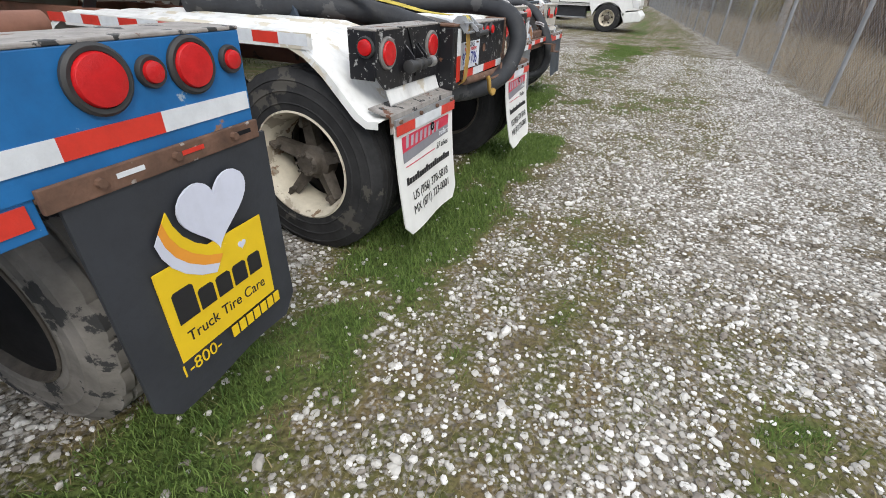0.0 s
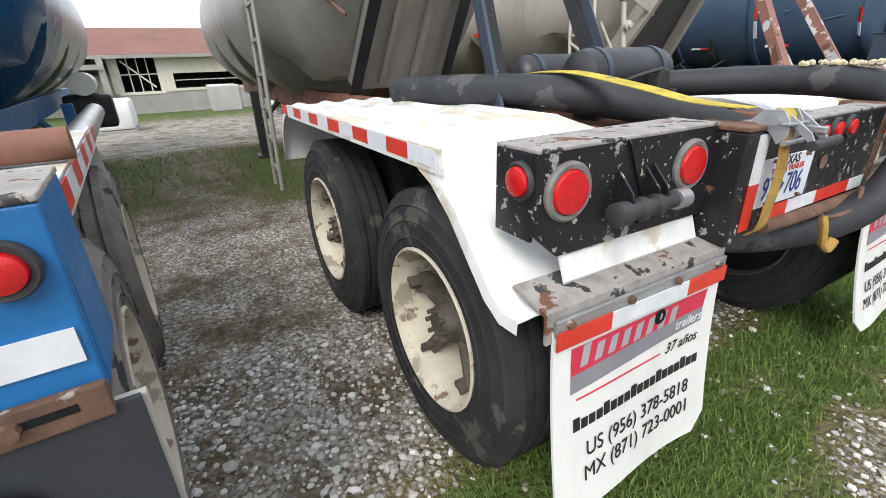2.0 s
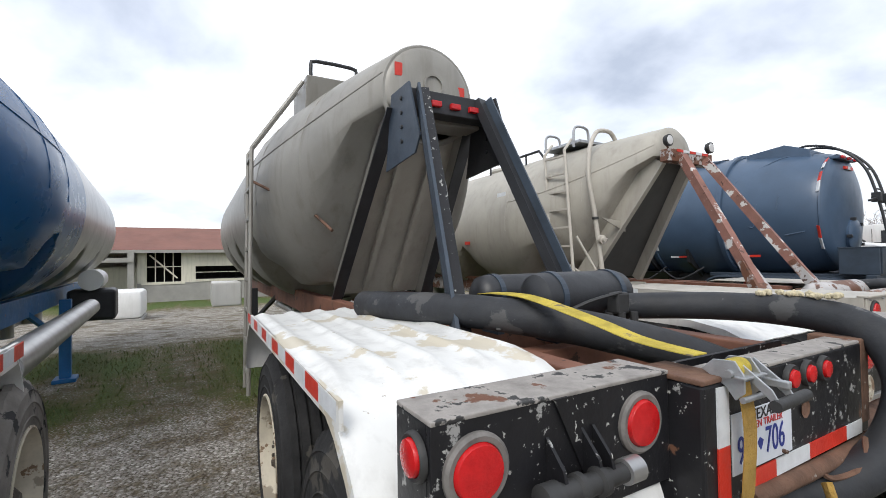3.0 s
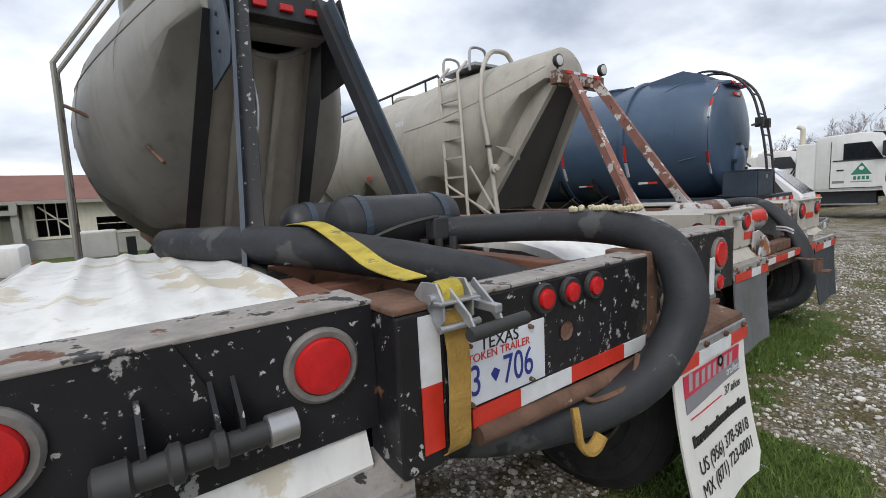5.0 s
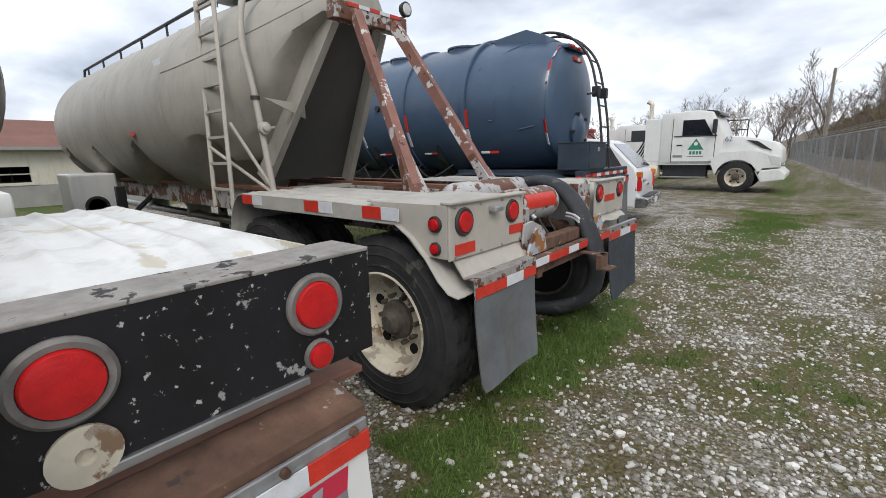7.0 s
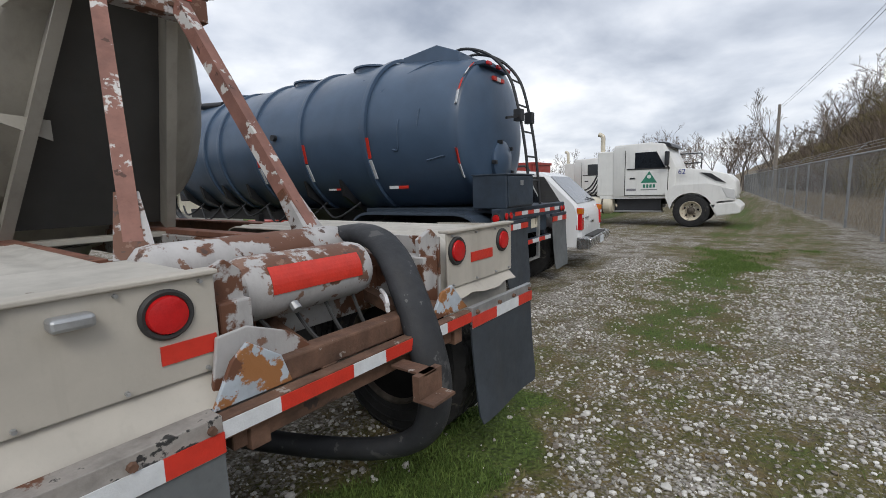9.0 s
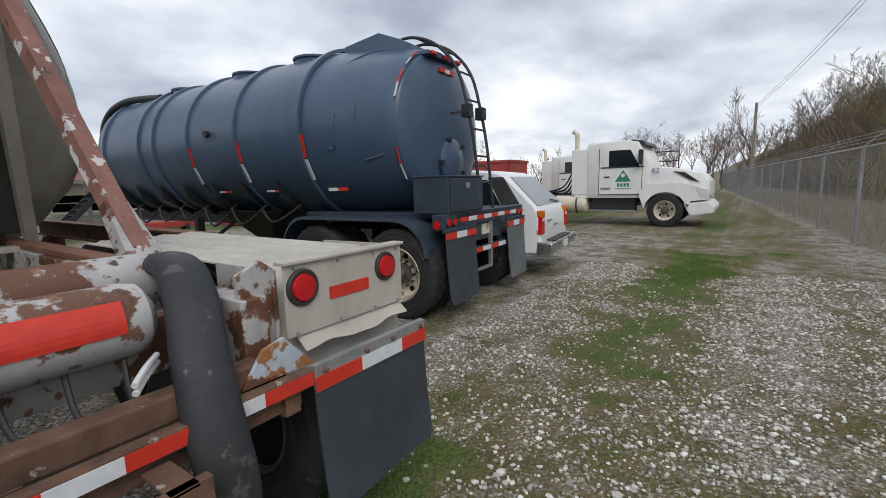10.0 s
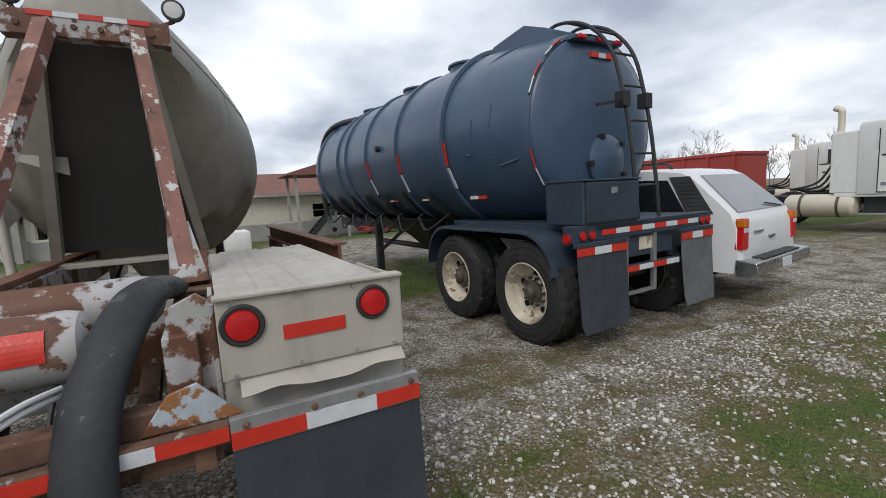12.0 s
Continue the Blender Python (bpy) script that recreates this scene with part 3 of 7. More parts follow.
def landing_legs(t, x, yc, material):
    for s in (-0.75, 0.75):
        part("landing_leg", boxm(x - 0.06, x + 0.06, yc + s - 0.06, yc + s + 0.06, 0.05, 1.05, 0.008), material, t)
        part("foot", boxm(x - 0.14, x + 0.14, yc + s - 0.12, yc + s + 0.12, 0.0, 0.05, 0.01), material, t)
        part("leg_brace", beamm((x, yc + s, 0.5), (x + 0.7, yc + s * 0.6, 1.0), 0.05, 0.05), material, t)


def bolts(parent, pts, r=0.012, axis="x", material=M_rust):
    for p in pts:
        q = Vector(p) + (Vector((0.012, 0, 0)) if axis == "x" else Vector((0, -0.012, 0)))
        part("bolt", cylm(p, q, r, r * 0.85, n=8), material, parent)


# ================= trailer B: grey hopper with black bumper =================
YB, XB = 4.557, -0.67
B = thing("bulk_hopper_trailer", XB, YB, 0, "grey dry-bulk tank trailer with white fenders and chipped black bumper", "trailer", "parked trailers")
for s in (-1, 1):
    part("frame_rail", boxm(-11.0, -0.7, YB + s * 0.46 - 0.05, YB + s * 0.46 + 0.05, 0.9, 1.14, 0.006), M_primer, B)
for xm in (-0.98, -1.5, -2.25, -3.0):
    part("cross_member", boxm(xm - 0.05, xm + 0.05, YB - 0.42, YB + 0.42, 0.92, 1.12, 0.005), M_primer if xm < -0.9 else M_black, B)
part("inner_panel", boxm(-0.93, -0.915, YB - 0.4, YB + 0.42, 1.02, 1.17), M_black, B)
bumper = part("bumper", boxm(-0.69, -0.67, YB - 0.43, YB + 0.44, 0.9, 1.2, 0.004), M_black, B, "chipped black steel bumper plate")
part("bumper_ledge", boxm(-0.77, -0.672, YB - 0.43, YB + 0.44, 1.2, 1.21, 0.003), M_ledge, bumper)
part("bumper_end", boxm(-0.82, -0.668, YB + 0.385, YB + 0.45, 0.93, 1.214, 0.006), M_rust, bumper)
part("bumper_post", boxm(-0.80, -0.662, YB - 0.545, YB - 0.43, 0.86, 1.2, 0.008), M_black, bumper)
part("post_cap", boxm(-0.84, -0.66, YB - 0.55, YB - 0.425, 1.2, 1.214, 0.004), M_rust, bumper)
part("bumper_pipe", tubem([(-0.665, YB - 0.35, 0.885), (-0.66, YB, 0.875), (-0.665, YB + 0.5, 0.87)], 0.024, n=10), M_rust, bumper, smooth=True)
tape(bumper, -0.661, YB - 0.495, YB - 0.445, 1.045, 1.19, [("s", 1)])
tape(bumper, -0.661, YB - 0.495, YB - 0.445, 0.9, 1.045, [("r", 1)])
tape(bumper, -0.669, YB - 0.36, YB + 0.37, 0.905, 0.95, [("r", 1.05), ("s", 1.35), ("r", 1.75), ("s", 0.85)])
for yy in (4.443, 4.545, 4.649):
    lamp(bumper, -0.669, yy, 1.158, 0.026, wide=1.5)
part("torn_hole", lathem([(0.022, 0), (0.027, 0.004), (0.012, -0.004)], (-0.669, 4.53, 1.055), "x", 9), M_rust, bumper)
plate = part("licence_plate", boxm(-0.668, -0.664, 4.135, 4.44, 0.957, 1.11, 0.0015), M_plate, bumper, "white and blue licence plate")
text_mesh("93", 0.1, (-0.6625, 4.19, 1.012), plate, M_inkblue, squeeze=0.7)
text_mesh("706", 0.1, (-0.6625, 4.343, 1.012), plate, M_inkblue, squeeze=0.7)
text_mesh("TEXAS", 0.042, (-0.6625, 4.285, 1.092), plate, M_ink, squeeze=1.0)
text_mesh("TOKEN TRAILER", 0.027, (-0.6625, 4.285, 1.066), plate, M_inkred, squeeze=1.0)
part("plate_mark", prismm([(4.254, 1.017), (4.265, 1.03), (4.282, 1.02), (4.276, 1.008), (4.268, 0.996), (4.26, 1.006)], "x", -0.664, -0.6625), M_inkblue, plate)
bolts(plate, [(-0.664, yy, zz) for yy in (4.19, 4.385) for zz in (0.967, 1.1)], 0.006)

for s in (-1, 1):
    ya, yb = (3.332, YB - 0.545) if s < 0 else (YB + 0.565, YB + 1.29)
    bx = part("lamp_box", prismm([(ya, 1.02 if s < 0 else 0.955), (ya + 0.08, 0.95), (yb, 0.95), (yb, 1.215), (ya, 1.215)], "x", -0.765, -0.75, 0.003), M_black, B, "chipped black lamp panel")
    part("box_ledge", boxm(-0.9, -0.748, ya, yb, 1.212, 1.222, 0.003), M_ledge, bx)
    part("box_end", boxm(-0.9, -0.765, ya if s < 0 else yb - 0.012, ya + 0.012 if s < 0 else yb, 1.0, 1.212, 0.003), M_black, bx)
    if s < 0:
        part("box_skirt", prismm([(-0.765, 0.96), (-0.735, 0.88), (-0.74, 0.87), (-0.775, 0.96)], "y", ya + 0.1, yb - 0.03), M_fender_w, bx)
    else:
        part("box_strip", boxm(-0.76, -0.74, ya + 0.12, yb - 0.2, 0.93, 0.95, 0.003), M_alu, bx)
        part("tray", boxm(-1.1, -0.8, ya - 0.1, yb, 0.86, 0.88, 0.004), M_primer, bx)
    for yy in ((3.428, 3.896) if s < 0 else (5.228, 5.68)):
        lamp(bx, -0.75, yy, 1.115, 0.055, ring=M_ring, wide=1.33)
lamp(B, -0.80, 3.33, 1.145, 0.036, axis="y", wide=1.3)
lamp(B, -0.752, 5.68, 0.99, 0.03, ring=M_ring, wide=1.3)
part("blank_cap", lathem([(0.05, 0), (0.052, 0.012), (0.015, 0.014), (0.012, 0.005)], (-0.75, 5.235, 0.985), "x", 24), M_rim, B, smooth=True)
bracket = part("camera_bracket", prismm([(3.62, 1.215), (3.66, 1.215), (3.74, 1.05), (3.74, 0.98), (3.70, 0.98), (3.70, 1.05)], "x", -0.75, -0.742), M_black, B)
for yy in (3.60, 3.70, 3.735):
    part("bracket_plate", prismm([(-0.748, 1.14), (-0.748, 1.01), (-0.70, 1.01), (-0.685, 1.04), (-0.70, 1.09)], "y", yy, yy + 0.008), M_black, bracket)
part("plug_socket", lathem([(0.02, 3.54), (0.031, 3.545), (0.031, 3.585), (0.022, 3.59), (0.024, 3.63), (0.031, 3.635), (0.031, 3.65), (0.022, 3.655), (0.022, 3.69), (0.03, 3.695), (0.03, 3.71), (0.02, 3.715), (0.02, 3.775), (0.026, 3.78), (0.026, 3.82), (0.015, 3.825)], (-0.70, 0, 1.045), "y", 20), M_grommet, B, smooth=True)
part("socket_cap", lathem([(0.02, 3.775), (0.0275, 3.776), (0.0275, 3.822), (0.015, 3.827)], (-0.70, 0, 1.045), "y", 20), M_alu, B, smooth=True)

FB = [(-0.71, 0.835), (-0.77, 0.83), (-0.82, 0.86), (-0.90, 0.945), (-0.99, 1.04), (-1.09, 1.115), (-1.2, 1.16), (-1.36, 1.185), (-2.0, 1.19)] + fender_profile(-0.70, -3.25, 1.19, 0.84, 0.8, 0.42)[8:]
for s in (-1, 1):
    y0, y1 = (YB - 1.30, YB - 0.55) if s < 0 else (YB + 0.55, YB + 1.30)
    ys = [y0, y0 + 0.004] + [y0 + 0.02 + (y1 - y0 - 0.02) * i / 40 for i in range(41)]
    fe = part("fender", shell(bmesh.new(), FB if s < 0 else FB[5:], ys, lambda j: -0.03 if j == 0 else 0.014 * max(0.0, math.sin((j - 2) / 40 * math.pi * 9)) ** 2), M_fender_w, B, "white ribbed fibreglass fender", smooth=True)
    ye = y0 - 0.004 if s < 0 else y1
    for k in range(6):
        xa = -3.05 + k * 0.33
        part("reflective_tape", boxm(xa, xa + 0.16, ye, ye + 0.004, 1.135, 1.185), M_red, fe)
        part("reflective_tape", boxm(xa + 0.16, xa + 0.33, ye, ye + 0.004, 1.135, 1.185), M_silver, fe)
    part("fender_lip", boxm(-2.9, -1.05, ye + 0.001 if s < 0 else ye - 0.012, ye + 0.012 if s < 0 else ye - 0.001, 1.12, 1.19), M_fender_w, fe)
wheels(B, (-1.25, -2.5), 3.29, 2 * YB - 3.29, TYRE_RIB, True)

for s in (-1, 1):
    ya, yb = (3.335, 4.03) if s < 0 else (5.11, 5.735)
    br = part("flap_bracket", prismm([(-0.80, 0.87), (-0.795, 0.88), (-0.672, 0.855), (-0.668, 0.77), (-0.676, 0.77), (-0.68, 0.845)], "y", ya - 0.02, yb + 0.01), M_ledge if s < 0 else M_rust, B, "rusty angle-iron flap bracket")
    part("clamp_bar", boxm(-0.667, -0.655, ya, yb, 0.79, 0.835, 0.003), M_zinc, br)
    bolts(br, [(-0.655, ya + (yb - ya) * f, 0.82) for f in (0.06, 0.37, 0.65, 0.93)])
    fl, bend = flap(B, -0.664, ya, yb, 0.2, 0.80, M_flap_w, kick=0.06 if s < 0 else 0.1, skew=0.0)
    tape(fl, -0.653, ya + 0.0, yb, 0.755, 0.805, [("r", 1), ("s", 1.7), ("r", 1)])
    w = yb - ya
    x0 = -0.664
    part("red_panel", prismm([(ya + 0.06, 0.735), (yb - 0.06, 0.735), (yb - 0.07, 0.68), (ya + 0.06, 0.655)], "x", x0, x0 + 0.0015), M_redplain, fl)
    part("grey_panel", prismm([(ya + 0.06, 0.655), (yb - 0.07, 0.68), (yb - 0.07, 0.63), (ya + 0.06, 0.6)], "x", x0, x0 + 0.0015), M_grey_print, fl)
    for k in range(8):
        part("emblem_bar", prismm([(ya + 0.09 + k * 0.052, 0.672), (ya + 0.117 + k * 0.052, 0.674), (ya + 0.129 + k * 0.052, 0.725 if k else 0.738), (ya + 0.102 + k * 0.052, 0.722 if k else 0.735)], "x", x0 + 0.0018, x0 + 0.0032), M_emblem, fl)
    text_mesh("trailers", 0.045, (x0 + 0.003, yb - 0.14, 0.652), fl, M_silver, slant=0.25)
    text_mesh("37 años", 0.05, (x0 + 0.002, yb - 0.16, 0.582), fl, M_ink, slant=0.3)
    part("rule_line", boxm(x0, x0 + 0.002, ya + 0.08, yb - 0.26, 0.574, 0.578), M_redplain, fl)
    for k in range(19):
        part("address_bar", boxm(x0, x0 + 0.002, ya + 0.07 + k * w * 0.043, ya + 0.07 + (k * 0.043 + 0.033) * w, 0.478, 0.508 if k % 4 else 0.518), M_ink, fl)
    text_mesh("US (956) 378-5818", 0.07, (x0 + 0.002, (ya + yb) / 2 + 0.01, 0.4), fl, M_ink, squeeze=0.9)
    text_mesh("MX (871) 723-0001", 0.07, (x0 + 0.002, (ya + yb) / 2 + 0.01, 0.322), fl, M_ink, squeeze=0.9)
    part("flap_hole", lathem([(0.02, 0), (0.024, 0.005), (0.015, 0.006), (0.012, 0.002)], (x0, (ya + yb) / 2 + 0.06, 0.715), "x", 16), M_shade_detail, fl)
    # the print follows the bend of its flap
    for o in fl.children:
        if o.name.startswith("reflective"):
            continue
        if o.name.startswith(("red_panel", "grey_panel", "rule_line")):
            bm = bmesh.new()
            bm.from_mesh(o.data)
            bmesh.ops.subdivide_edges(bm, edges=bm.edges, cuts=8, use_grid_fill=True)
            bm.to_mesh(o.data)
            bm.free()
        for v in o.data.vertices:
            v.co.x += bend((v.co.y + YB - ya) / w, (v.co.z - 0.2) / 0.6) - x0 + 0.002

# rear A-frame and bulkhead
TOPX, TOPZ = -2.68, 2.6
for s, foot, ty in ((-1, (-1.78, 4.04, 1.12), 4.33), (1, (-2.03, 5.03, 1.12), 4.8)):
    leg = part("strut", beamm(foot, (TOPX - 0.05, ty, TOPZ + 0.06), 0.085, 0.065, 1.0), M_black if s < 0 else M_black_plain, B, "dark steel channel strut")
    part("strut_flange", beamm(Vector(foot) + Vector((0.03, 0.045 * s, 0)), (TOPX - 0.02, ty + 0.045 * s, TOPZ + 0.06), 0.018, 0.1), M_gun, leg)
    part("strut_foot", boxm(foot[0] - 0.14, foot[0] + 0.14, foot[1] - 0.1, foot[1] + 0.1, 1.12, 1.145, 0.004), M_black, leg)
part("head_plate", boxm(-3.3, -2.87, YB - 0.3, YB + 0.34, 2.5, 2.66, 0.006), M_tank_b, B)
head = part("head_beam", boxm(-2.86, -2.72, YB - 0.32, YB + 0.36, 2.52, 2.67, 0.006), M_black_plain, B)
for k in range(3):
    part("marker_lamp", boxm(-2.725, -2.69, YB - 0.17 + k * 0.155, YB - 0.09 + k * 0.155, 2.56, 2.6, 0.006), M_lens, head)
for s in (-1, 1):
    gy = YB + (-0.335 if s < 0 else 0.375)
    part("gusset", prismm([(-2.7, 2.7), (-2.55, 2.3), (-2.62, 2.2), (-3.12, 2.16), (-3.0, 2.7)], "y", gy - 0.006, gy + 0.006), M_gun if s < 0 else M_black_plain, head)
    bolts(head, [(-2.82, gy - 0.006, 2.62 - 0.1 * k) for k in range(4)], 0.016, "y", M_black_plain)
end_recess(B, [(-4.12, YB - 0.4, 1.1), (-4.12, YB + 0.42, 1.1), (-2.98, YB + 0.3, 2.6), (-2.98, YB - 0.28, 2.6)], M_black_plain, M_tank_c, M_tank_b, wide=0.1)
for s in (-1, 1):
    part("stiffener", beamm((-4.15, YB + s * 0.16, 1.22), (-3.06, YB + s * 0.13, 2.62), 0.05, 0.04), M_tank_c, B)
hopper_trailer_tank(B, M_tank_b, YB + 0.02, -3.12, -11.6, 3.26, 1.16, 0.4, 2.79, 1.95, (-5.1, -7.0, -8.8, -10.5), 1.85, sheet=(-4.12, 1.1, 1.316))
part("rear_head_ring", lathem([(0.355, 0.0), (0.37, 0.012), (0.39, 0.012), (0.4, 0.0)], (-3.11, YB + 0.02, 2.79), "x", 40), M_tank_b, B, smooth=True)
for yy, zz in ((YB - 0.25, 2.94), (YB + 0.3, 2.84)):
    part("reflective_tape", boxm(-3.075, -3.066, yy - 0.03, yy + 0.03, zz - 0.05, zz + 0.05), M_red, B)
part("head_ring", lathem([(0.085, 0), (0.085, 0.012), (0.072, 0.012), (0.072, 0.0)], (-3.058, YB + 0.04, 2.86), "x", 24, caps=False), M_tank_b, B, smooth=True)
mh = part("manhole_box", prismm([(-4.7, 2.85), (-4.2, 2.85), (-4.1, 3.2), (-4.75, 3.2)], "y", YB - 0.7, YB - 0.2, 0.01), M_tank_b, B)
part("handrail", tubem([(-4.12, YB - 0.66, 3.19), (-4.12, YB - 0.66, 3.3), (-4.12, YB - 0.61, 3.34), (-4.12, YB - 0.28, 3.34), (-4.12, YB - 0.23, 3.3), (-4.12, YB - 0.23, 3.19)], 0.018, n=8, sub=2), M_black_plain, mh, smooth=True)
ladder(B, [(-4.5, 3.36, 0.35), (-4.5, 3.40, 2.5), (-4.5, 3.84, 3.16)], 0.3, M_tank_b, 8, 0.018)
part("ladder_brace", tubem([(-4.45, 3.42, 2.25), (-4.0, 3.85, 1.95), (-3.65, 3.95, 1.75)], 0.014, n=6, sub=1), M_rust, B)
landing_legs(B, -8.0, YB, M_black_plain)
part("front_box", boxm(-9.0, -8.3, 3.2, 3.65, 0.75, 1.15, 0.02), M_white, B)

# air tanks and valves on the frame
for x, r, y0, y1 in ((-1.6, 0.118, 4.28, 4.9), (-1.93, 0.1, 4.2, 4.85)):
    z = 1.32
    tk = part("air_tank", lathem([(0.02, y0), (r * 0.6, y0 + 0.012), (r * 0.92, y0 + 0.04), (r, y0 + 0.08), (r, y1 - 0.08), (r * 0.92, y1 - 0.04), (r * 0.6, y1 - 0.012), (0.02, y1)], (x, 0, z), "y", 32), M_black_plain, B, "black cylindrical air reservoir", smooth=True)
    for yy in (y0 + 0.12, y1 - 0.12):
        part("tank_strap", lathem([(r + 0.002, yy - 0.015), (r + 0.006, yy - 0.015), (r + 0.006, yy + 0.015), (r + 0.002, yy + 0.015)], (x, 0, z), "y", 32), M_gun, tk)
        part("tank_saddle", boxm(x - 0.07, x + 0.07, yy - 0.02, yy + 0.02, 1.12, z - r * 0.8), M_gun, tk)
vb = part("brake_valve", boxm(-1.49, -1.42, 4.66, 4.74, 1.24, 1.34, 0.012), M_grommet, B)
for k in range(3):
    part("fitting", cylm((-1.44 + 0.02 * k, 4.62 + 0.06 * k, 1.14), (-1.44 + 0.02 * k, 4.62 + 0.06 * k, 1.25), 0.018, n=8), M_grommet, vb, smooth=True)
part("air_line", tubem([(-1.43, 4.69, 1.34), (-1.44, 4.5, 1.31), (-1.5, 4.3, 1.24), (-1.6, 4.1, 1.2)], 0.009, n=6), M_grommet, B, smooth=True)
part("spring_hanger", prismm([(-1.75, 0.7), (-1.55, 0.95), (-1.4, 0.95), (-1.5, 0.68)], "y", YB - 0.6, YB - 0.5), M_hub, B)
part("exhaust_cable", tubem([(-2.63, 4.34, 2.5), (-2.42, 4.25, 2.2), (-2.26, 4.24, 1.9), (-2.02, 4.12, 1.5), (-1.8, 4.12, 1.2)], 0.007, n=6), M_alu, B)
part("hook", tubem([(-0.60, 4.47, 0.885), (-0.585, 4.46, 0.85), (-0.58, 4.465, 0.8), (-0.575, 4.49, 0.775), (-0.575, 4.52, 0.775), (-0.575, 4.545, 0.795)], 0.011, n=8, flat=1.6), M_strap_o, B, "ochre hose hook", smooth=True)
part("chain", tubem([(-0.655, 4.56, 0.88), (-0.63, 4.6, 0.85), (-0.6, 4.72, 0.87), (-0.62, 4.8, 0.93)], 0.008, n=6), M_rust, B)

# hoses that lie over trailer B
def hose(name, pts, r, label, at, n=18, wob=0.03, sub=8, flat=1.0):
    return solo(name, tubem(pts, r, n=n, sub=sub, wob=wob, flat=flat), M_hose, label, "hose", "suction hoses", smooth=True, at=at)


h1 = hose("suction_hose", [(-2.5, 3.82, 1.25), (-2.2, 3.92, 1.26), (-1.85, 4.05, 1.265), (-1.55, 4.2, 1.25), (-1.32, 4.42, 1.2), (-1.16, 4.68, 1.12), (-1.06, 4.85, 1.05)], 0.076, "black rubber suction hose lying across the trailer frame", (-1.2, 4.1, 1.2))
part("hose_clamp", lathem([(0.071, -0.012), (0.074, -0.012), (0.074, 0.012), (0.071, 0.012)], (0, 0, 0), "y", 20), M_zinc, h1).location = (0.06, 0.62, -0.09)
h2 = hose("suction_hose", [(-1.62, 4.62, 1.26), (-1.42, 4.85, 1.27), (-1.15, 5.02, 1.28), (-0.85, 5.06, 1.275), (-0.66, 5.03, 1.23), (-0.57, 4.985, 1.1), (-0.57, 4.93, 0.97), (-0.6, 4.8, 0.855), (-0.67, 4.62, 0.795), (-0.78, 4.4, 0.775), (-0.95, 4.15, 0.79), (-1.15, 3.95, 0.8)], 0.062, "black rubber hose looped over and under the bumper", (-0.7, 4.9, 0.8))
part("barcode_label", boxm(-0.512, -0.508, 5.005, 5.03, 1.09, 1.2), M_silver, h2)
bm = bmesh.new()
for k in range(46):
    a = random.random()
    bmesh.ops.create_icosphere(bm, subdivisions=1, radius=random.uniform(0.006, 0.016), matrix=Matrix.Translation((-1.0 + 0.26 * a + random.uniform(-0.03, 0.03), 5.05 + random.uniform(-0.03, 0.03), 1.344 + random.uniform(0, 0.008))))
solo("debris_crumbs", bm, M_foam, "pale dry debris crumbs lying on a hose", "debris", kind="stuff")

# ratchet strap
rs = thing("ratchet_strap", -0.65, 4.1, 1.22, "yellow webbing ratchet strap with galvanised ratchet on the bumper", "strap")


def ribbon(pts, w, thick=0.003, sub=6, side=None, twist=0.0):
    bm = bmesh.new()
    P = curve_points(pts, sub)
    rings = []
    for i, p in enumerate(P):
        d = (P[min(i + 1, len(P) - 1)] - P[max(i - 1, 0)]).normalized()
        s = Vector(side).normalized() if side else d.cross(Vector((0, 0, 1))).normalized()
        s = (s - d * s.dot(d)).normalized()
        nrm = d.cross(s)
        a = twist * math.sin(i / max(1, len(P) - 1) * math.pi)
        s2 = s * math.cos(a) + nrm * math.sin(a)
        n2 = d.cross(s2)
        rings.append([p + s2 * w / 2 + n2 * thick / 2, p - s2 * w / 2 + n2 * thick / 2, p - s2 * w / 2 - n2 * thick / 2, p + s2 * w / 2 - n2 * thick / 2])
    return skin(bm, rings)


part("webbing", ribbon([(-2.12, 4.25, 1.3), (-1.85, 4.23, 1.335), (-1.6, 4.21, 1.345), (-1.42, 4.19, 1.335), (-1.1, 4.14, 1.295), (-0.9, 4.11, 1.265), (-0.72, 4.1, 1.255)], 0.06, twist=0.12), M_strap, rs)
part("webbing_tail", ribbon([(-0.63, 4.125, 1.2), (-0.62, 4.13, 1.1), (-0.625, 4.13, 0.98), (-0.64, 4.135, 0.9), (-0.7, 4.14, 0.86)], 0.055, side=(0, 1, 0)), M_strap_o, rs)
part("webbing_roll", lathem([(0.02, 4.09), (0.034, 4.092), (0.036, 4.11), (0.036, 4.15), (0.034, 4.165), (0.02, 4.168)], (-0.655, 0, 1.245), "y", 18), M_strap, rs, smooth=True)
for yy in (4.075, 4.175):
    part("ratchet_side", prismm([(-0.74, 1.235), (-0.70, 1.275), (-0.63, 1.28), (-0.60, 1.235), (-0.60, 1.18), (-0.63, 1.15), (-0.66, 1.19)], "y", yy, yy + 0.008, 0.002), M_zinc, rs)
    part("handle_side", prismm([(-0.655, 1.255), (-0.64, 1.275), (-0.54, 1.20), (-0.52, 1.165), (-0.545, 1.165)], "y", yy + 0.01 + 0.03, yy + 0.018 + 0.03, 0.002), M_zinc, rs)
part("handle_grip", cylm((-0.525, 4.10, 1.155), (-0.525, 4.31, 1.16), 0.019, n=12), M_grommet, rs, smooth=True)
part("handle_frame", boxm(-0.64, -0.53, 4.2, 4.225, 1.19, 1.215, 0.004), M_zinc, rs)
part("ratchet_plate", boxm(-0.72, -0.63, 4.083, 4.176, 1.195, 1.203, 0.002), M_zinc, rs)
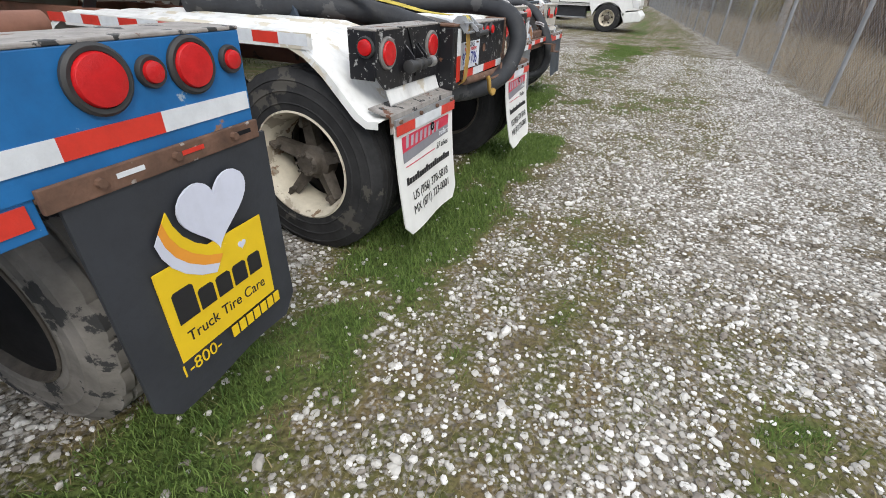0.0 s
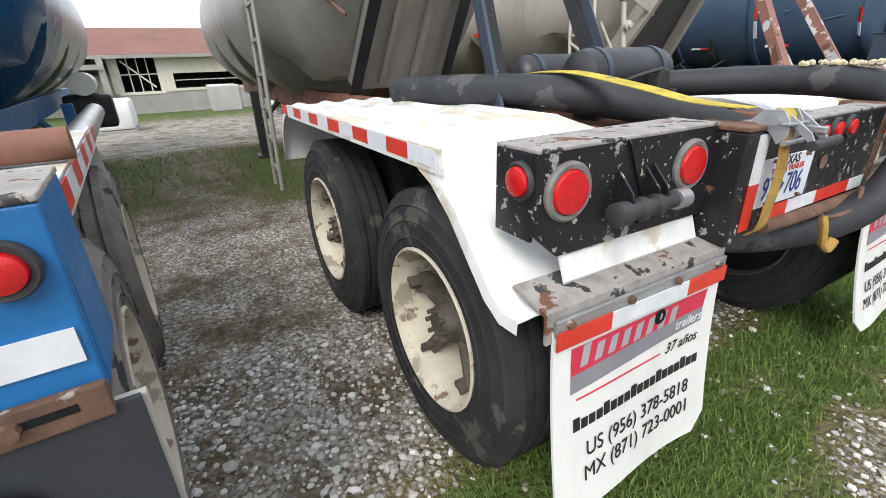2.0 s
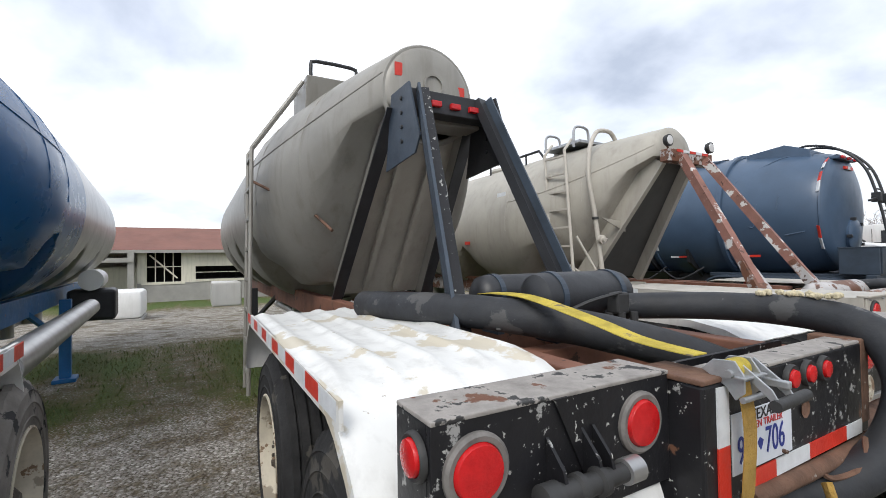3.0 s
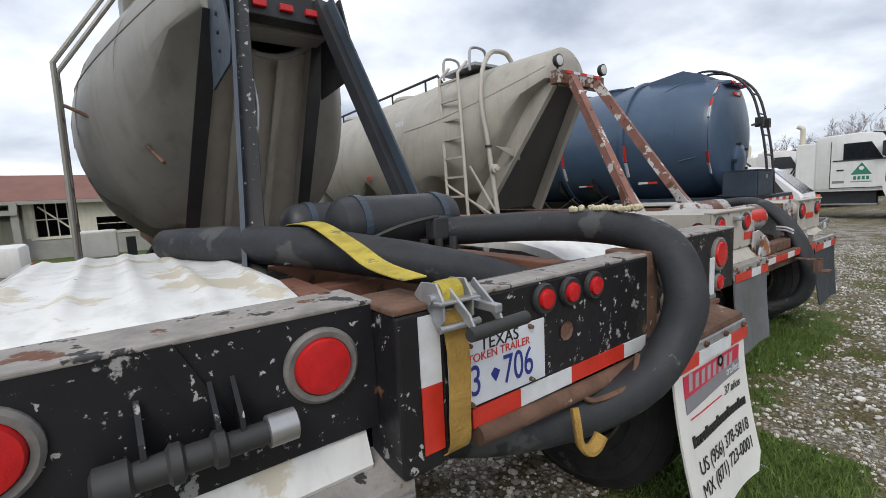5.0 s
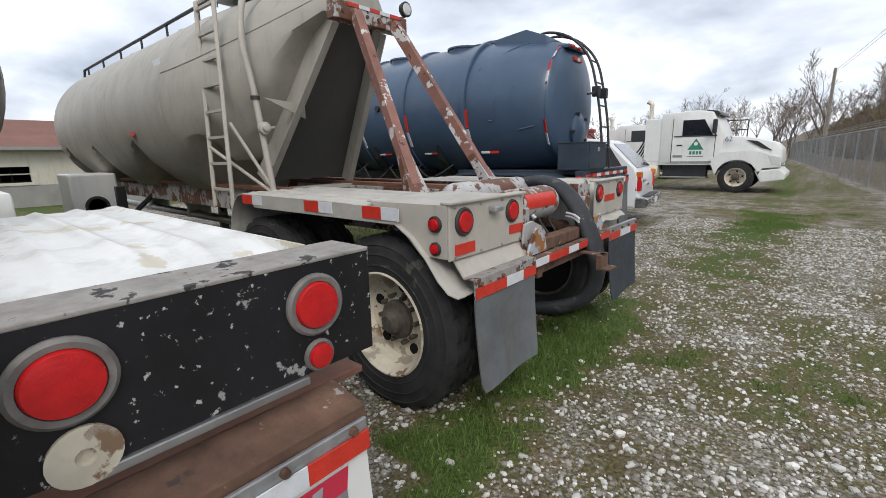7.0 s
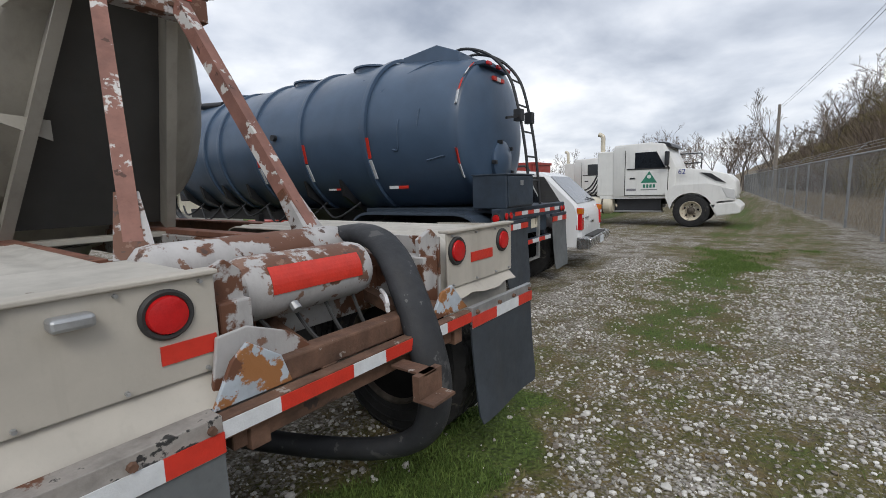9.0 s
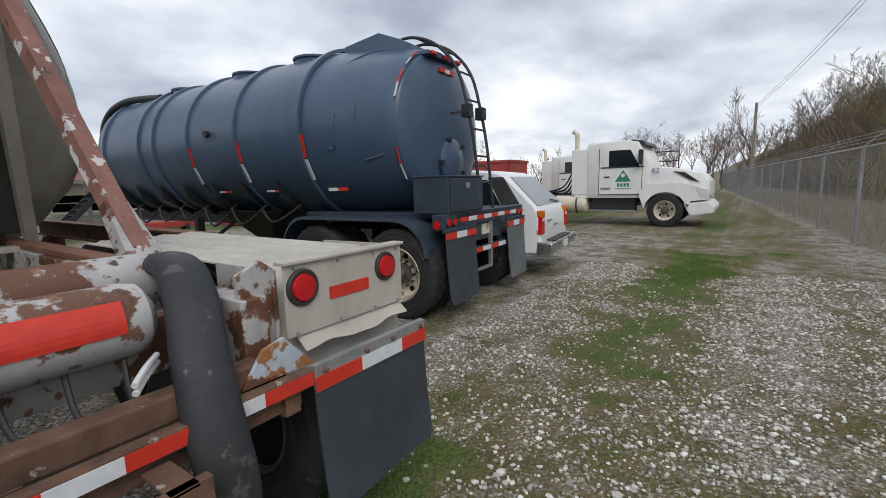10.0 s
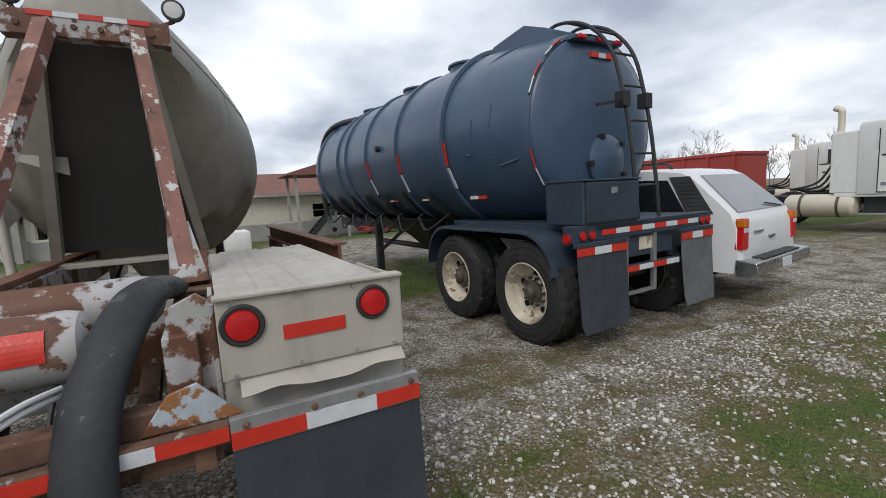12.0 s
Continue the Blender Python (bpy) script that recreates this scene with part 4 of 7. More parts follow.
part("ratchet_bridge", boxm(-0.625, -0.59, 4.06, 4.2, 1.225, 1.233, 0.002), M_zinc, rs)
part("ratchet_spool", cylm((-0.645, 4.06, 1.235), (-0.645, 4.2, 1.235), 0.014, n=12), M_zinc, rs, smooth=True)
part("ratchet_bar", cylm((-0.60, 4.06, 1.16), (-0.60, 4.2, 1.16), 0.01, n=10), M_zinc, rs, smooth=True)

for o in rs.children:
    if o.name.startswith(("ratchet", "handle", "webbing_roll")):
        o.data.transform(Matrix.Translation((0.02, 0.02, -0.02)) @ Matrix.Diagonal((0.72, 0.72, 0.72, 1)) @ Matrix.Translation((-0.02, -0.02, 0.02)))


# ================= trailer A: blue hopper =================
YA, XA = 1.23, -0.66
A = thing("bulk_hopper_trailer", XA, YA, 0, "blue dry-bulk tank trailer with chipped blue bumper and black mud flap", "trailer", "parked trailers")
for s in (-1, 1):
    part("frame_rail", boxm(-11.5, -0.7, YA + s * 0.46 - 0.05, YA + s * 0.46 + 0.05, 0.9, 1.14, 0.006), M_blue, A)
ab = part("bumper", prismm([(YA - 1.29, 1.0), (YA + 1.285, 1.0), (YA + 1.285, 1.04), (YA + 1.29, 1.27), (YA - 1.29, 1.27)], "x", -0.68, -0.66, 0.004), M_blue, A, "chipped blue steel bumper")
part("bumper_ledge", boxm(-0.86, -0.658, YA - 1.29, YA + 1.29, 1.27, 1.28, 0.003), M_ledge, ab)
part("bumper_end", boxm(-0.86, -0.682, YA + 1.272, YA + 1.288, 1.0, 1.27, 0.003), M_blue, ab)
for s in (-1, 1):
    for d, r in ((0.86, 0.058), (0.985, 0.026), (1.105, 0.055), (1.235, 0.026)):
        lamp(ab, -0.659, YA + s * d, 1.198, r, wide=1.3 if r > 0.04 else 1.45)
tape(ab, -0.6595, YA + 0.0, YA + 1.275, 1.055, 1.105, [("s", 1), ("r", 0.9), ("s", 1.1), ("r", 1.0), ("s", 1.2)])
tape(ab, -0.6595, YA - 1.27, YA, 1.055, 1.105, [("s", 1), ("r", 0.9), ("s", 1.1), ("r", 1.0), ("s", 1.2)])
part("lower_bumper", boxm(-0.69, -0.665, YA - 1.27, YA + 0.66, 0.92, 1.002, 0.003), M_blue, ab)
tape(ab, -0.6645, YA + 0.2, YA + 0.64, 0.945, 0.995, [("s", 1), ("r", 1.2)])
for s in (-1, 1):
    ya, yb = (YA + 0.69, YA + 1.29) if s > 0 else (YA - 1.29, YA - 0.69)
    br = part("flap_bracket", boxm(-0.66, -0.645, ya - 0.03, yb - 0.005, 0.965, 1.02, 0.003), M_rust, A, "rusted slotted flap bracket")
    part("bracket_lip", boxm(-0.70, -0.66, ya - 0.03, yb - 0.005, 0.99, 1.0), M_rust, br)
    bolts(br, [(-0.645, ya + 0.09 + 0.2 * k, 0.995) for k in range(3)], 0.013)
    for k in range(3):
        part("bracket_slot", boxm(-0.646, -0.6435, ya + 0.13 + 0.18 * k, ya + 0.2 + 0.18 * k, 0.99, 1.002), (M_silver, M_red, M_shade_detail)[k], br)
    fl, bend = flap(A, -0.652, ya - 0.0, yb + 0.025, 0.265, 0.975, M_flap_a, kick=0.01, thick=0.012)
    part("backing_board", boxm(-0.685, -0.666, ya + 0.05, yb + 0.032, 0.3, 0.97, 0.003), M_beige, fl)
    x0 = -0.637
    yc = (ya + yb) / 2 + 0.03
    part("yellow_panel", boxm(x0 - 0.003, x0 + 0.001, ya + 0.119, ya + 0.519, 0.418, 0.725), M_yellow, fl)
    hp = []
    for k in range(40):
        a = 2 * math.pi * k / 40
        hx, hz = 16 * math.sin(a) ** 3, 13 * math.cos(a) - 5 * math.cos(2 * a) - 2 * math.cos(3 * a) - math.cos(4 * a)
        hp.append((ya + 0.356 + hx * 0.0078 + hz * 0.001, 0.822 + hz * 0.0076))
    edge = [(0.205, 0.872), (0.213, 0.83), (0.232, 0.79), (0.265, 0.752), (0.31, 0.72), (0.362, 0.698)]
    for k, mt in enumerate((M_heart, M_orange, M_yellow)):
        d0, d1 = (2 - k) * 0.024, (3 - k) * 0.024
        part("band", prismm([(ya + p - d0 * 0.75, z - d0) for p, z in edge] + [(ya + p - d1 * 0.75, z - d1) for p, z in reversed(edge)], "x", x0 + 0.001, x0 + 0.003 + 0.0006 * k), mt, fl)
    part("heart_panel", prismm(hp, "x", x0 - 0.002, x0 + 0.005), M_heart, fl)
    part("small_heart", prismm([(ya + 0.422 + (y - ya - 0.356) * 0.13, 0.665 + (z - 0.822) * 0.13) for y, z in hp], "x", x0, x0 + 0.003), M_heart, fl)
    for k, (w, h) in enumerate(((0.07, 0.105), (0.056, 0.07), (0.056, 0.07), (0.056, 0.07), (0.056, 0.07))):
        yk = ya + 0.148 + k * 0.067 + (0.012 if k else 0)
        part("emblem_shape", prismm([(yk, 0.54), (yk + w, 0.54), (yk + w, 0.533 + h), (yk + w - 0.008, 0.541 + h), (yk + 0.008, 0.541 + h), (yk, 0.533 + h)], "x", x0, x0 + 0.003), M_ink, fl)
    text_mesh("Truck Tire Care", 0.054, (x0 + 0.002, ya + 0.32, 0.485), fl, M_ink, squeeze=0.9)
    text_mesh("1-800-", 0.062, (x0 + 0.002, ya + 0.1, 0.386), fl, M_yellow, squeeze=0.95, align="LEFT")
    for k in range(7):
        part("emblem_bar", boxm(x0, x0 + 0.003, ya + 0.305 + k * 0.034, ya + 0.331 + k * 0.034, 0.366, 0.407), M_yellow, fl)
FA = fender_profile(-0.80, -2.55, 1.2, 0.95, 0.85, 0.3)
for s in (-1, 1):
    y0, y1 = (YA + 0.55, YA + 1.24) if s > 0 else (YA - 1.24, YA - 0.55)
    fe = part("fender", shell(bmesh.new(), FA, [y0 + (y1 - y0) * i / 12 for i in range(13)], lambda j: 0.0), M_fender_w, A, smooth=True)
    ye = y1 if s > 0 else y0 - 0.004
    for k in range(5):
        xa = -2.5 + k * 0.3
        part("reflective_tape", boxm(xa, xa + 0.15, ye, ye + 0.004, 1.13, 1.19), M_red, fe)
        part("reflective_tape", boxm(xa + 0.15, xa + 0.3, ye, ye + 0.004, 1.13, 1.19), M_silver, fe)
    part("fender_lip", boxm(-2.45, -0.95, ye - 0.014 if s > 0 else ye + 0.006, ye - 0.002 if s > 0 else ye + 0.012, 1.11, 1.195), M_fender_w, fe)
part("side_pipe", cylm((-1.45, YA + 0.95, 1.245), (-1.45, YA + 1.26, 1.245), 0.04, n=18), M_primer, A, smooth=True)
wheels(A, (-1.3, -2.55), YA - 1.25, YA + 1.25, TYRE_DUSTY, False)
hopper_trailer_tank(A, M_tank_a, YA, -3.0, -12.0, 3.22, 1.08, 0.36, 2.84, 2.0, (-5.0, -7.0, -8.8, -10.5), 1.75, M_alu, -6.2)
for s, mt in ((-1, M_blue), (1, M_blue)):
    part("strut", beamm((-1.95, YA + s * 0.42, 1.12), (-2.6, YA + s * 0.33, 2.7), 0.1, 0.07), M_blue, A)
landing_legs(A, -7.4, YA, M_blue)
part("hose_tube", cylm((-7.2, YA + 1.02, 0.95), (-3.2, YA + 1.02, 0.95), 0.1, n=18), M_alu, A, smooth=True)
part("front_box", boxm(-9.2, -8.6, YA + 0.6, YA + 1.2, 0.62, 1.1, 0.05), M_black_plain, A)
part("front_tank", cylm((-9.3, YA + 0.9, 1.25), (-8.5, YA + 0.9, 1.25), 0.16, n=18), M_white, A, smooth=True)


A.location.x += 0.06
A.rotation_euler.z = radians(4.0)


# ================= trailer C: beige hopper with rusted white frame =================
YC, XC = 7.905, -1.18
C = thing("bulk_hopper_trailer", XC, YC, 0, "beige dry-bulk tank trailer with rusty white frame and dark mud flaps", "trailer", "parked trailers")
for s in (-1, 1):
    part("frame_rail", boxm(-11.5, -1.2, YC + s * 0.46 - 0.05, YC + s * 0.46 + 0.05, 0.88, 1.12, 0.006), M_white_rust, C)
    part("rail_cap", boxm(-11.5, -2.3, YC + s * 0.5 - 0.06, YC + s * 0.5 + 0.06, 1.122, 1.16, 0.004), M_primer, C)
for xm in (-1.55, -2.3, -3.1):
    part("cross_member", boxm(xm - 0.05, xm + 0.05, YC - 0.42, YC + 0.42, 0.86, 1.06, 0.005), M_white_rust, C)
FC = fender_profile(-1.21, -3.35, 1.19, 0.74, 0.8, 0.24)
FC_ROUND = [(-1.1, 0.79), (-1.16, 0.8), (-1.22, 0.85), (-1.3, 0.95), (-1.4, 1.045), (-1.52, 1.115), (-1.66, 1.165), (-1.85, 1.188), (-2.2, 1.19)] + FC[8:]
for s in (-1, 1):
    ya, yb = (YC - 1.205, YC - 0.525) if s < 0 else (YC + 0.565, YC + 1.205)
    bx = part("lamp_panel", boxm(-1.192, -1.18, ya, yb, 0.945, 1.215, 0.004), M_beige, C, "weathered beige lamp panel")
    part("panel_lip", boxm(-1.23, -1.165, ya - 0.006, yb + 0.006, 1.214, 1.228, 0.004), M_beige, bx)
    yo = ya if s < 0 else yb
    part("panel_end", prismm([(-1.192, 0.955), (-1.192, 1.213), (-1.72, 1.206), (-1.66, 1.16), (-1.5, 1.08), (-1.36, 0.955)], "y", yo - 0.006, yo + 0.006), M_beige, bx)
    if s < 0:
        part("panel_top", boxm(-1.76, -1.23, ya, yb, 1.2, 1.21, 0.003), M_beige_top, bx)
    la, lb = (6.81, 7.253) if s < 0 else (8.545, 8.995)
    lamp(bx, -1.18, la, 1.125, 0.052, wide=1.35)
    lamp(bx, -1.18, lb, 1.13, 0.05, wide=1.3)
    if s < 0:
        tape(bx, -1.179, ya + 0.04, ya + 0.2, 0.965, 1.02, [("r", 1)])
        tape(bx, -1.179, yb - 0.15, yb - 0.01, 1.0, 1.05, [("r", 1)])
        part("plate_light", boxm(-1.18, -1.13, 7.02, 7.1, 1.15, 1.18, 0.008), M_zinc, bx)
        lamp(C, -1.26, ya - 0.006, 1.12, 0.03, axis="y")
        lamp(C, -1.26, ya - 0.006, 1.0, 0.025, axis="y")
    else:
        tape(bx, -1.179, 8.67, 8.885, 1.05, 1.1, [("r", 1)])
    bolts(bx, [(-1.18, yy, zz) for yy in (ya + 0.04, ya + 0.25, ya + 0.45, yb - 0.04) for zz in (0.96, 1.2)], 0.006, material=M_zinc)
    bm = bmesh.new()
    rings = []
    for k in range(25):
        f = k / 24
        y = ya + 0.05 + (yb - ya - 0.06) * f
        wv = 0.006 * math.sin(f * 22)
        low_, out_ = (0.855, -1.13) if s < 0 else (0.893, -1.145)
        rings.append([Vector((-1.2, y, 0.945)), Vector((out_ + wv, y, low_ + 0.01 * math.sin(f * 9))), Vector((out_ - 0.005 + wv, y, low_ - 0.005 + 0.01 * math.sin(f * 9))), Vector((-1.206, y, 0.94))])
    skin(bm, rings)
    part("skirt", bm, M_beige, bx, smooth=True)
    y0, y1 = (YC - 1.245, YC - 0.57) if s < 0 else (YC + 0.57, YC + 1.21)
    ys = [y0 + (y1 - y0) * i / 40 for i in range(41)]
    fe = part("fender", shell(bmesh.new(), FC_ROUND if s < 0 else FC, ys, lambda j: 0.008 * (1 if (j // 5) % 2 else 0) + 0.003 * math.sin(j * 1.7)), M_beige_top, C, "faded beige ribbed fender", smooth=True)
    ye = y0 - 0.004 if s < 0 else y1
    for xa in (-3.1, -2.3, -1.75):
        part("reflective_tape", boxm(xa, xa + 0.15, ye, ye + 0.004, 1.12, 1.185), M_red, fe)
        part("reflective_tape", boxm(xa + 0.15, xa + 0.28, ye, ye + 0.004, 1.12, 1.185), M_silver, fe)
    part("fender_lip", boxm(-2.95, -1.5, ye + 0.005 if s < 0 else ye - 0.012, ye + 0.014 if s < 0 else ye - 0.002, 1.1, 1.185), M_beige_top, fe)
    fa, fb = (6.73, 7.305) if s < 0 else (8.474, 9.105)
    br = part("flap_bracket", prismm([(-1.12 if s < 0 else -1.078, 0.872), (-1.12 if s < 0 else -1.078, 0.862), (-1.062, 0.862), (-1.062, 0.77), (-1.05, 0.77), (-1.05, 0.872)], "y", fa, fb, 0.002), M_zinc if s > 0 else M_ledge, C, "steel flap bracket")
    bolts(br, [(-1.05, fa + (fb - fa) * f, 0.845) for f in (0.07, 0.4, 0.65, 0.95)], 0.012)
    tape(br, -1.0495, fa, fb, 0.775, 0.83, [("r", 1.2), ("s", 1.3), ("r", 0.9)] if s > 0 else [("r", 1.5), ("s", 0.95), ("r", 0.8)])
    flap(C, -1.054, fa, fb, 0.3, 0.79, M_flap if s > 0 else M_flap_grey, kick=0.04, round_=0.02)
wheels(C, (-1.68, -2.95), YC - 1.20, YC + 1.20, TYRE_LUG, False)
bar = part("rear_bar", boxm(-1.10, -1.055, 7.305, 8.474, 0.80, 0.86, 0.004), M_rust, C, "rusty rear crossbar")
tape(bar, -1.0545, 7.305, 8.47, 0.808, 0.853, [("s", 0.7), ("r", 1.15), ("s", 0.65), ("r", 0.9), ("s", 0.7), ("r", 0.8)])
for s, yy in ((-1, 7.42), (1, 8.40)):
    part("bar_gusset", prismm([(yy - 0.11, 0.86), (yy + 0.13, 0.86), (yy + 0.1, 0.95), (yy, 1.02), (yy - 0.05, 0.98)] if s < 0 else [(yy - 0.16, 0.86), (yy + 0.12, 0.86), (yy + 0.08, 0.9), (yy + 0.0, 0.99), (yy - 0.08, 0.97)], "x", -1.12, -1.105, 0.003), mat("peeling_blue_white_rust", (0.4, 0.45, 0.5), 0.6, var=0.2, scale=8, chips=[((0.3, 0.13, 0.045), 9, 0.5, 0.9), (RUST, 6, 0.55, 0.9)]), C)
    part("frame_end", prismm([(yy - 0.07, 0.84), (yy + 0.07, 0.84), (yy + 0.07, 1.2), (yy + 0.02, 1.24), (yy - 0.07, 1.2)], "x", -1.26, -1.235, 0.003), M_white_rust, C)
    part("frame_cheek", boxm(-1.6, -1.22, yy + 0.06 * s - 0.008, yy + 0.06 * s + 0.008, 0.84, 1.2, 0.003), M_white_rust, C)
    part("bar_hanger", boxm(-1.12, -1.08, yy - 0.03, yy + 0.03, 0.72, 0.8, 0.003), M_rust, C)
part("rear_cross_channel", boxm(-1.2, -1.12, 7.48, 8.33, 0.85, 0.93, 0.008), M_rust, C)
part("lower_channel", boxm(-1.16, -1.1, 7.35, 8.45, 0.73, 0.8, 0.006), M_rust, C)
part("corner_plate", prismm([(7.33, 0.86), (7.66, 0.86), (7.66, 0.93), (7.58, 1.0), (7.45, 1.05), (7.36, 1.04)], "x", -1.17, -1.155, 0.004), M_white_rust, C, "rusted white corner plate")
for yy in (7.7, 8.25):
    part("bar_strut", beamm((-1.12, yy, 0.83), (-1.55, yy, 0.95), 0.06, 0.05), M_rust, C)
st = part("step_bracket", boxm(-1.06, -0.90, 7.93, 8.0, 0.775, 0.785, 0.002), M_rust, C, "rusty step bracket")
part("step_web", prismm([(-0.93, 0.785), (-0.90, 0.785), (-0.90, 0.70), (-0.84, 0.70), (-0.84, 0.69), (-0.93, 0.69)], "y", 7.9, 8.03), M_rust, st)
for x, z, r, y0, y1 in ((-1.4, 1.1, 0.115, 7.5, 8.13), (-1.72, 1.16, 0.1, 7.35, 8.3)):
    tk = part("air_tank", lathem([(0.02, y0), (r * 0.6, y0 + 0.012), (r * 0.92, y0 + 0.04), (r, y0 + 0.08), (r, y1 - 0.08), (r * 0.92, y1 - 0.04), (r * 0.6, y1 - 0.012), (0.02, y1)], (x, 0, z), "y", 32), M_white_rust, C, "white air reservoir with rust patches", smooth=True)
    part("drain_cock", cylm((x + r * 0.9, y0 + 0.2, z - 0.06), (x + r * 1.1, y0 + 0.2, z - 0.08), 0.018, n=10), M_zinc, tk)
    if x > -1.5:
        bm = bmesh.new()
        rings = []
        for k in range(7):
            a = radians(-6 + 8 * k)
            rings.append([Vector((x + (r + d) * math.cos(a), yy, z + (r + d) * math.sin(a))) for d, yy in ((0.001, 7.62), (0.001, 8.02), (0.004, 8.02), (0.004, 7.62))])
        skin(bm, rings)
        part("reflective_tape", bm, M_red, tk)
for k in range(4):
    part("air_line", tubem([(-1.35, 7.6 + 0.14 * k, 1.0), (-1.25, 7.62 + 0.13 * k, 0.93 - 0.02 * k), (-1.2, 7.66 + 0.15 * k, 0.86), (-1.35, 7.7 + 0.1 * k, 0.8)], 0.008, n=6), M_grommet, C, smooth=True)
for dz in (0, 0.022):
    part("wire_end", tubem([(-1.22, 8.06, 1.0 + dz), (-1.14, 8.0, 1.0 + dz), (-1.08, 7.95, 0.985 + dz)], 0.009, n=8), M_clear, C, smooth=True)
part("inner_plate", boxm(-1.62, -1.6, YC - 0.42, YC + 0.42, 0.86, 1.0), M_white_rust, C)
for s, foot in ((-1, (-2.15, 7.52, 1.14)), (1, (-2.05, 8.38, 1.14))):
    top = (-3.05, YC + 0.1 + s * 0.22, 2.62)
    leg = part("strut", beamm(foot, top, 0.075, 0.09), M_leg_rust, C, "red-brown flaking steel strut")
    part("strut_foot", beamm(foot, Vector(foot).lerp(Vector(top), 0.2), 0.16, 0.1, 0.6), M_white_rust, leg)
    part("foot_plate", boxm(foot[0] - 0.16, foot[0] + 0.16, foot[1] - 0.1, foot[1] + 0.1, 1.12, 1.145, 0.004), M_rust, leg)
head = part("head_beam", boxm(-3.18, -3.06, YC - 0.33, YC + 0.5, 2.56, 2.7, 0.006), M_white_rust, C)
tape(head, -3.059, YC - 0.2, YC + 0.4, 2.67, 2.70, [("r", 1), ("s", 1), ("r", 1), ("s", 1), ("r", 1)])
bolts(head, [(-3.06, YC - 0.25 + 0.13 * k, 2.62) for k in range(6)], 0.018)
for y in (7.627, 8.44):
    wl_ = part("work_lamp", lathem([(0.02, -0.06), (0.06, -0.035), (0.068, 0.0), (0.068, 0.012), (0.055, 0.016)], (-3.1, y, 2.8), "x", 22), M_grommet, C, smooth=True)
    part("lens", lathem([(0.056, 0.012), (0.05, 0.02), (0.01, 0.024)], (-3.1, y, 2.8), "x", 22), M_clear, wl_, smooth=True)
    part("lamp_arm", cylm((-3.12, y, 2.74), (-3.12, YC + (0.4 if y > YC else -0.25), 2.68), 0.012, n=8), M_rust, wl_)
end_recess(C, [(-4.12, 7.45, 1.14), (-4.12, 8.42, 1.14), (-3.2, 8.2, 2.56), (-3.2, 7.72, 2.56)], M_tank_c, M_shaded_sheet, M_tank_c)
part("sheet_sill", boxm(-4.12, -3.95, 7.35, 8.52, 1.1, 1.14, 0.004), M_tank_c, C)
hopper_trailer_tank(C, M_tank_c, YC + 0.08, -3.3, -11.6, 3.06, 1.08, 0.36, 2.68, 1.9, (-4.75, -6.45, -8.3, -10.0), 1.72, sheet=(-4.12, 1.14, 1.54))
ladder(C, [(-4.27, 6.95, 1.0), (-4.58, 7.13, 2.88), (-4.72, 7.4, 3.08)], 0.37, M_beige, 8, 0.02)
for a, b in (((-3.93, 7.02, 1.75), (-3.72, 7.26, 1.14)), ((-4.35, 7.0, 1.55), (-3.76, 7.27, 1.12))):
    part("ladder_brace", cylm(a, b, 0.016, n=8), M_beige, C, smooth=True)
part("fill_pipe", tubem([(-3.72, 7.26, 1.08), (-3.8, 7.21, 1.96), (-3.85, 7.17, 2.45), (-3.9, 7.24, 2.8), (-3.95, 7.38, 3.02), (-4.0, 7.55, 3.13), (-4.0, 7.75, 3.13), (-4.0, 7.86, 3.02)], 0.028, n=14), M_beige, C, smooth=True)
part("pipe_foot", boxm(-3.84, -3.6, 7.2, 7.36, 1.06, 1.085, 0.004), M_rust, C)
part("pipe_clamp", lathem([(0.036, 0.0), (0.04, 0.0), (0.04, 0.03), (0.036, 0.03)], (-3.8, 7.21, 1.95), "z", 18), M_grommet, C)
valve = part("pipe_valve", lathem([(0.02, 0), (0.055, 0.01), (0.055, 0.05), (0.035, 0.055), (0.03, 0.08), (0.01, 0.085)], (-3.75, 7.225, 1.7), "x", 18), M_beige, C, smooth=True)
part("valve_arm", cylm((-3.71, 7.27, 1.7), (-3.73, 7.33, 1.71), 0.012, n=8), M_beige, valve)
part("pipe_bracket", prismm([(7.24, 1.965), (7.66, 1.93), (7.66, 1.8)], "x", -3.74, -3.725), M_tank_c, C)
for xm in (-4.9, -6.6, -8.6):
    part("walkway_hatch", lathem([(0.26, 0.0), (0.28, 0.05), (0.24, 0.1), (0.05, 0.12)], (xm, YC + 0.08, 3.02), "z", 24), M_tank_c, C, smooth=True)
part("handrail", tubem([(-5.0, 7.5, 2.98), (-5.1, 7.5, 3.1), (-10.4, 7.5, 3.06), (-10.5, 7.5, 2.9)], 0.02, n=8, sub=1), M_black_plain, C)
for k in range(6):
    part("rail_post", cylm((-5.4 - 0.95 * k, 7.5, 2.92), (-5.4 - 0.95 * k, 7.5, 3.09 - 0.006 * k), 0.015, n=8), M_black_plain, C)
part("walkway", boxm(-5.0, -4.3, 7.5, 8.1, 3.05, 3.09, 0.005), M_zinc, C)
for xx in (-4.95, -4.4):
    part("grab_hoop", tubem([(xx, 7.5, 3.0), (xx, 7.5, 3.22), (xx, 7.56, 3.29), (xx, 7.72, 3.29), (xx, 7.78, 3.22), (xx, 7.78, 3.0)], 0.018, n=8, sub=3), M_alu, C, smooth=True)
part("side_reflector", boxm(-6.3, -6.16, 6.905, 6.915, 1.72, 1.77), M_red, C)
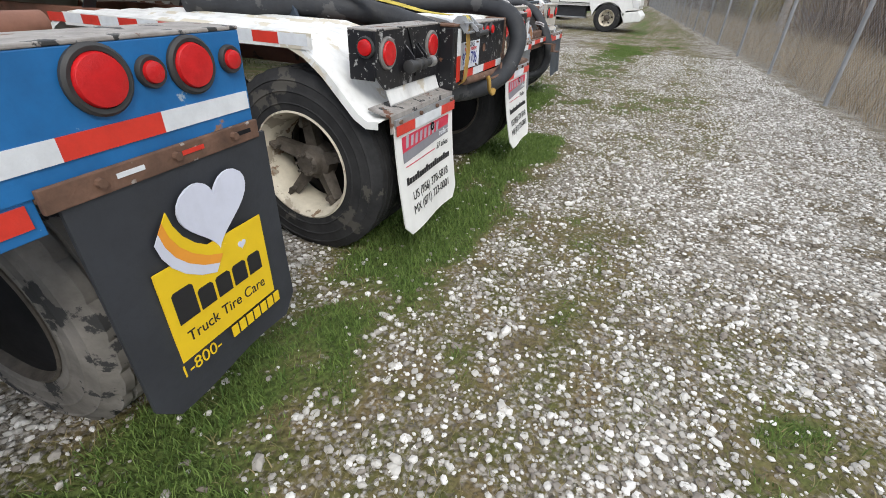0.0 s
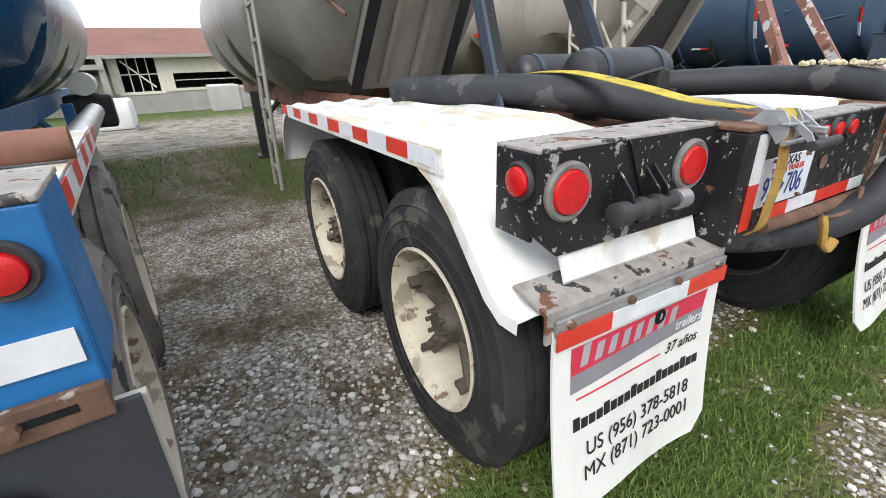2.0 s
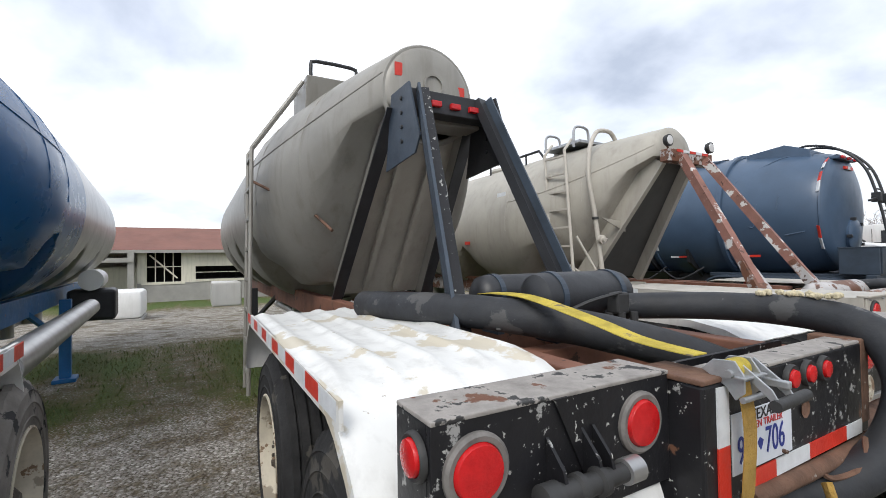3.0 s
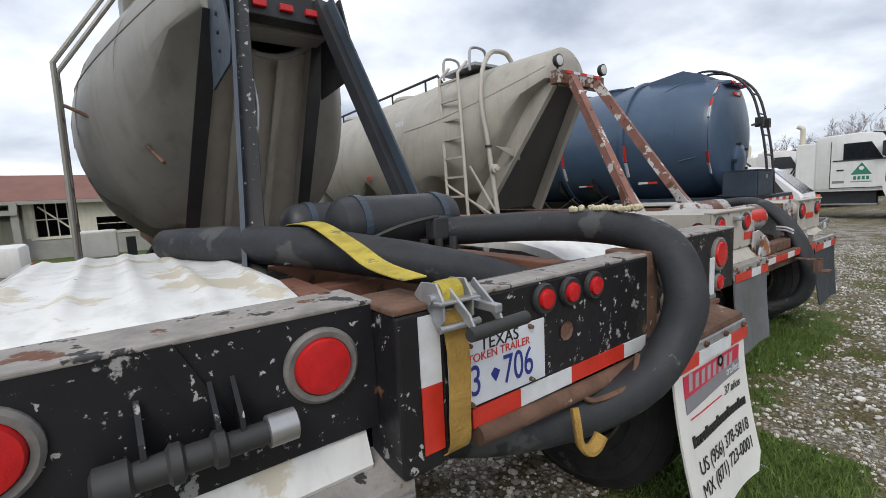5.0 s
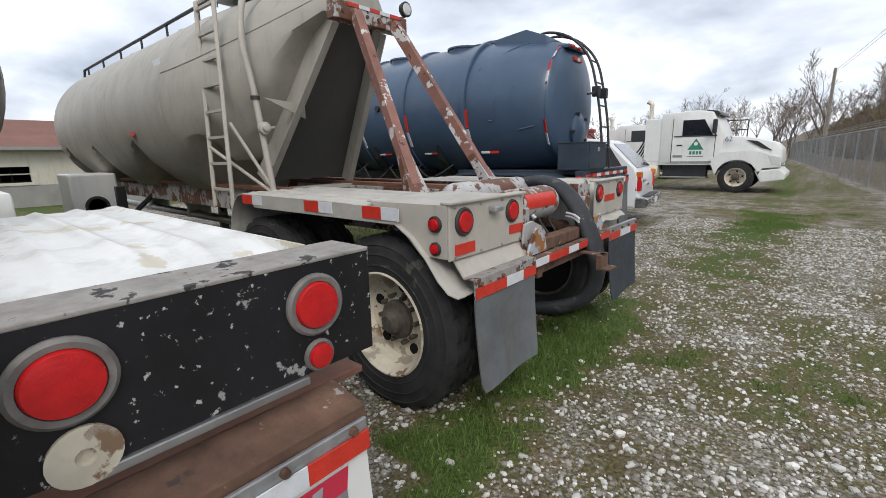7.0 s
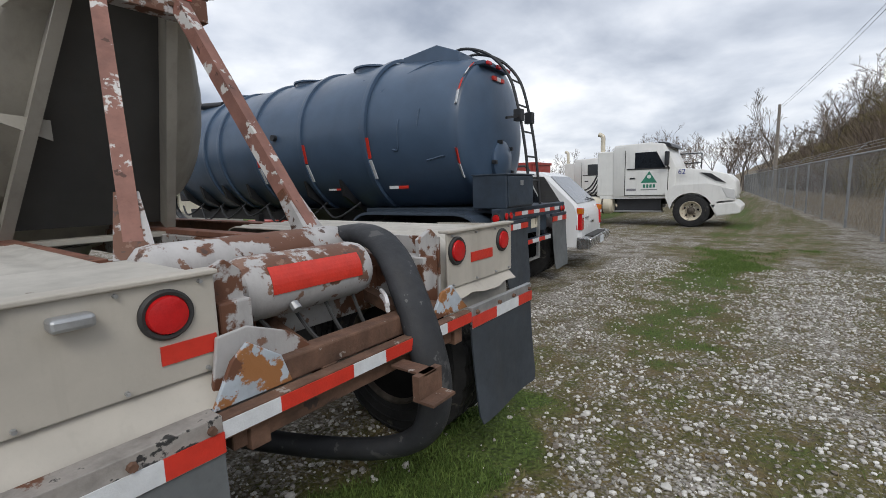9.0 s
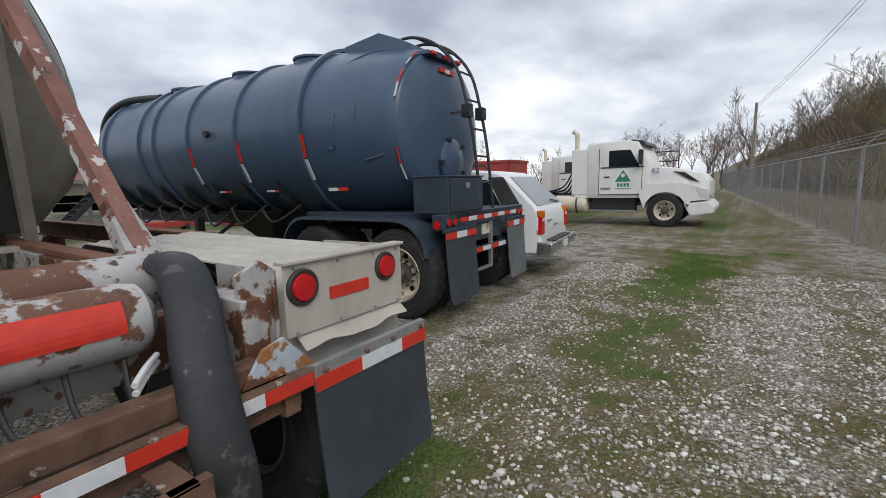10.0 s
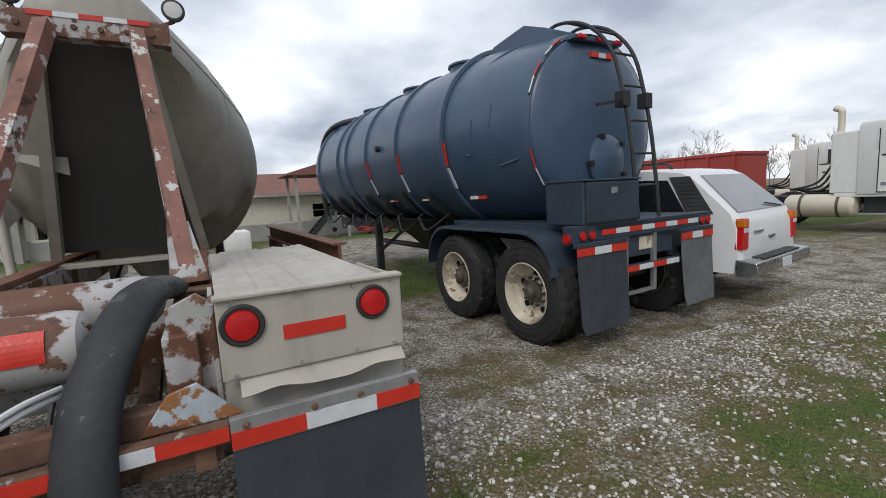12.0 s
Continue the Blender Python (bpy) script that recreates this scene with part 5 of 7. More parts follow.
part("side_label", boxm(-5.5, -5.3, 7.0, 7.01, 2.4, 2.48), M_silver, C)
landing_legs(C, -8.1, YC, M_black_plain)
fb_ = part("front_box", boxm(-9.1, -8.35, 6.6, 7.2, 0.45, 1.25, 0.03), M_white, C)
part("box_emblem", lathem([(0.16, 0), (0.16, 0.006), (0.12, 0.006), (0.12, 0.0)], (-8.35, 6.9, 0.75), "x", 24), M_grommet, fb_)
h3 = hose("suction_hose", [(-1.9, 8.3, 1.17), (-1.65, 8.29, 1.215), (-1.45, 8.25, 1.215), (-1.28, 8.2, 1.14), (-1.13, 8.14, 0.98), (-1.04, 8.12, 0.8), (-1.01, 8.13, 0.6), (-1.07, 8.12, 0.42), (-1.25, 8.06, 0.32), (-1.58, 7.93, 0.28), (-1.85, 7.7, 0.36)], 0.08, "flattened black rubber hose hanging over the rear crossbar", (-1.1, 7.9, 0.3), flat=0.6)
part("hose_tie", lathem([(0.07, -0.006), (0.082, 0.0), (0.07, 0.006)], (0, 0, 0), "z", 20), M_grommet, h3).location = (-0.12, 0.27, 0.78)


# ================= trailer D: slate blue vacuum tanker =================
YD, XD = 12.38, -2.5
D = thing("vacuum_tanker_trailer", XD, YD, 0, "slate-blue ribbed cylindrical tanker trailer with rear ladder and toolbox", "trailer", "parked trailers")
RD, ZD = 1.15, 2.2
st = [(x, z, r, 1) for x, z, r in ((-3.04, 2.18, 0.05), (-3.045, 2.18, 0.3), (-3.065, 2.18, 0.55), (-3.1, 2.18, 0.78), (-3.15, 2.18, 0.92), (-3.18, 2.175, 0.945), (-3.28, 2.175, 0.985), (-3.5, 2.18, 1.03), (-3.8, 2.185, 1.07), (-4.3, 2.195, 1.12), (-4.8, ZD, RD))]
st += [(-6.0, ZD, RD, 1), (-8.0, ZD, RD, 1), (-10.0, ZD, RD, 1)]
for f in (1.0, 0.9, 0.75, 0.5, 0.05):
    st.append((-10.25 - 0.3 * math.sqrt(max(0.0, 1 - f * f)), ZD, RD * f, 1))
part("tank_shell", tank_loft(bmesh.new(), st, YD, 72), M_tank_d, D, smooth=True)
for x in (-4.55, -5.88, -7.1, -8.15, -8.65, -10.0):
    part("stiffening_ring", lathem([(RD - 0.01, -0.045), (RD + 0.035, -0.04), (RD + 0.04, 0.0), (RD + 0.035, 0.04), (RD - 0.01, 0.045)], (x, YD, ZD), "x", 72, caps=False), M_tank_d, D, smooth=True)
part("seam", lathem([(0.94, -0.014), (0.962, 0), (0.955, 0.012)], (-3.18, YD, 2.175), "x", 72, caps=False), M_tank_d, D, smooth=True)
part("dome_box", prismm([(-4.4, 3.16), (-3.42, 3.08), (-3.45, 3.24), (-3.8, 3.38), (-4.38, 3.31)], "y", YD - 0.42, YD + 0.36, 0.01), M_tank_d, D)
for x in (-5.1, -6.55, -8.4):
    mh = part("manhole", lathem([(0.3, 0.0), (0.3, 0.07), (0.33, 0.075), (0.33, 0.1), (0.05, 0.12)], (x, YD - 0.25, 3.2), "z", 28), M_tank_d, D, smooth=True)
    part("lid_bar", beamm((x - 0.33, YD - 0.25, 3.325), (x + 0.33, YD - 0.25, 3.325), 0.04, 0.03), M_black_plain, mh)
part("suction_line", tubem([(-8.9, YD - 0.55, 3.2), (-9.9, YD - 0.7, 3.22), (-10.5, YD - 0.8, 3.0), (-10.75, YD - 0.85, 2.5), (-10.75, YD - 0.85, 1.4), (-10.6, YD - 0.8, 1.0), (-10.0, YD - 0.9, 0.85)], 0.06, n=14), M_black_plain, D, smooth=True)
part("front_pump", boxm(-10.95, -10.6, YD - 0.6, YD + 0.1, 1.3, 1.9, 0.03), M_black_plain, D)
rear = part("rear_manway", lathem([(0.27, -0.06), (0.28, 0.03), (0.24, 0.06), (0.05, 0.085)], (-3.05, YD + 0.02, 1.78), "x", 30), M_tank_d, D, smooth=True)
for k in range(5):
    a = radians(40 + 72 * k)
    part("dog_clamp", boxm(-3.04, -2.97, YD + 0.02 + 0.28 * math.cos(a) - 0.025, YD + 0.02 + 0.28 * math.cos(a) + 0.025, 1.78 + 0.28 * math.sin(a) - 0.025, 1.78 + 0.28 * math.sin(a) + 0.025, 0.006), M_black_plain, rear)
vis = part("lamp_visor", boxm(-3.25, -3.06, YD - 0.42, YD + 0.32, 3.01, 3.06, 0.008), M_tank_d, D)
for k in range(3):
    part("marker_lamp", boxm(-3.06, -3.02, YD - 0.38 + 0.28 * k, YD - 0.27 + 0.28 * k, 3.01, 3.055, 0.01), M_lens, vis)
for deg, h in ((52, 0.28), (28, 0.36), (-27, 0.4)):
    for k in range(2):
        a = radians(deg + (0.25 - 0.5 * k) * math.degrees(h / 0.95))
        part("reflective_tape", boxm(-0.035, 0.035, -0.006, 0.006, -h / 4, h / 4, m=Matrix.Translation((-3.2, YD - 0.962 * math.cos(a), 2.175 + 0.962 * math.sin(a))) @ pose(0, 0, 0, math.degrees(-a), 0, 0) @ pose(0, 0, 0, 0, 0, -35)), M_silver if k else M_red, D)
for k in range(3):
    part("reflective_tape", boxm(-3.09, -3.06, YD - 0.16 + 0.11 * k, YD - 0.05 + 0.11 * k, 2.86, 2.91), M_silver if k == 1 else M_red, D)
for x in (-4.49, -5.82, -7.04):
    for k in range(2):
        a = radians(-10 - 15 * k)
        part("reflective_tape", boxm(-0.03, 0.03, -0.006, 0.006, -0.14, 0.14, m=Matrix.Translation((x, YD - (RD + 0.006) * math.cos(a), ZD + (RD + 0.006) * math.sin(a))) @ pose(0, 0, 0, math.degrees(-a), 0, 0)), M_silver if k else M_red, D)
for x in (-4.35, -5.6, -6.8):
    a = radians(-40)
    for k in range(2):
        part("reflective_tape", boxm(x + 0.17 * k, x + 0.17 * (k + 1), YD - (RD + 0.002) * math.cos(a) - 0.004, YD - (RD + 0.002) * math.cos(a) + 0.004, ZD + (RD + 0.002) * math.sin(a) - 0.02, ZD + (RD + 0.002) * math.sin(a) + 0.02), M_silver if k == 0 else M_red, D)
part("side_nozzle", cylm((-6.5, YD - RD - 0.06, 2.3), (-6.5, YD - RD + 0.02, 2.3), 0.05, n=14), M_black_plain, D, smooth=True)
def rear_radius(x):
    """Radius of the tank shell near its rear end."""
    for (x0, _, r0, _), (x1, _, r1, _) in zip(st[5:], st[6:]):
        if x1 <= x <= x0:
            return r0 + (r1 - r0) * (x0 - x) / (x0 - x1)
    return RD


for pts in ([(-4.1, -12), (-4.02, -12), (-4.0, 0), (-3.98, 8)], [(-3.7, 2), (-3.68, 14)], [(-4.35, 30), (-3.95, 52), (-3.75, 66), (-3.5, 74)], [(-3.62, -22), (-3.36, -20)]):
    part("weld_seam", tubem([(x, YD - (rear_radius(x) + 0.003) * math.cos(radians(a)), 2.185 + (rear_radius(x) + 0.003) * math.sin(radians(a))) for x, a in pts], 0.012, n=6, sub=4), M_tank_d, D, smooth=True)
LAD = ((-2.55, 1.17), (-2.62, 1.9), (-2.72, 2.45), (-2.84, 2.85), (-3.05, 3.12), (-3.3, 3.28), (-3.6, 3.35), (-3.85, 3.28))
L = part("ladder", tubem([(x, YD - 0.12, z) for x, z in LAD], 0.02, n=8), M_black_plain, D, "bent tube ladder over the tank end", smooth=True)
part("stile", tubem([(x, YD + 0.22, z) for x, z in LAD], 0.02, n=8), M_black_plain, L, smooth=True)
for x, z in ((-2.58, 1.5), (-2.615, 1.82), (-2.67, 2.15), (-2.735, 2.5), (-2.84, 2.84), (-3.05, 3.12), (-3.45, 3.33)):
    part("rung", cylm((x, YD - 0.12, z), (x, YD + 0.22, z), 0.013, n=8), M_black_plain, L)
part("rest_bar", beamm((-2.7, YD - 0.52, 2.28), (-2.7, YD - 0.05, 2.36), 0.03, 0.03), M_black_plain, D)
for yy in (YD - 0.15, YD + 0.2):
    part("rest_bracket", boxm(-2.76, -2.65, yy - 0.04, yy + 0.06, 2.28, 2.43, 0.005), M_black_plain, D)
tb = part("toolbox", boxm(-2.95, -2.49, 11.41, 12.19, 1.17, 1.565, 0.012), M_gun, D, "dark slate steel toolbox")
part("toolbox_door", boxm(-2.49, -2.474, 11.44, 12.17, 1.19, 1.55, 0.006), M_gun, tb)
part("toolbox_lid", boxm(-2.96, -2.472, 11.4, 12.2, 1.563, 1.58, 0.005), M_gun, tb)
part("latch", boxm(-2.474, -2.462, 11.76, 11.84, 1.44, 1.5, 0.006), M_zinc, tb)
part("deck", boxm(-4.9, -2.5, YD - 0.8, YD + 1.0, 1.1, 1.16, 0.006), M_gun, D)
rb = part("rear_beam", boxm(-2.62, -2.5, YD - 1.1, YD + 1.1, 1.02, 1.17, 0.006), M_gun, D)
tape(rb, -2.499, YD - 0.72, YD + 0.85, 1.065, 1.115, [("r", 1), ("s", 1), ("r", 1), ("s", 1), ("r", 1), ("s", 1), ("r", 1), ("s", 1)])
for y in (YD - 0.98, YD - 0.86, YD + 0.92, YD + 1.03):
    lamp(rb, -2.499, y, 1.08, 0.04, wide=1.25)
lamp(D, -2.56, YD - 1.1, 1.06, 0.045, axis="y")
part("plate_panel", boxm(-2.56, -2.545, YD - 0.5, YD + 0.45, 0.8, 1.02, 0.004), M_gun, D)
part("number_plate", boxm(-2.545, -2.535, YD - 0.12, YD + 0.12, 0.86, 0.99, 0.002), M_rim, D)
tb2 = part("under_ride_bar", boxm(-2.56, -2.5, YD - 0.4, YD + 0.5, 0.66, 0.73, 0.004), M_gun, D)
tape(tb2, -2.499, YD - 0.4, YD + 0.5, 0.668, 0.722, [("r", 1), ("s", 1), ("r", 1), ("s", 1)])
for y in (YD - 0.35, YD + 0.1):
    part("under_ride_post", boxm(-2.55, -2.51, y - 0.025, y + 0.025, 0.45, 1.02, 0.003), M_zinc, tb2)
part("step_bar", boxm(-2.55, -2.51, YD - 0.37, YD + 0.12, 0.43, 0.46), M_zinc, tb2)
FD = fender_profile(-2.62, -4.95, 1.13, 0.72, 0.62, 0.45)
for s in (-1, 1):
    y0, y1 = (YD - 1.22, YD - 0.55) if s < 0 else (YD + 0.55, YD + 1.22)
    fe = part("fender", shell(bmesh.new(), FD, [y0, y0 + 0.01] + [y0 + 0.02 + (y1 - y0 - 0.02) * i / 8 for i in range(9)], lambda j: -0.03 if j == 0 else 0.0), M_gun, D, "slate fender with scuffed edge", smooth=True)
    fa, fb = (11.3, 11.97) if s < 0 else (12.87, 13.46)
    flap(D, -2.47, fa, fb, 0.2, 1.0, M_flap_grey if s > 0 else M_flap, kick=0.05, round_=0.03)
    part("flap_bracket", boxm(-2.5, -2.462, fa - 0.02, fb + 0.01, 0.98, 1.02, 0.003), M_gun, D)
    tape(D, -2.4615, fa - 0.01, fb, 0.905, 0.975, [("r", 1), ("s", 1), ("r", 1)])
wheels(D, (-3.05, -4.32), YD - 1.19, YD + 1.19, TYRE_LUG, False)
for s in (-1, 1):
    part("frame_rail", boxm(-10.7, -2.62, YD + s * 0.45 - 0.05, YD + s * 0.45 + 0.05, 0.92, 1.12, 0.006), M_black_plain, D)
for x in (-5.2, -6.0, -6.8, -7.6, -8.4, -9.2, -9.9):
    part("tank_saddle", prismm([(YD - 1.02, 1.6), (YD - 0.95, 1.35), (YD - 0.5, 1.06), (YD + 0.5, 1.06), (YD + 0.95, 1.35), (YD + 1.02, 1.6), (YD + 0.6, 1.2), (YD - 0.6, 1.2)], "x", x - 0.03, x + 0.03), M_black_plain, D)
for k in range(7):
    x = -5.0 - 0.75 * k
    part("hanging_line", tubem([(x, YD - 0.8, 1.25), (x - 0.4, YD - 0.95, 1.02 - 0.05 * (k % 3)), (x - 0.8, YD - 0.85, 1.2)], 0.018, n=8), M_black_plain, D, smooth=True)
bm = bmesh.new()
skin(bm, [[Vector((-6.2 + dx, YD - 0.3 + dy, 1.15)) for dx, dy in ((-0.6, -0.6), (0.6, -0.6), (0.6, 0.6), (-0.6, 0.6))], [Vector((-6.2 + dx, YD - 0.3 + dy, 0.62)) for dx, dy in ((-0.15, -0.15), (0.15, -0.15), (0.15, 0.15), (-0.15, 0.15))]])
part("sump", bm, M_black_plain, D)
part("drain_pipe", tubem([(-5.2, YD - 0.3, 0.62), (-8.6, YD - 0.3, 0.62)], 0.05, n=10, sub=1), M_black_plain, D)
landing_legs(D, -7.7, YD, M_black_plain)
D.rotation_euler.z = radians(2.5)

# ---- loose steel beam between the trailers ----
sb = thing("steel_beam", -6.0, 9.75, 0.9, "rusty red-brown steel beam on trestles beside the tanker", "beam")
part("beam_web", boxm(-9.0, -3.9, 9.6, 9.63, 0.9, 1.08), M_primer, sb)
part("beam_flange", boxm(-9.0, -3.9, 9.54, 9.69, 1.08, 1.1), M_primer, sb)
part("beam_flange", boxm(-9.0, -3.9, 9.54, 9.69, 0.88, 0.9), M_primer, sb)
for x in (-8.4, -6.2, -4.4):
    part("trestle", boxm(x - 0.08, x + 0.08, 9.5, 9.72, 0.0, 0.88, 0.01), M_primer, sb)


# ================= parked SUV =================
S = thing("parked_suv", -4.6, 14.75, 0, "white older sport utility vehicle with dark rear windows parked on grass", "car")
SY0, SY1 = 13.88, 15.62
prof = [(-2.38, 0.42), (-2.34, 0.62), (-2.36, 0.98), (-2.43, 1.16), (-2.92, 1.66), (-3.08, 1.74), (-3.5, 1.79), (-5.2, 1.8), (-5.5, 1.74), (-6.1, 1.2), (-7.3, 1.1), (-7.5, 1.0), (-7.55, 0.5), (-7.4, 0.42)]
bm = bmesh.new()
rings = []
for f in (0.0, 0.03, 0.1, 0.9, 0.97, 1.0):
    y = SY0 + (SY1 - SY0) * f
    ed = 1.0 - abs(f - 0.5) * 2
    rings.append([Vector((px - (0.05 if ed < 0.05 else 0.0) * (1 if px > -4 else -1), y + ((0.5 - f) * 0.34 * max(0.0, pz - 1.05) / 0.75), pz - (0.03 if ed < 0.05 and pz > 1.5 else 0.0))) for px, pz in prof])
skin(bm, rings)
part("body", bm, M_carwhite, S, smooth=True)


def on_side(px, pz, out=0.004):
    return Vector((px, SY0 - out + 0.17 * max(0.0, pz - 1.05) / 0.75, pz))


def side_panel(name, pts, material):
    bm = bmesh.new()
    skin(bm, [[on_side(*p, 0.008) for p in pts], [on_side(*p, -0.01) for p in pts]])
    return part(name, bm, material, S)


side_panel("side_window", [(-3.0, 1.18), (-3.28, 1.62), (-4.2, 1.66), (-4.2, 1.16)], M_glass)
side_panel("side_window", [(-4.28, 1.16), (-4.28, 1.66), (-5.2, 1.64), (-5.2, 1.14)], M_glass)
side_panel("side_window", [(-5.28, 1.14), (-5.28, 1.62), (-5.5, 1.55), (-5.95, 1.14)], M_glass)
side_panel("pillar_vent", [(-2.66, 1.16), (-3.0, 1.66), (-3.26, 1.66), (-2.98, 1.16)], M_grommet)
for k in range(8):
    z = 1.2 + 0.052 * k
    side_panel("vent_slat", [(-2.72 - 0.034 * k, z), (-2.97 - 0.03 * k, z), (-2.97 - 0.03 * k, z + 0.015), (-2.72 - 0.034 * k, z + 0.015)], M_black_plain)
bm = bmesh.new()
skin(bm, [[Vector((-2.43, SY0 + 0.12, 1.18)), Vector((-2.43, SY1 - 0.12, 1.18)), Vector((-2.905, SY1 - 0.24, 1.665)), Vector((-2.905, SY0 + 0.24, 1.665))],
          [Vector((-2.47, SY0 + 0.12, 1.15)), Vector((-2.47, SY1 - 0.12, 1.15)), Vector((-2.95, SY1 - 0.24, 1.64)), Vector((-2.95, SY0 + 0.24, 1.64))]])
# Grey base colour puts the sky's reflection into the raked rear glass.
part("rear_window", bm, mat("grey_reflecting_glass", (0.2, 0.21, 0.22), 0.08, var=0.1, bump=0), S)
for s in (0, 1):
    y = SY0 if s == 0 else SY1 - 0.16
    tl = part("tail_lamp", prismm([(y + 0.0, 0.72), (y + 0.16, 0.72), (y + 0.16, 1.1), (y + 0.02, 1.1)], "x", -2.42, -2.33, 0.008), M_lens, S)
    part("indicator", boxm(-2.41, -2.325, y + 0.01, y + 0.15, 1.0, 1.09, 0.006), M_amber, tl)
    part("reverse_lens", boxm(-2.41, -2.325, y + 0.02, y + 0.15, 0.93, 0.985, 0.004), M_clear, tl)
bp = part("rear_bumper", prismm([(-2.4, 0.38), (-2.2, 0.4), (-2.16, 0.5), (-2.18, 0.58), (-2.4, 0.6)], "y", SY0 - 0.02, SY1 + 0.02, 0.015), M_chrome, S, "dull chrome rear bumper")
part("bumper_step", boxm(-2.36, -2.2, SY0 + 0.3, SY1 - 0.3, 0.585, 0.605, 0.005), M_grommet, bp)
part("number_plate", boxm(-2.17, -2.155, 14.62, 14.9, 0.43, 0.55, 0.004), M_plate, bp)
part("emblem", boxm(-2.36, -2.335, 14.25, 14.5, 0.9, 0.925), M_grey_print, S)
part("handle", boxm(-2.36, -2.32, 14.68, 14.85, 0.8, 0.84, 0.01), M_chrome, S)
part("wiper", beamm((-2.42, 15.3, 1.19), (-2.47, 14.9, 1.25), 0.02, 0.015), M_grommet, S)
part("roof_rail", tubem([(-3.3, SY0 + 0.3, 1.78), (-3.4, SY0 + 0.3, 1.87), (-5.1, SY0 + 0.3, 1.86), (-5.2, SY0 + 0.3, 1.8)], 0.02, n=8, sub=1), M_grommet, S)
SUVW = mesh_of(lathe(bmesh.new(), [(0.2, 0.03), (0.22, 0.0), (0.34, 0.0), (0.38, 0.03), (0.38, 0.2), (0.34, 0.23), (0.2, 0.2)], (0, 0, 0), "y", 36), M_rubber, True, "tyre")
SUVR = mesh_of(lathe(bmesh.new(), [(0.21, -0.003), (0.2, 0.03), (0.15, 0.05), (0.06, 0.03), (0.02, 0.03)], (0, 0, 0), "y", 24), M_chrome, True, "rim")
for x in (-3.5, -6.6):
    for y, m in ((SY0 + 0.03, None), (SY1 - 0.03, FLIP)):
        w = link("wheel", SUVW, S, (x, y, 0.37), m)
        link("rim", SUVR, w, (0, 0, 0)).matrix_basis = Matrix.Identity(4)

S.location.x -= 0.17
S.location.y -= 0.27
S.rotation_euler.z = radians(7)
S.scale = (1.0, 1.0, 0.95)


# ================= white day-cab truck =================
def truck(x0, y0, scale=1.0, detail=True, label="white day-cab truck tractor with long sloping hood parked across the lane"):
    """x0: front bumper; y0: near side; the nose looks along +x."""
    T = thing("truck_tractor", x0 - 3, y0 + 1.2, 0, label, "truck", "parked tractors")
    W = 2.35

    def sx(v):
        return x0 - v
    cab = part("cab", prismm([(sx(1.72), 1.0), (sx(1.72), 1.9), (sx(2.06), 2.66), (sx(2.5), 2.73), (sx(3.62), 2.7), (sx(3.66), 2.6), (sx(3.66), 0.95), (sx(2.2), 0.95)], "y", y0 + 0.06, y0 + W - 0.06, 0.05), M_white, T, smooth=True)
    part("sleeper_panel", boxm(sx(4.2), sx(3.62), y0 + 0.1, y0 + W - 0.1, 1.0, 2.52, 0.03), M_white, T)
    part("hood", prismm([(sx(1.8), 1.0), (sx(1.8), 1.88), (sx(1.0), 1.80), (sx(0.3), 1.62), (sx(0.1), 1.4), (sx(0.05), 0.95), (sx(0.6), 0.9)], "y", y0 + 0.12, y0 + W - 0.12, 0.06), M_white, T, smooth=True)
    fpts = [(sx(1.98), 0.92), (sx(2.0), 1.12), (sx(1.72), 1.32), (sx(0.8), 1.36), (sx(0.2), 1.18), (sx(0.08), 0.85), (sx(0.55), 0.8)]
    for k in range(9):
        a = math.pi * (0.04 + 0.92 * k / 8)
        fpts.append((sx(1.25) + 0.6 * math.cos(a), 0.5 + 0.58 * math.sin(a)))
    for y in (y0 - 0.02, y0 + W - 0.42):
        part("wheel_arch", prismm(fpts, "y", y, y + 0.44), M_white, T)
    part("front_bumper", prismm([(sx(0.55), 0.35), (sx(-0.05), 0.45), (sx(-0.08), 0.62), (sx(0.1), 0.8), (sx(0.75), 0.72)], "y", y0 - 0.02, y0 + W + 0.02, 0.03), M_white, T)
    part("hood_vent", prismm([(sx(1.05), 1.7), (sx(0.75), 1.66), (sx(0.35), 1.36), (sx(0.6), 1.42)], "y", y0 + 0.09, y0 + 0.125), M_black_plain, T)
    part("headlamp", prismm([(sx(0.45), 1.22), (sx(0.12), 1.15), (sx(0.08), 0.88), (sx(0.3), 0.92)], "y", y0 - 0.03, y0 + 0.1, 0.01), M_clear, T)
    part("door", boxm(sx(3.25), sx(1.95), y0 + 0.045, y0 + 0.07, 1.02, 1.86, 0.006), M_white, T)
    for va, vb, za, zb in ((3.27, 3.255, 1.0, 2.5), (1.945, 1.93, 1.0, 1.86), (3.27, 1.93, 1.0, 1.015)):
        part("door_gap", boxm(sx(va), sx(vb), y0 + 0.05, y0 + 0.062, za, zb), M_shade_detail, T)
    part("door_handle", boxm(sx(3.1), sx(2.92), y0 + 0.03, y0 + 0.05, 1.55, 1.6, 0.008), M_black_plain, T)
    part("side_window", prismm([(sx(2.95), 1.9), (sx(2.95), 2.42), (sx(2.3), 2.42), (sx(2.02), 1.9)], "y", y0 + 0.04, y0 + 0.075), M_glass, T)
    part("window_frame", prismm([(sx(3.2), 1.86), (sx(3.2), 1.9), (sx(1.9), 1.9), (sx(1.9), 1.86)], "y", y0 + 0.03, y0 + 0.06), M_grommet, T)
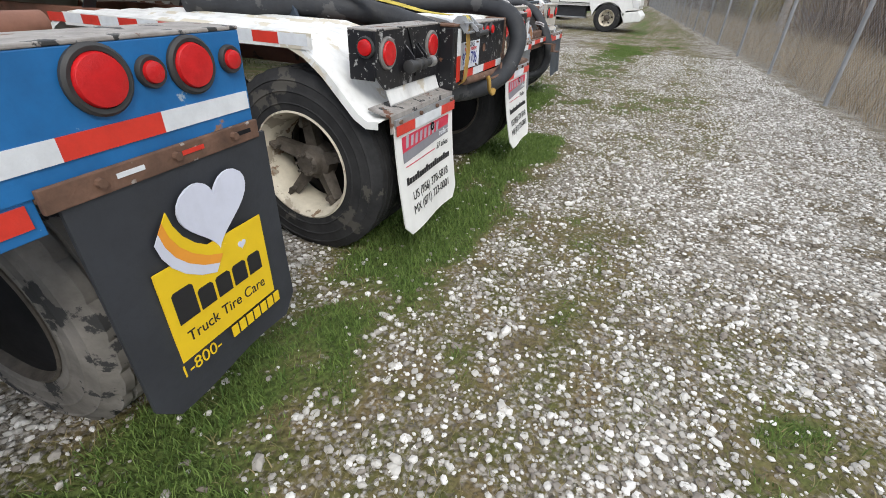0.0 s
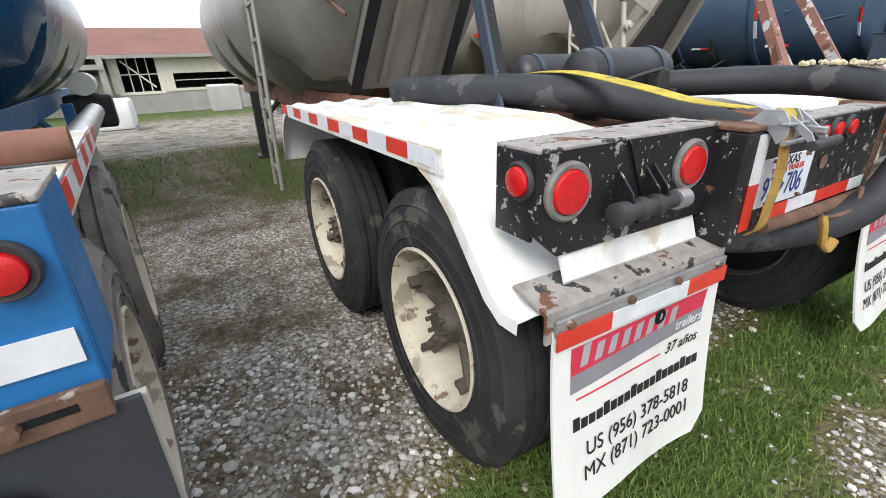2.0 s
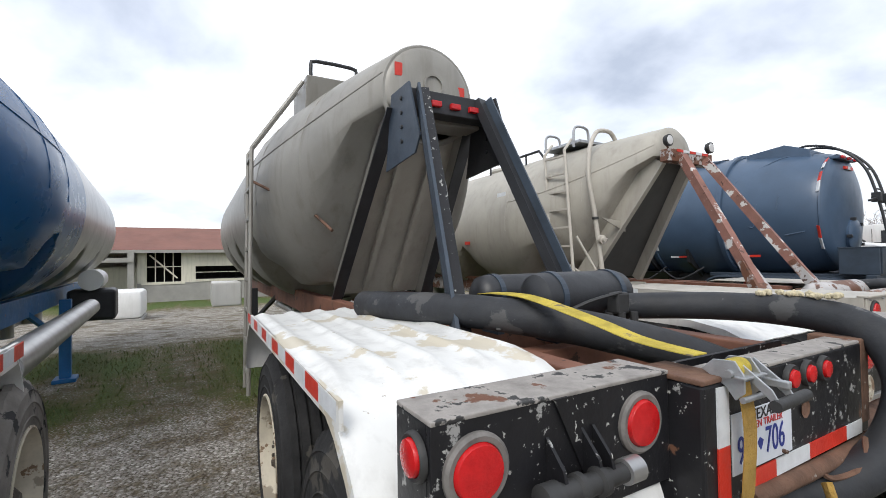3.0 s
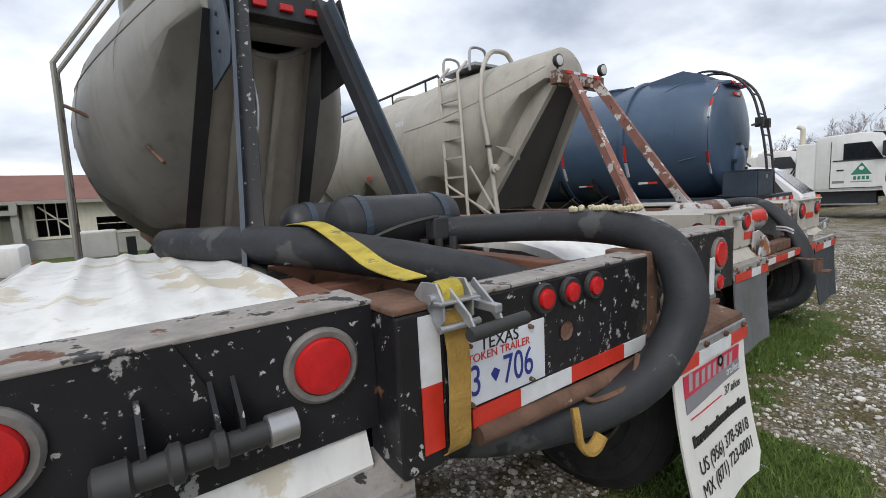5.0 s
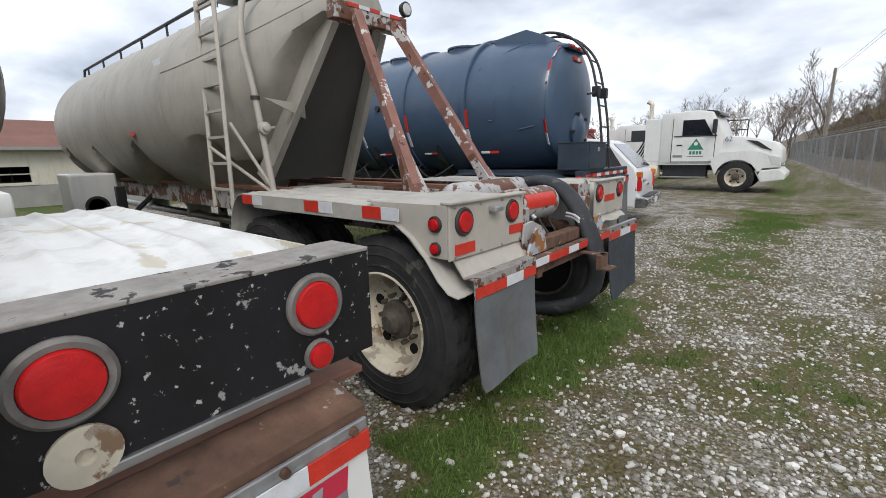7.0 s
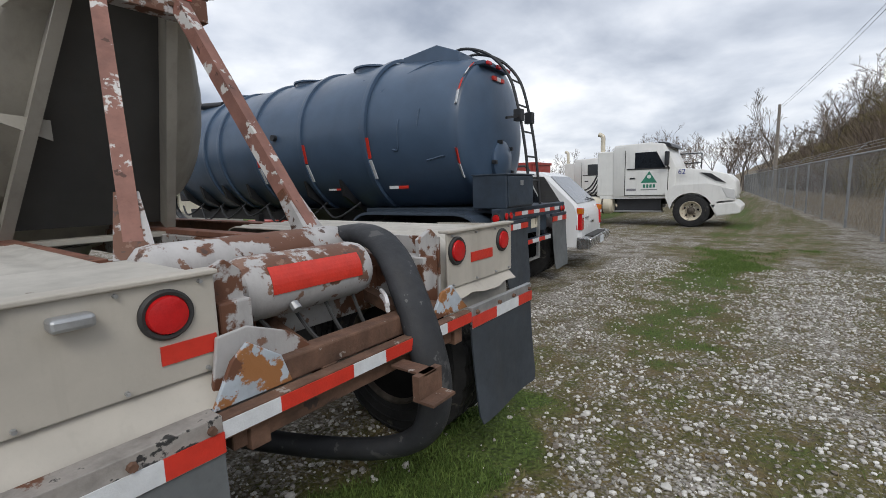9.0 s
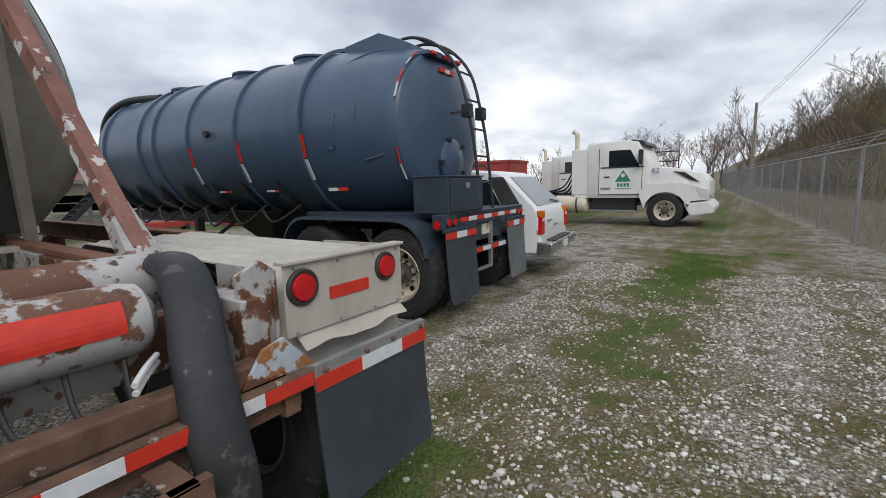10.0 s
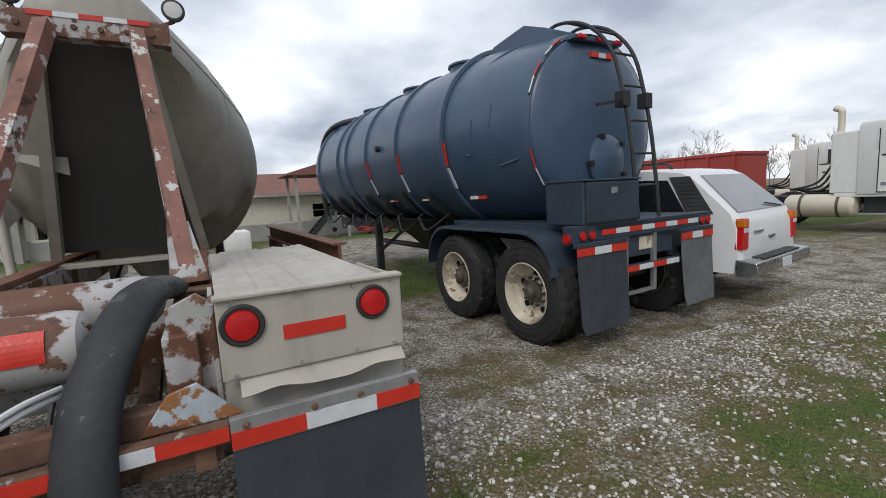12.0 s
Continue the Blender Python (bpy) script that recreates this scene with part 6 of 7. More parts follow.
    part("windscreen", prismm([(sx(1.76), 1.92), (sx(2.04), 2.58), (sx(2.07), 2.58), (sx(1.79), 1.92)], "y", y0 + 0.2, y0 + W - 0.2), M_glass, T)
    part("sun_visor", prismm([(sx(1.85), 2.55), (sx(1.95), 2.68), (sx(2.3), 2.74), (sx(2.2), 2.6)], "y", y0 + 0.1, y0 + W - 0.1, 0.01), M_black_plain, T)
    for y in (y0 - 0.2,):
        mr = part("mirror", boxm(sx(2.02), sx(1.9), y, y + 0.2, 1.95, 2.4, 0.03), M_black_plain, T)
        part("mirror_arm", tubem([(sx(1.95), y + 0.1, 1.95), (sx(1.9), y0 + 0.1, 1.85)], 0.02, n=8, sub=1), M_black_plain, mr)
    ft = part("fuel_tank", lathem([(0.05, -5.2), (0.24, -5.18), (0.3, -5.1), (0.3, -3.75), (0.24, -3.68), (0.05, -3.66)], (x0, y0 + 0.3, 0.68), "x", 28), M_cream_tank, T, smooth=True)
    for v in (4.0, 4.8):
        part("tank_strap", lathem([(0.302, -0.03), (0.31, -0.03), (0.31, 0.03), (0.302, 0.03)], (sx(v), y0 + 0.3, 0.68), "x", 28), M_hub, ft)
    part("step", boxm(sx(3.6), sx(2.1), y0 + 0.1, y0 + 0.5, 0.45, 0.5, 0.01), M_alu, T)
    part("step_box", boxm(sx(3.55), sx(2.15), y0 + 0.25, y0 + 0.6, 0.5, 0.95, 0.01), M_black_plain, T)
    part("exhaust_pipe", tubem([(sx(4.1), y0 + 0.35, 2.4), (sx(4.1), y0 + 0.35, 2.95), (sx(4.12), y0 + 0.35, 3.08), (sx(4.25), y0 + 0.35, 3.16)], 0.075, n=14), M_cream_tank, T, smooth=True)
    for y in (y0 + 0.75, y0 + 1.6):
        part("chassis_rail", boxm(sx(7.7), sx(0.6), y - 0.05, y + 0.05, 0.7, 0.92, 0.008), M_black_plain, T)
    part("cab_sill", boxm(sx(4.1), sx(2.0), y0 + 0.1, y0 + W - 0.1, 0.9, 1.0, 0.01), M_white, T)
    for v in (5.9, 7.2):
        wheel(T, sx(v), y0 + 0.02, -1, TYRE_LUG, False)
        wheel(T, sx(v), y0 + W - 0.02, 1, TYRE_LUG, False)
    part("fifth_wheel", boxm(sx(6.9), sx(6.1), y0 + 0.7, y0 + 1.6, 0.95, 1.12, 0.03), M_black_plain, T)
    for k in range(4):
        part("air_hose", tubem([(sx(4.3), y0 + 0.8 + 0.2 * k, 2.0), (sx(4.7), y0 + 0.8 + 0.2 * k, 1.3 - 0.1 * k), (sx(5.4), y0 + 0.9 + 0.1 * k, 1.1)], 0.03, n=8), M_grommet, T, smooth=True)
    FRONT = wheel(T, sx(1.25), y0 + 0.0, -1, TYRE_RIB, False)
    wheel(T, sx(1.25), y0 + W, 1, TYRE_RIB, False)
    if detail:
        em = part("door_emblem", prismm([(sx(2.75), 1.42), (sx(2.25), 1.42), (sx(2.5), 1.8)], "y", y0 + 0.041, y0 + 0.045), M_green, T)
        part("emblem_centre", lathem([(0.06, 0), (0.06, -0.003), (0.01, -0.004)], (sx(2.5), y0 + 0.041, 1.62), "y", 16), M_white, em)
        for k in range(4):
            part("emblem_bar", boxm(sx(2.68) + 0.1 * k, sx(2.61) + 0.1 * k, y0 + 0.04, y0 + 0.045, 1.26, 1.37), M_green, em)
        part("emblem_line", boxm(sx(2.75), sx(2.25), y0 + 0.04, y0 + 0.045, 1.18, 1.21), M_grey_print, em)
        text_mesh("62", 0.22, (sx(1.55), y0 + 0.06, 1.74), T, M_inkblue, face="y")
        part("door_label", boxm(sx(3.2), sx(2.9), y0 + 0.042, y0 + 0.046, 1.16, 1.24), M_grey_print, T)
    return T


truck(-0.72, 22.6)
truck(-4.6, 29.5, detail=False, label="white truck tractor standing behind the other tractor")

# ---- red open-top container and far clutter ----
rc = thing("red_container", -14.3, 27.4, 0, "red steel roll-off container standing behind the vehicles", "container")
part("container_side", boxm(-19.5, -9.05, 26.4, 26.48, 0.3, 2.42, 0.01), M_red_box, rc)
part("container_side", boxm(-19.5, -9.05, 28.27, 28.35, 0.3, 2.42, 0.01), M_red_box, rc)
part("container_end", boxm(-9.13, -9.05, 26.48, 28.27, 0.3, 2.42, 0.01), M_red_box, rc)
part("container_end", boxm(-19.5, -19.42, 26.48, 28.27, 0.3, 2.42, 0.01), M_red_box, rc)
part("container_floor", boxm(-19.5, -9.05, 26.4, 28.35, 0.0, 0.3), M_red_box, rc)
part("top_rail", boxm(-19.55, -9.0, 26.35, 26.52, 2.42, 2.54, 0.01), M_red_box, rc)
part("top_rail", boxm(-9.17, -9.0, 26.52, 28.4, 2.42, 2.54, 0.01), M_red_box, rc)
for k in range(11):
    part("side_rib", boxm(-19.3 + 1.0 * k, -19.18 + 1.0 * k, 26.33, 26.4, 0.3, 2.42), M_red_box, rc)
ra = thing("red_flatbed", -4.6, 35.0, 0, "red steel deck and black railing behind the tractors", "trailer")
part("deck_panel", boxm(-9.0, -4.4, 34.0, 36.0, 1.2, 2.0, 0.02), M_red_box, ra)
for k in range(6):
    part("railing_post", cylm((-9.0 + 1.2 * k, 34.0, 2.0), (-9.0 + 1.2 * k, 34.0, 2.9), 0.03, n=8), M_black_plain, ra)
for z in (2.4, 2.9):
    part("railing_bar", cylm((-9.0, 34.0, z), (-3.0, 34.0, z), 0.03, n=8), M_black_plain, ra)
for x in (-8.5, -5.0):
    part("deck_leg", boxm(x - 0.1, x + 0.1, 34.5, 35.5, 0.0, 1.2), M_black_plain, ra)

# ================= chain-link fence =================
def fx(y):
    return 3.05 - 0.085 * (y - 8.5)


F = thing("chain_link_fence", fx(20), 20, 0, "galvanised chain-link fence with barbed wire arms along the gravel lane", "fence")
FH = 2.02
ys = [-2.9 + 3.3 * k for k in range(26)]
for y in ys:
    p = part("post", cylm((fx(y), y, 0), (fx(y), y, FH + 0.03), 0.033, n=10), M_galv, F, smooth=True)
    part("barb_arm", beamm((fx(y), y, FH + 0.02), (fx(y) + 0.34, y, FH + 0.36), 0.035, 0.02), M_galv, p)
for a, b in zip(ys, ys[1:]):
    part("top_rail", cylm((fx(a), a, FH), (fx(b), b, FH), 0.022, n=8), M_galv, F, smooth=True)
for k in range(3):
    bm = bmesh.new()
    pts = []
    for a in ys:
        pts += [(fx(a) + 0.12 + 0.1 * k, a, FH + 0.13 + 0.1 * k)]
    tube(bm, pts, 0.006, n=4, sub=1)
    part("barbed_wire", bm, M_galv, F)
ya, yb = ys[0], ys[-1]
step = 0.075
verts, faces = [], []
wr = 0.0014
nw = int((yb - ya) / step)
for i in range(nw):
    for s in (-1, 1):
        y = ya + i * step
        y2 = y + s * FH * 0.95
        if y2 < ya or y2 > yb:
            continue
        k = len(verts)
        for yy, zz in ((y, 0.03), (y2, FH - 0.02)):
            xx = fx(yy) + 0.002 * s
            verts += [(xx, yy - wr, zz), (xx - wr, yy + wr, zz), (xx + wr, yy + wr, zz)]
        faces += [(k, k + 1, k + 4, k + 3), (k + 1, k + 2, k + 5, k + 4), (k + 2, k, k + 3, k + 5)]
me = bpy.data.meshes.new("wire_mesh")
me.from_pydata([(x - fx(20), y - 20, z) for x, y, z in verts], [], faces)
me.materials.append(M_galv)
wm = new("wire_mesh", me)
wm.parent = F
tagged(wm, "woven diamond wire mesh", kind="stuff")

# ================= utility poles =================
for x, y, h in ((4.6, 26.0, 9.5), (0.2, 52.0, 7.3)):
    up = thing("utility_pole", x, y, 0, "weathered wooden utility pole behind the fence", "pole", "utility poles")
    part("pole", cylm((x, y, -0.2), (x, y, h), 0.15, 0.1, n=14), M_pole, up, smooth=True)
    if y < 30:
        part("crossarm", boxm(x - 0.9, x + 0.9, y - 0.05, y + 0.05, h - 0.7, h - 0.58), M_pole, up)
    if y < 30:
        for k in range(3):
            part("cable_loop", lathem([(0.26, -0.012), (0.275, 0), (0.26, 0.012), (0.25, 0)], (x - 0.12, y - 0.14, 5.2 + 0.06 * k), "y", 28, caps=False), M_black_plain, up)
        part("junction_box", boxm(x - 0.16, x + 0.1, y - 0.3, y - 0.14, 6.3, 6.9, 0.02), M_zinc, up)
bm = bmesh.new()
for k in range(2):
    tube(bm, [(4.6, 26, 9.0 + 0.25 * k), (2.7, 39, 8.0 + 0.25 * k), (0.2, 52, 6.9 + 0.2 * k), (-4, 90, 7.5 + 0.2 * k)], 0.012, n=4, sub=5)
solo("overhead_cable", bm, M_black_plain, "thin dark overhead cables between poles", "cable")


# ================= building beyond the yard =================
BX = -31.0
BZ = -1.0
G = thing("warehouse_building", BX, 5, BZ, "long single-storey cream building with red-brown roof and broken window", "building")
wins = [(0.4, 2.2, 1.3, 3.05), (2.95, 9.1, 1.4, 2.2), (15.2, 19.8, 1.5, 2.4)]


wall_y = 0.0
for a, b, c, d in wins + [(24, 24, 0, 0)]:
    part("wall", boxm(BX - 0.3, BX, wall_y, a, BZ + 1.25, BZ + 3.2), M_wall, G)
    if b > a:
        part("wall", boxm(BX - 0.3, BX, a, b, BZ + 1.25, BZ + c), M_wall, G)
        part("wall", boxm(BX - 0.3, BX, a, b, BZ + d, BZ + 3.2), M_wall, G)
    wall_y = b
part("wall_base", boxm(BX - 0.32, BX + 0.06, 0.0, 24, BZ - 0.3, BZ + 1.25), M_base, G)
part("back_wall", boxm(BX - 10.3, BX - 10, -18, 24, BZ - 0.3, BZ + 3.2), M_wall, G)
part("end_wall", boxm(BX - 10, BX - 0.3, 23.7, 24, BZ - 0.3, BZ + 3.2), M_wall, G)
# Unseen near-black sheet behind the windows; its colour gives the room's shade.
part("interior_wall", boxm(BX - 3.3, BX - 3.2, 0.0, 23.7, BZ, BZ + 3.2), M_shade_detail, G)
part("roof", prismm([(BX + 0.5, BZ + 3.1), (BX + 0.5, BZ + 3.22), (BX - 5.1, BZ + 4.85), (BX - 10.8, BZ + 3.22), (BX - 10.8, BZ + 3.1), (BX - 5.1, BZ + 4.65)], "y", -18, 24.5), M_roof, G)
part("eave_board", boxm(BX + 0.5, BX + 0.55, -18, 24.5, BZ + 3.02, BZ + 3.2), M_base, G)
for a, b, c, d in wins:
    w = part("window", boxm(BX - 0.18, BX - 0.15, a, b, BZ + c, BZ + c + 0.06), M_shade_detail, G)
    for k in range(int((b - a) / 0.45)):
        part("mullion", boxm(BX - 0.2, BX - 0.14, a + 0.45 * k, a + 0.45 * k + 0.05, BZ + c, BZ + d), M_shade_detail if b > 2.5 else M_wall, w)
    part("transom", boxm(BX - 0.2, BX - 0.14, a, b, BZ + (c + d) / 2, BZ + (c + d) / 2 + 0.05), M_wall, w)
    part("sill", boxm(BX - 0.05, BX + 0.1, a - 0.2, b + 0.2, BZ + c - 0.14, BZ + c), M_wall, w)
part("broken_strut", beamm((BX - 0.1, 0.6, BZ + 2.9), (BX - 0.1, 2.0, BZ + 1.5), 0.1, 0.08), M_wall, G)
for y, h in ((-0.25, 3.15), (-5.0, 3.15), (-10.0, 3.15)):
    part("canopy_post", boxm(BX + 0.3, BX + 0.6, y - 0.15, y + 0.15, BZ, BZ + h), M_base, G)
part("canopy_beam", boxm(BX + 0.2, BX + 0.7, -18, -0.1, BZ + 2.5, BZ + 2.75), M_base, G)
part("canopy_door", boxm(BX - 2.0, BX - 1.9, -18, 0.0, BZ, BZ + 2.2), M_wall, G)
# covered outside stair
G2 = thing("stair_canopy", -27.5, 14.5, BZ, "small roofed outdoor steel stair beside the cream building", "canopy")
for x, y in ((-26.0, 13.3), (-26.0, 16.2), (-28.8, 13.3), (-28.8, 16.2)):
    part("post", boxm(x - 0.08, x + 0.08, y - 0.08, y + 0.08, BZ, BZ + 4.1), M_base, G2)
part("canopy_roof", prismm([(12.8, BZ + 4.1), (16.7, BZ + 4.1), (16.7, BZ + 4.2), (14.7, BZ + 4.75), (12.8, BZ + 4.2)], "x", -29.2, -25.6), M_roof, G2)
for k in range(10):
    part("stair_tread", boxm(-26.8, -25.9, 13.6 + 0.22 * k, 13.86 + 0.22 * k, BZ + 0.25 * (k + 1) - 0.05, BZ + 0.25 * (k + 1)), M_black_plain, G2)
for x in (-26.85, -25.85):
    part("stringer", beamm((x, 13.5, BZ + 0.1), (x, 15.9, BZ + 2.6), 0.06, 0.25), M_black_plain, G2)
part("block", boxm(-29, -26.5, 12.2, 13.1, BZ, BZ + 1.4, 0.02), M_base, G2)
for k, (x, y) in enumerate(((-27.5, 19.0), (-25.0, 23.0))):
    c = thing("red_implement", x, y, BZ, "red steel farm implement parked by the building", "machine")
    part("frame", boxm(x - 0.8, x + 0.8, y - 1.6, y + 1.6, BZ + 0.45, BZ + 0.8, 0.03), M_red_box, c)
    for yy in (y - 1.1, y + 1.1):
        part("wheel", cylm((x + 0.6, yy - 0.1, BZ + 0.35), (x + 0.6, yy + 0.1, BZ + 0.35), 0.35, n=20), M_rubber, c, smooth=True)
for x, y, wd in ((-17.5, 1.0, 0.9), (-19.5, 6.5, 0.8), (-20.0, 9.6, 0.7)):
    gz = -0.04 * (-x - 9)
    c = thing("white_tote", x, y, gz, "white plastic tank standing beside the yard road", "container")
    part("tote_body", boxm(x - wd, x + wd, y - 0.5, y + 0.5, gz + 0.1, gz + 0.95, 0.12), M_white, c, smooth=True)
    part("tote_base", boxm(x - wd, x + wd, y - 0.5, y + 0.5, gz, gz + 0.1, 0.01), M_base, c)


# ================= ground =================
def sm(a, b, v):
    t = min(1.0, max(0.0, (v - a) / (b - a)))
    return t * t * (3 - 2 * t)


def rise(x, y):
    """Height of the ground."""
    z = -0.04 * max(0.0, -x - 9) if x > -40 else -1.24
    if z > -1.3 and x < -30:
        z = max(z, -1.0)
    d = x - fx(y)
    if d > 4:
        hill = 11.5 * sm(3.5, 22, d) * sm(12, 50, y) + 6 * sm(20, 70, d) * sm(12, 50, y)
        z += hill
    near = -6 < x < 5 and -3 < y < 30
    if near:
        z += 0.012 * noise.noise(Vector((x * 1.3, y * 1.3, 0))) + 0.006 * noise.noise(Vector((x * 5, y * 5, 3)))
    return z


def green(x, y):
    """How much grass grows at a place, 0 to 1."""
    n1 = noise.noise(Vector((x * 0.9, y * 0.9, 5.0))) * 0.5 + noise.noise(Vector((x * 3.1, y * 3.1, 1.0))) * 0.35 + noise.noise(Vector((x * 9, y * 9, 2.0))) * 0.25
    g = 0.0
    rear = -0.45 if y < 6.4 else (-0.95 if y < 9.6 else -2.3)
    g = max(g, 0.95 * sm(0.75, 0.1, abs(x - rear + 0.25)) * sm(0.4, 1.4, y) * sm(16.5, 14.5, y) * (0.3 if y > 9.5 else 1.0) * (0.85 + 0.15 * sm(2.5, 3.3, y)))
    g = max(g, 0.8 * sm(1.25, 0.4, math.hypot(x + 0.25, (y - 15.9) * 0.8)))
    lane = 0.62 * sm(1.2, 0.2, abs(x + 0.75)) * sm(6.0, 9.0, y)
    lane = max(lane, 0.42 * sm(0.8, 0.2, abs(x - 0.35)) * sm(6, 9, y))
    lane = max(lane, 0.6 * sm(0.7, 0.1, abs(x - 1.3)) * sm(4.8, 3.0, y))
    lane = max(lane, 0.45 * sm(1.2, 0.2, abs(x + 0.1)) * sm(8, 4, y))
    lane = max(lane, 0.47 * sm(4.5, 7.5, y) * sm(2.0, 1.0, x) * sm(-2.6, -1.4, x))
    g = max(g, lane)
    if x < -4.2:
        g = max(g, 0.75 * sm(-4.2, -6.0, x) * sm(-10.5, -9.0, x))
        g = max(g, 0.85 * sm(-21.0, -23.0, x))
    if y > 17:
        g = max(g, 0.45 * sm(17, 22, y))
    if x > fx(y) - 0.25:
        return 0.15
    return max(0.0, min(1.0, g + 0.75 * n1 * (0.4 + 1.25 * g)))


def grid_line(a, b, fine_a, fine_b, fine, growth=1.32):
    out = list(np.arange(fine_a, fine_b + 1e-6, fine))
    v, s = fine_a, fine
    while v > a:
        s *= growth
        v -= s
        out.insert(0, max(v, a))
    v, s = out[-1], fine
    while v < b:
        s *= growth
        v += s
        out.append(min(v, b))
    return out


gx, gy = grid_line(-700, 700, -4.5, 3.6, 0.075), grid_line(-700, 700, 0.0, 19.0, 0.085)
gv = [(x, y, rise(x, y)) for y in gy for x in gx]
nx = len(gx)
gf = [(j * nx + i, j * nx + i + 1, (j + 1) * nx + i + 1, (j + 1) * nx + i) for j in range(len(gy) - 1) for i in range(nx - 1)]
gm = bpy.data.meshes.new("ground")
gm.from_pydata(gv, [], gf)
att = gm.attributes.new("grass", "FLOAT", "POINT")
att.data.foreach_set("value", [green(x, y) for x, y, _ in gv])
beyond = gm.attributes.new("field", "FLOAT", "POINT")
beyond.data.foreach_set("value", [sm(-0.1, 0.5, x - fx(y)) if y < 90 else 1.0 for x, y, _ in gv])
pale = gm.attributes.new("pale", "FLOAT", "POINT")


def paleness(x, y):
    v = 0.5 + 0.5 * sm(-0.6, 0.8, x) * sm(11, 6, y) + 0.25 * noise.noise(Vector((x * 0.7, y * 0.7, 9)))
    if x < -1.2:
        v = 0.62
    if x < -10:
        v = 0.6
    return v


pale.data.foreach_set("value", [paleness(x, y) for x, y, _ in gv])
gm.shade_smooth()
M_ground = bpy.data.materials.new("gravel_and_grass")
M_ground.use_nodes = True
n, l = M_ground.node_tree.nodes, M_ground.node_tree.links
b = n["Principled BSDF"]
b.inputs["Roughness"].default_value = 0.9
b.inputs["Specular IOR Level"].default_value = 0.25
tc = n.new("ShaderNodeTexCoord")


def gnode(kind, **vals):
    o = n.new(kind)
    for k, v in vals.items():
        o.inputs[k.replace("_", " ")].default_value = v
    return o


def gmix(fac, a, c):
    o = n.new("ShaderNodeMix")
    o.data_type = "RGBA"
    if isinstance(fac, float):
        o.inputs["Factor"].default_value = fac
    else:
        l.new(fac, o.inputs["Factor"])
    for s, v in (("A", a), ("B", c)):
        if isinstance(v, tuple):
            o.inputs[s].default_value = (*v, 1)
        else:
            l.new(v, o.inputs[s])
    return o.outputs["Result"]


def gramp(fac, p0, p1, c0, c1):
    o = n.new("ShaderNodeValToRGB")
    o.color_ramp.elements[0].position, o.color_ramp.elements[1].position = p0, p1
    o.color_ramp.elements[0].color, o.color_ramp.elements[1].color = (*c0, 1), (*c1, 1)
    l.new(fac, o.inputs["Fac"])
    return o.outputs["Color"]


def gtex(kind, scale, out, **vals):
    o = gnode(kind, Scale=scale, **vals)
    l.new(tc.outputs["Object"], o.inputs["Vector"])
    return o.outputs[out]


v1 = gnode("ShaderNodeTexVoronoi", Scale=34.0)
l.new(tc.outputs["Object"], v1.inputs["Vector"])
v2 = gnode("ShaderNodeTexVoronoi", Scale=75.0)
l.new(tc.outputs["Object"], v2.inputs["Vector"])
sep1 = n.new("ShaderNodeSeparateColor")
l.new(v1.outputs["Color"], sep1.inputs["Color"])
sep2 = n.new("ShaderNodeSeparateColor")
l.new(v2.outputs["Color"], sep2.inputs["Color"])
a_grass, a_field, a_pale = (n.new("ShaderNodeAttribute") for _ in range(3))
a_grass.attribute_name, a_field.attribute_name, a_pale.attribute_name = "grass", "field", "pale"
stone_pale = gramp(sep1.outputs["Red"], 0.0, 1.0, (0.21, 0.175, 0.135), (0.69, 0.66, 0.61))
stone_grey = gramp(sep1.outputs["Green"], 0.0, 1.0, (0.2, 0.187, 0.172), (0.6, 0.58, 0.55))
stone = gmix(a_pale.outputs["Fac"], stone_grey, stone_pale)
grit = gramp(sep2.outputs["Red"], 0.0, 1.0, (0.08, 0.065, 0.045), (0.36, 0.34, 0.3))
stone = gmix(gramp(v1.outputs["Distance"], 0.36, 0.52, (0, 0, 0), (1, 1, 1)), stone, grit)
dirt = gramp(gtex("ShaderNodeTexNoise", 22.0, "Fac", Detail=6.0), 0.35, 0.7, (0.045, 0.034, 0.018), (0.17, 0.13, 0.07))
dirtmask = gramp(gtex("ShaderNodeTexNoise", 2.6, "Fac", Detail=8.0, Roughness=0.7), 0.46, 0.6, (0, 0, 0), (0.88, 0.88, 0.88))
col = gmix(dirtmask, stone, dirt)
turf = gmix(gramp(gtex("ShaderNodeTexNoise", 5.0, "Fac", Detail=6.0), 0.4, 0.65, (0, 0, 0), (1, 1, 1)), (0.09, 0.09, 0.028), (0.15, 0.11, 0.055))
fine_n = gtex("ShaderNodeTexNoise", 45.0, "Fac", Detail=4.0)
lush = gmix(gramp(fine_n, 0.42, 0.66, (0, 0, 0), (1, 1, 1)), (0.055, 0.08, 0.02), (0.105, 0.15, 0.036))
turf = gmix(gramp(a_grass.outputs["Fac"], 0.55, 0.85, (0, 0, 0), (1, 1, 1)), turf, lush)
mth = n.new("ShaderNodeMath")
mth.operation = "ADD"
l.new(a_grass.outputs["Fac"], mth.inputs[0])
sub_ = n.new("ShaderNodeMath")
sub_.operation = "MULTIPLY_ADD"
l.new(fine_n, sub_.inputs[0])
sub_.inputs[1].default_value, sub_.inputs[2].default_value = 1.9, -0.95
l.new(sub_.outputs["Value"], mth.inputs[1])
col = gmix(gramp(mth.outputs["Value"], 0.26, 0.6, (0, 0, 0), (1, 1, 1)), col, turf)
straw = gramp(gtex("ShaderNodeTexNoise", 7.0, "Fac", Detail=7.0), 0.35, 0.7, (0.12, 0.1, 0.07), (0.27, 0.22, 0.155))
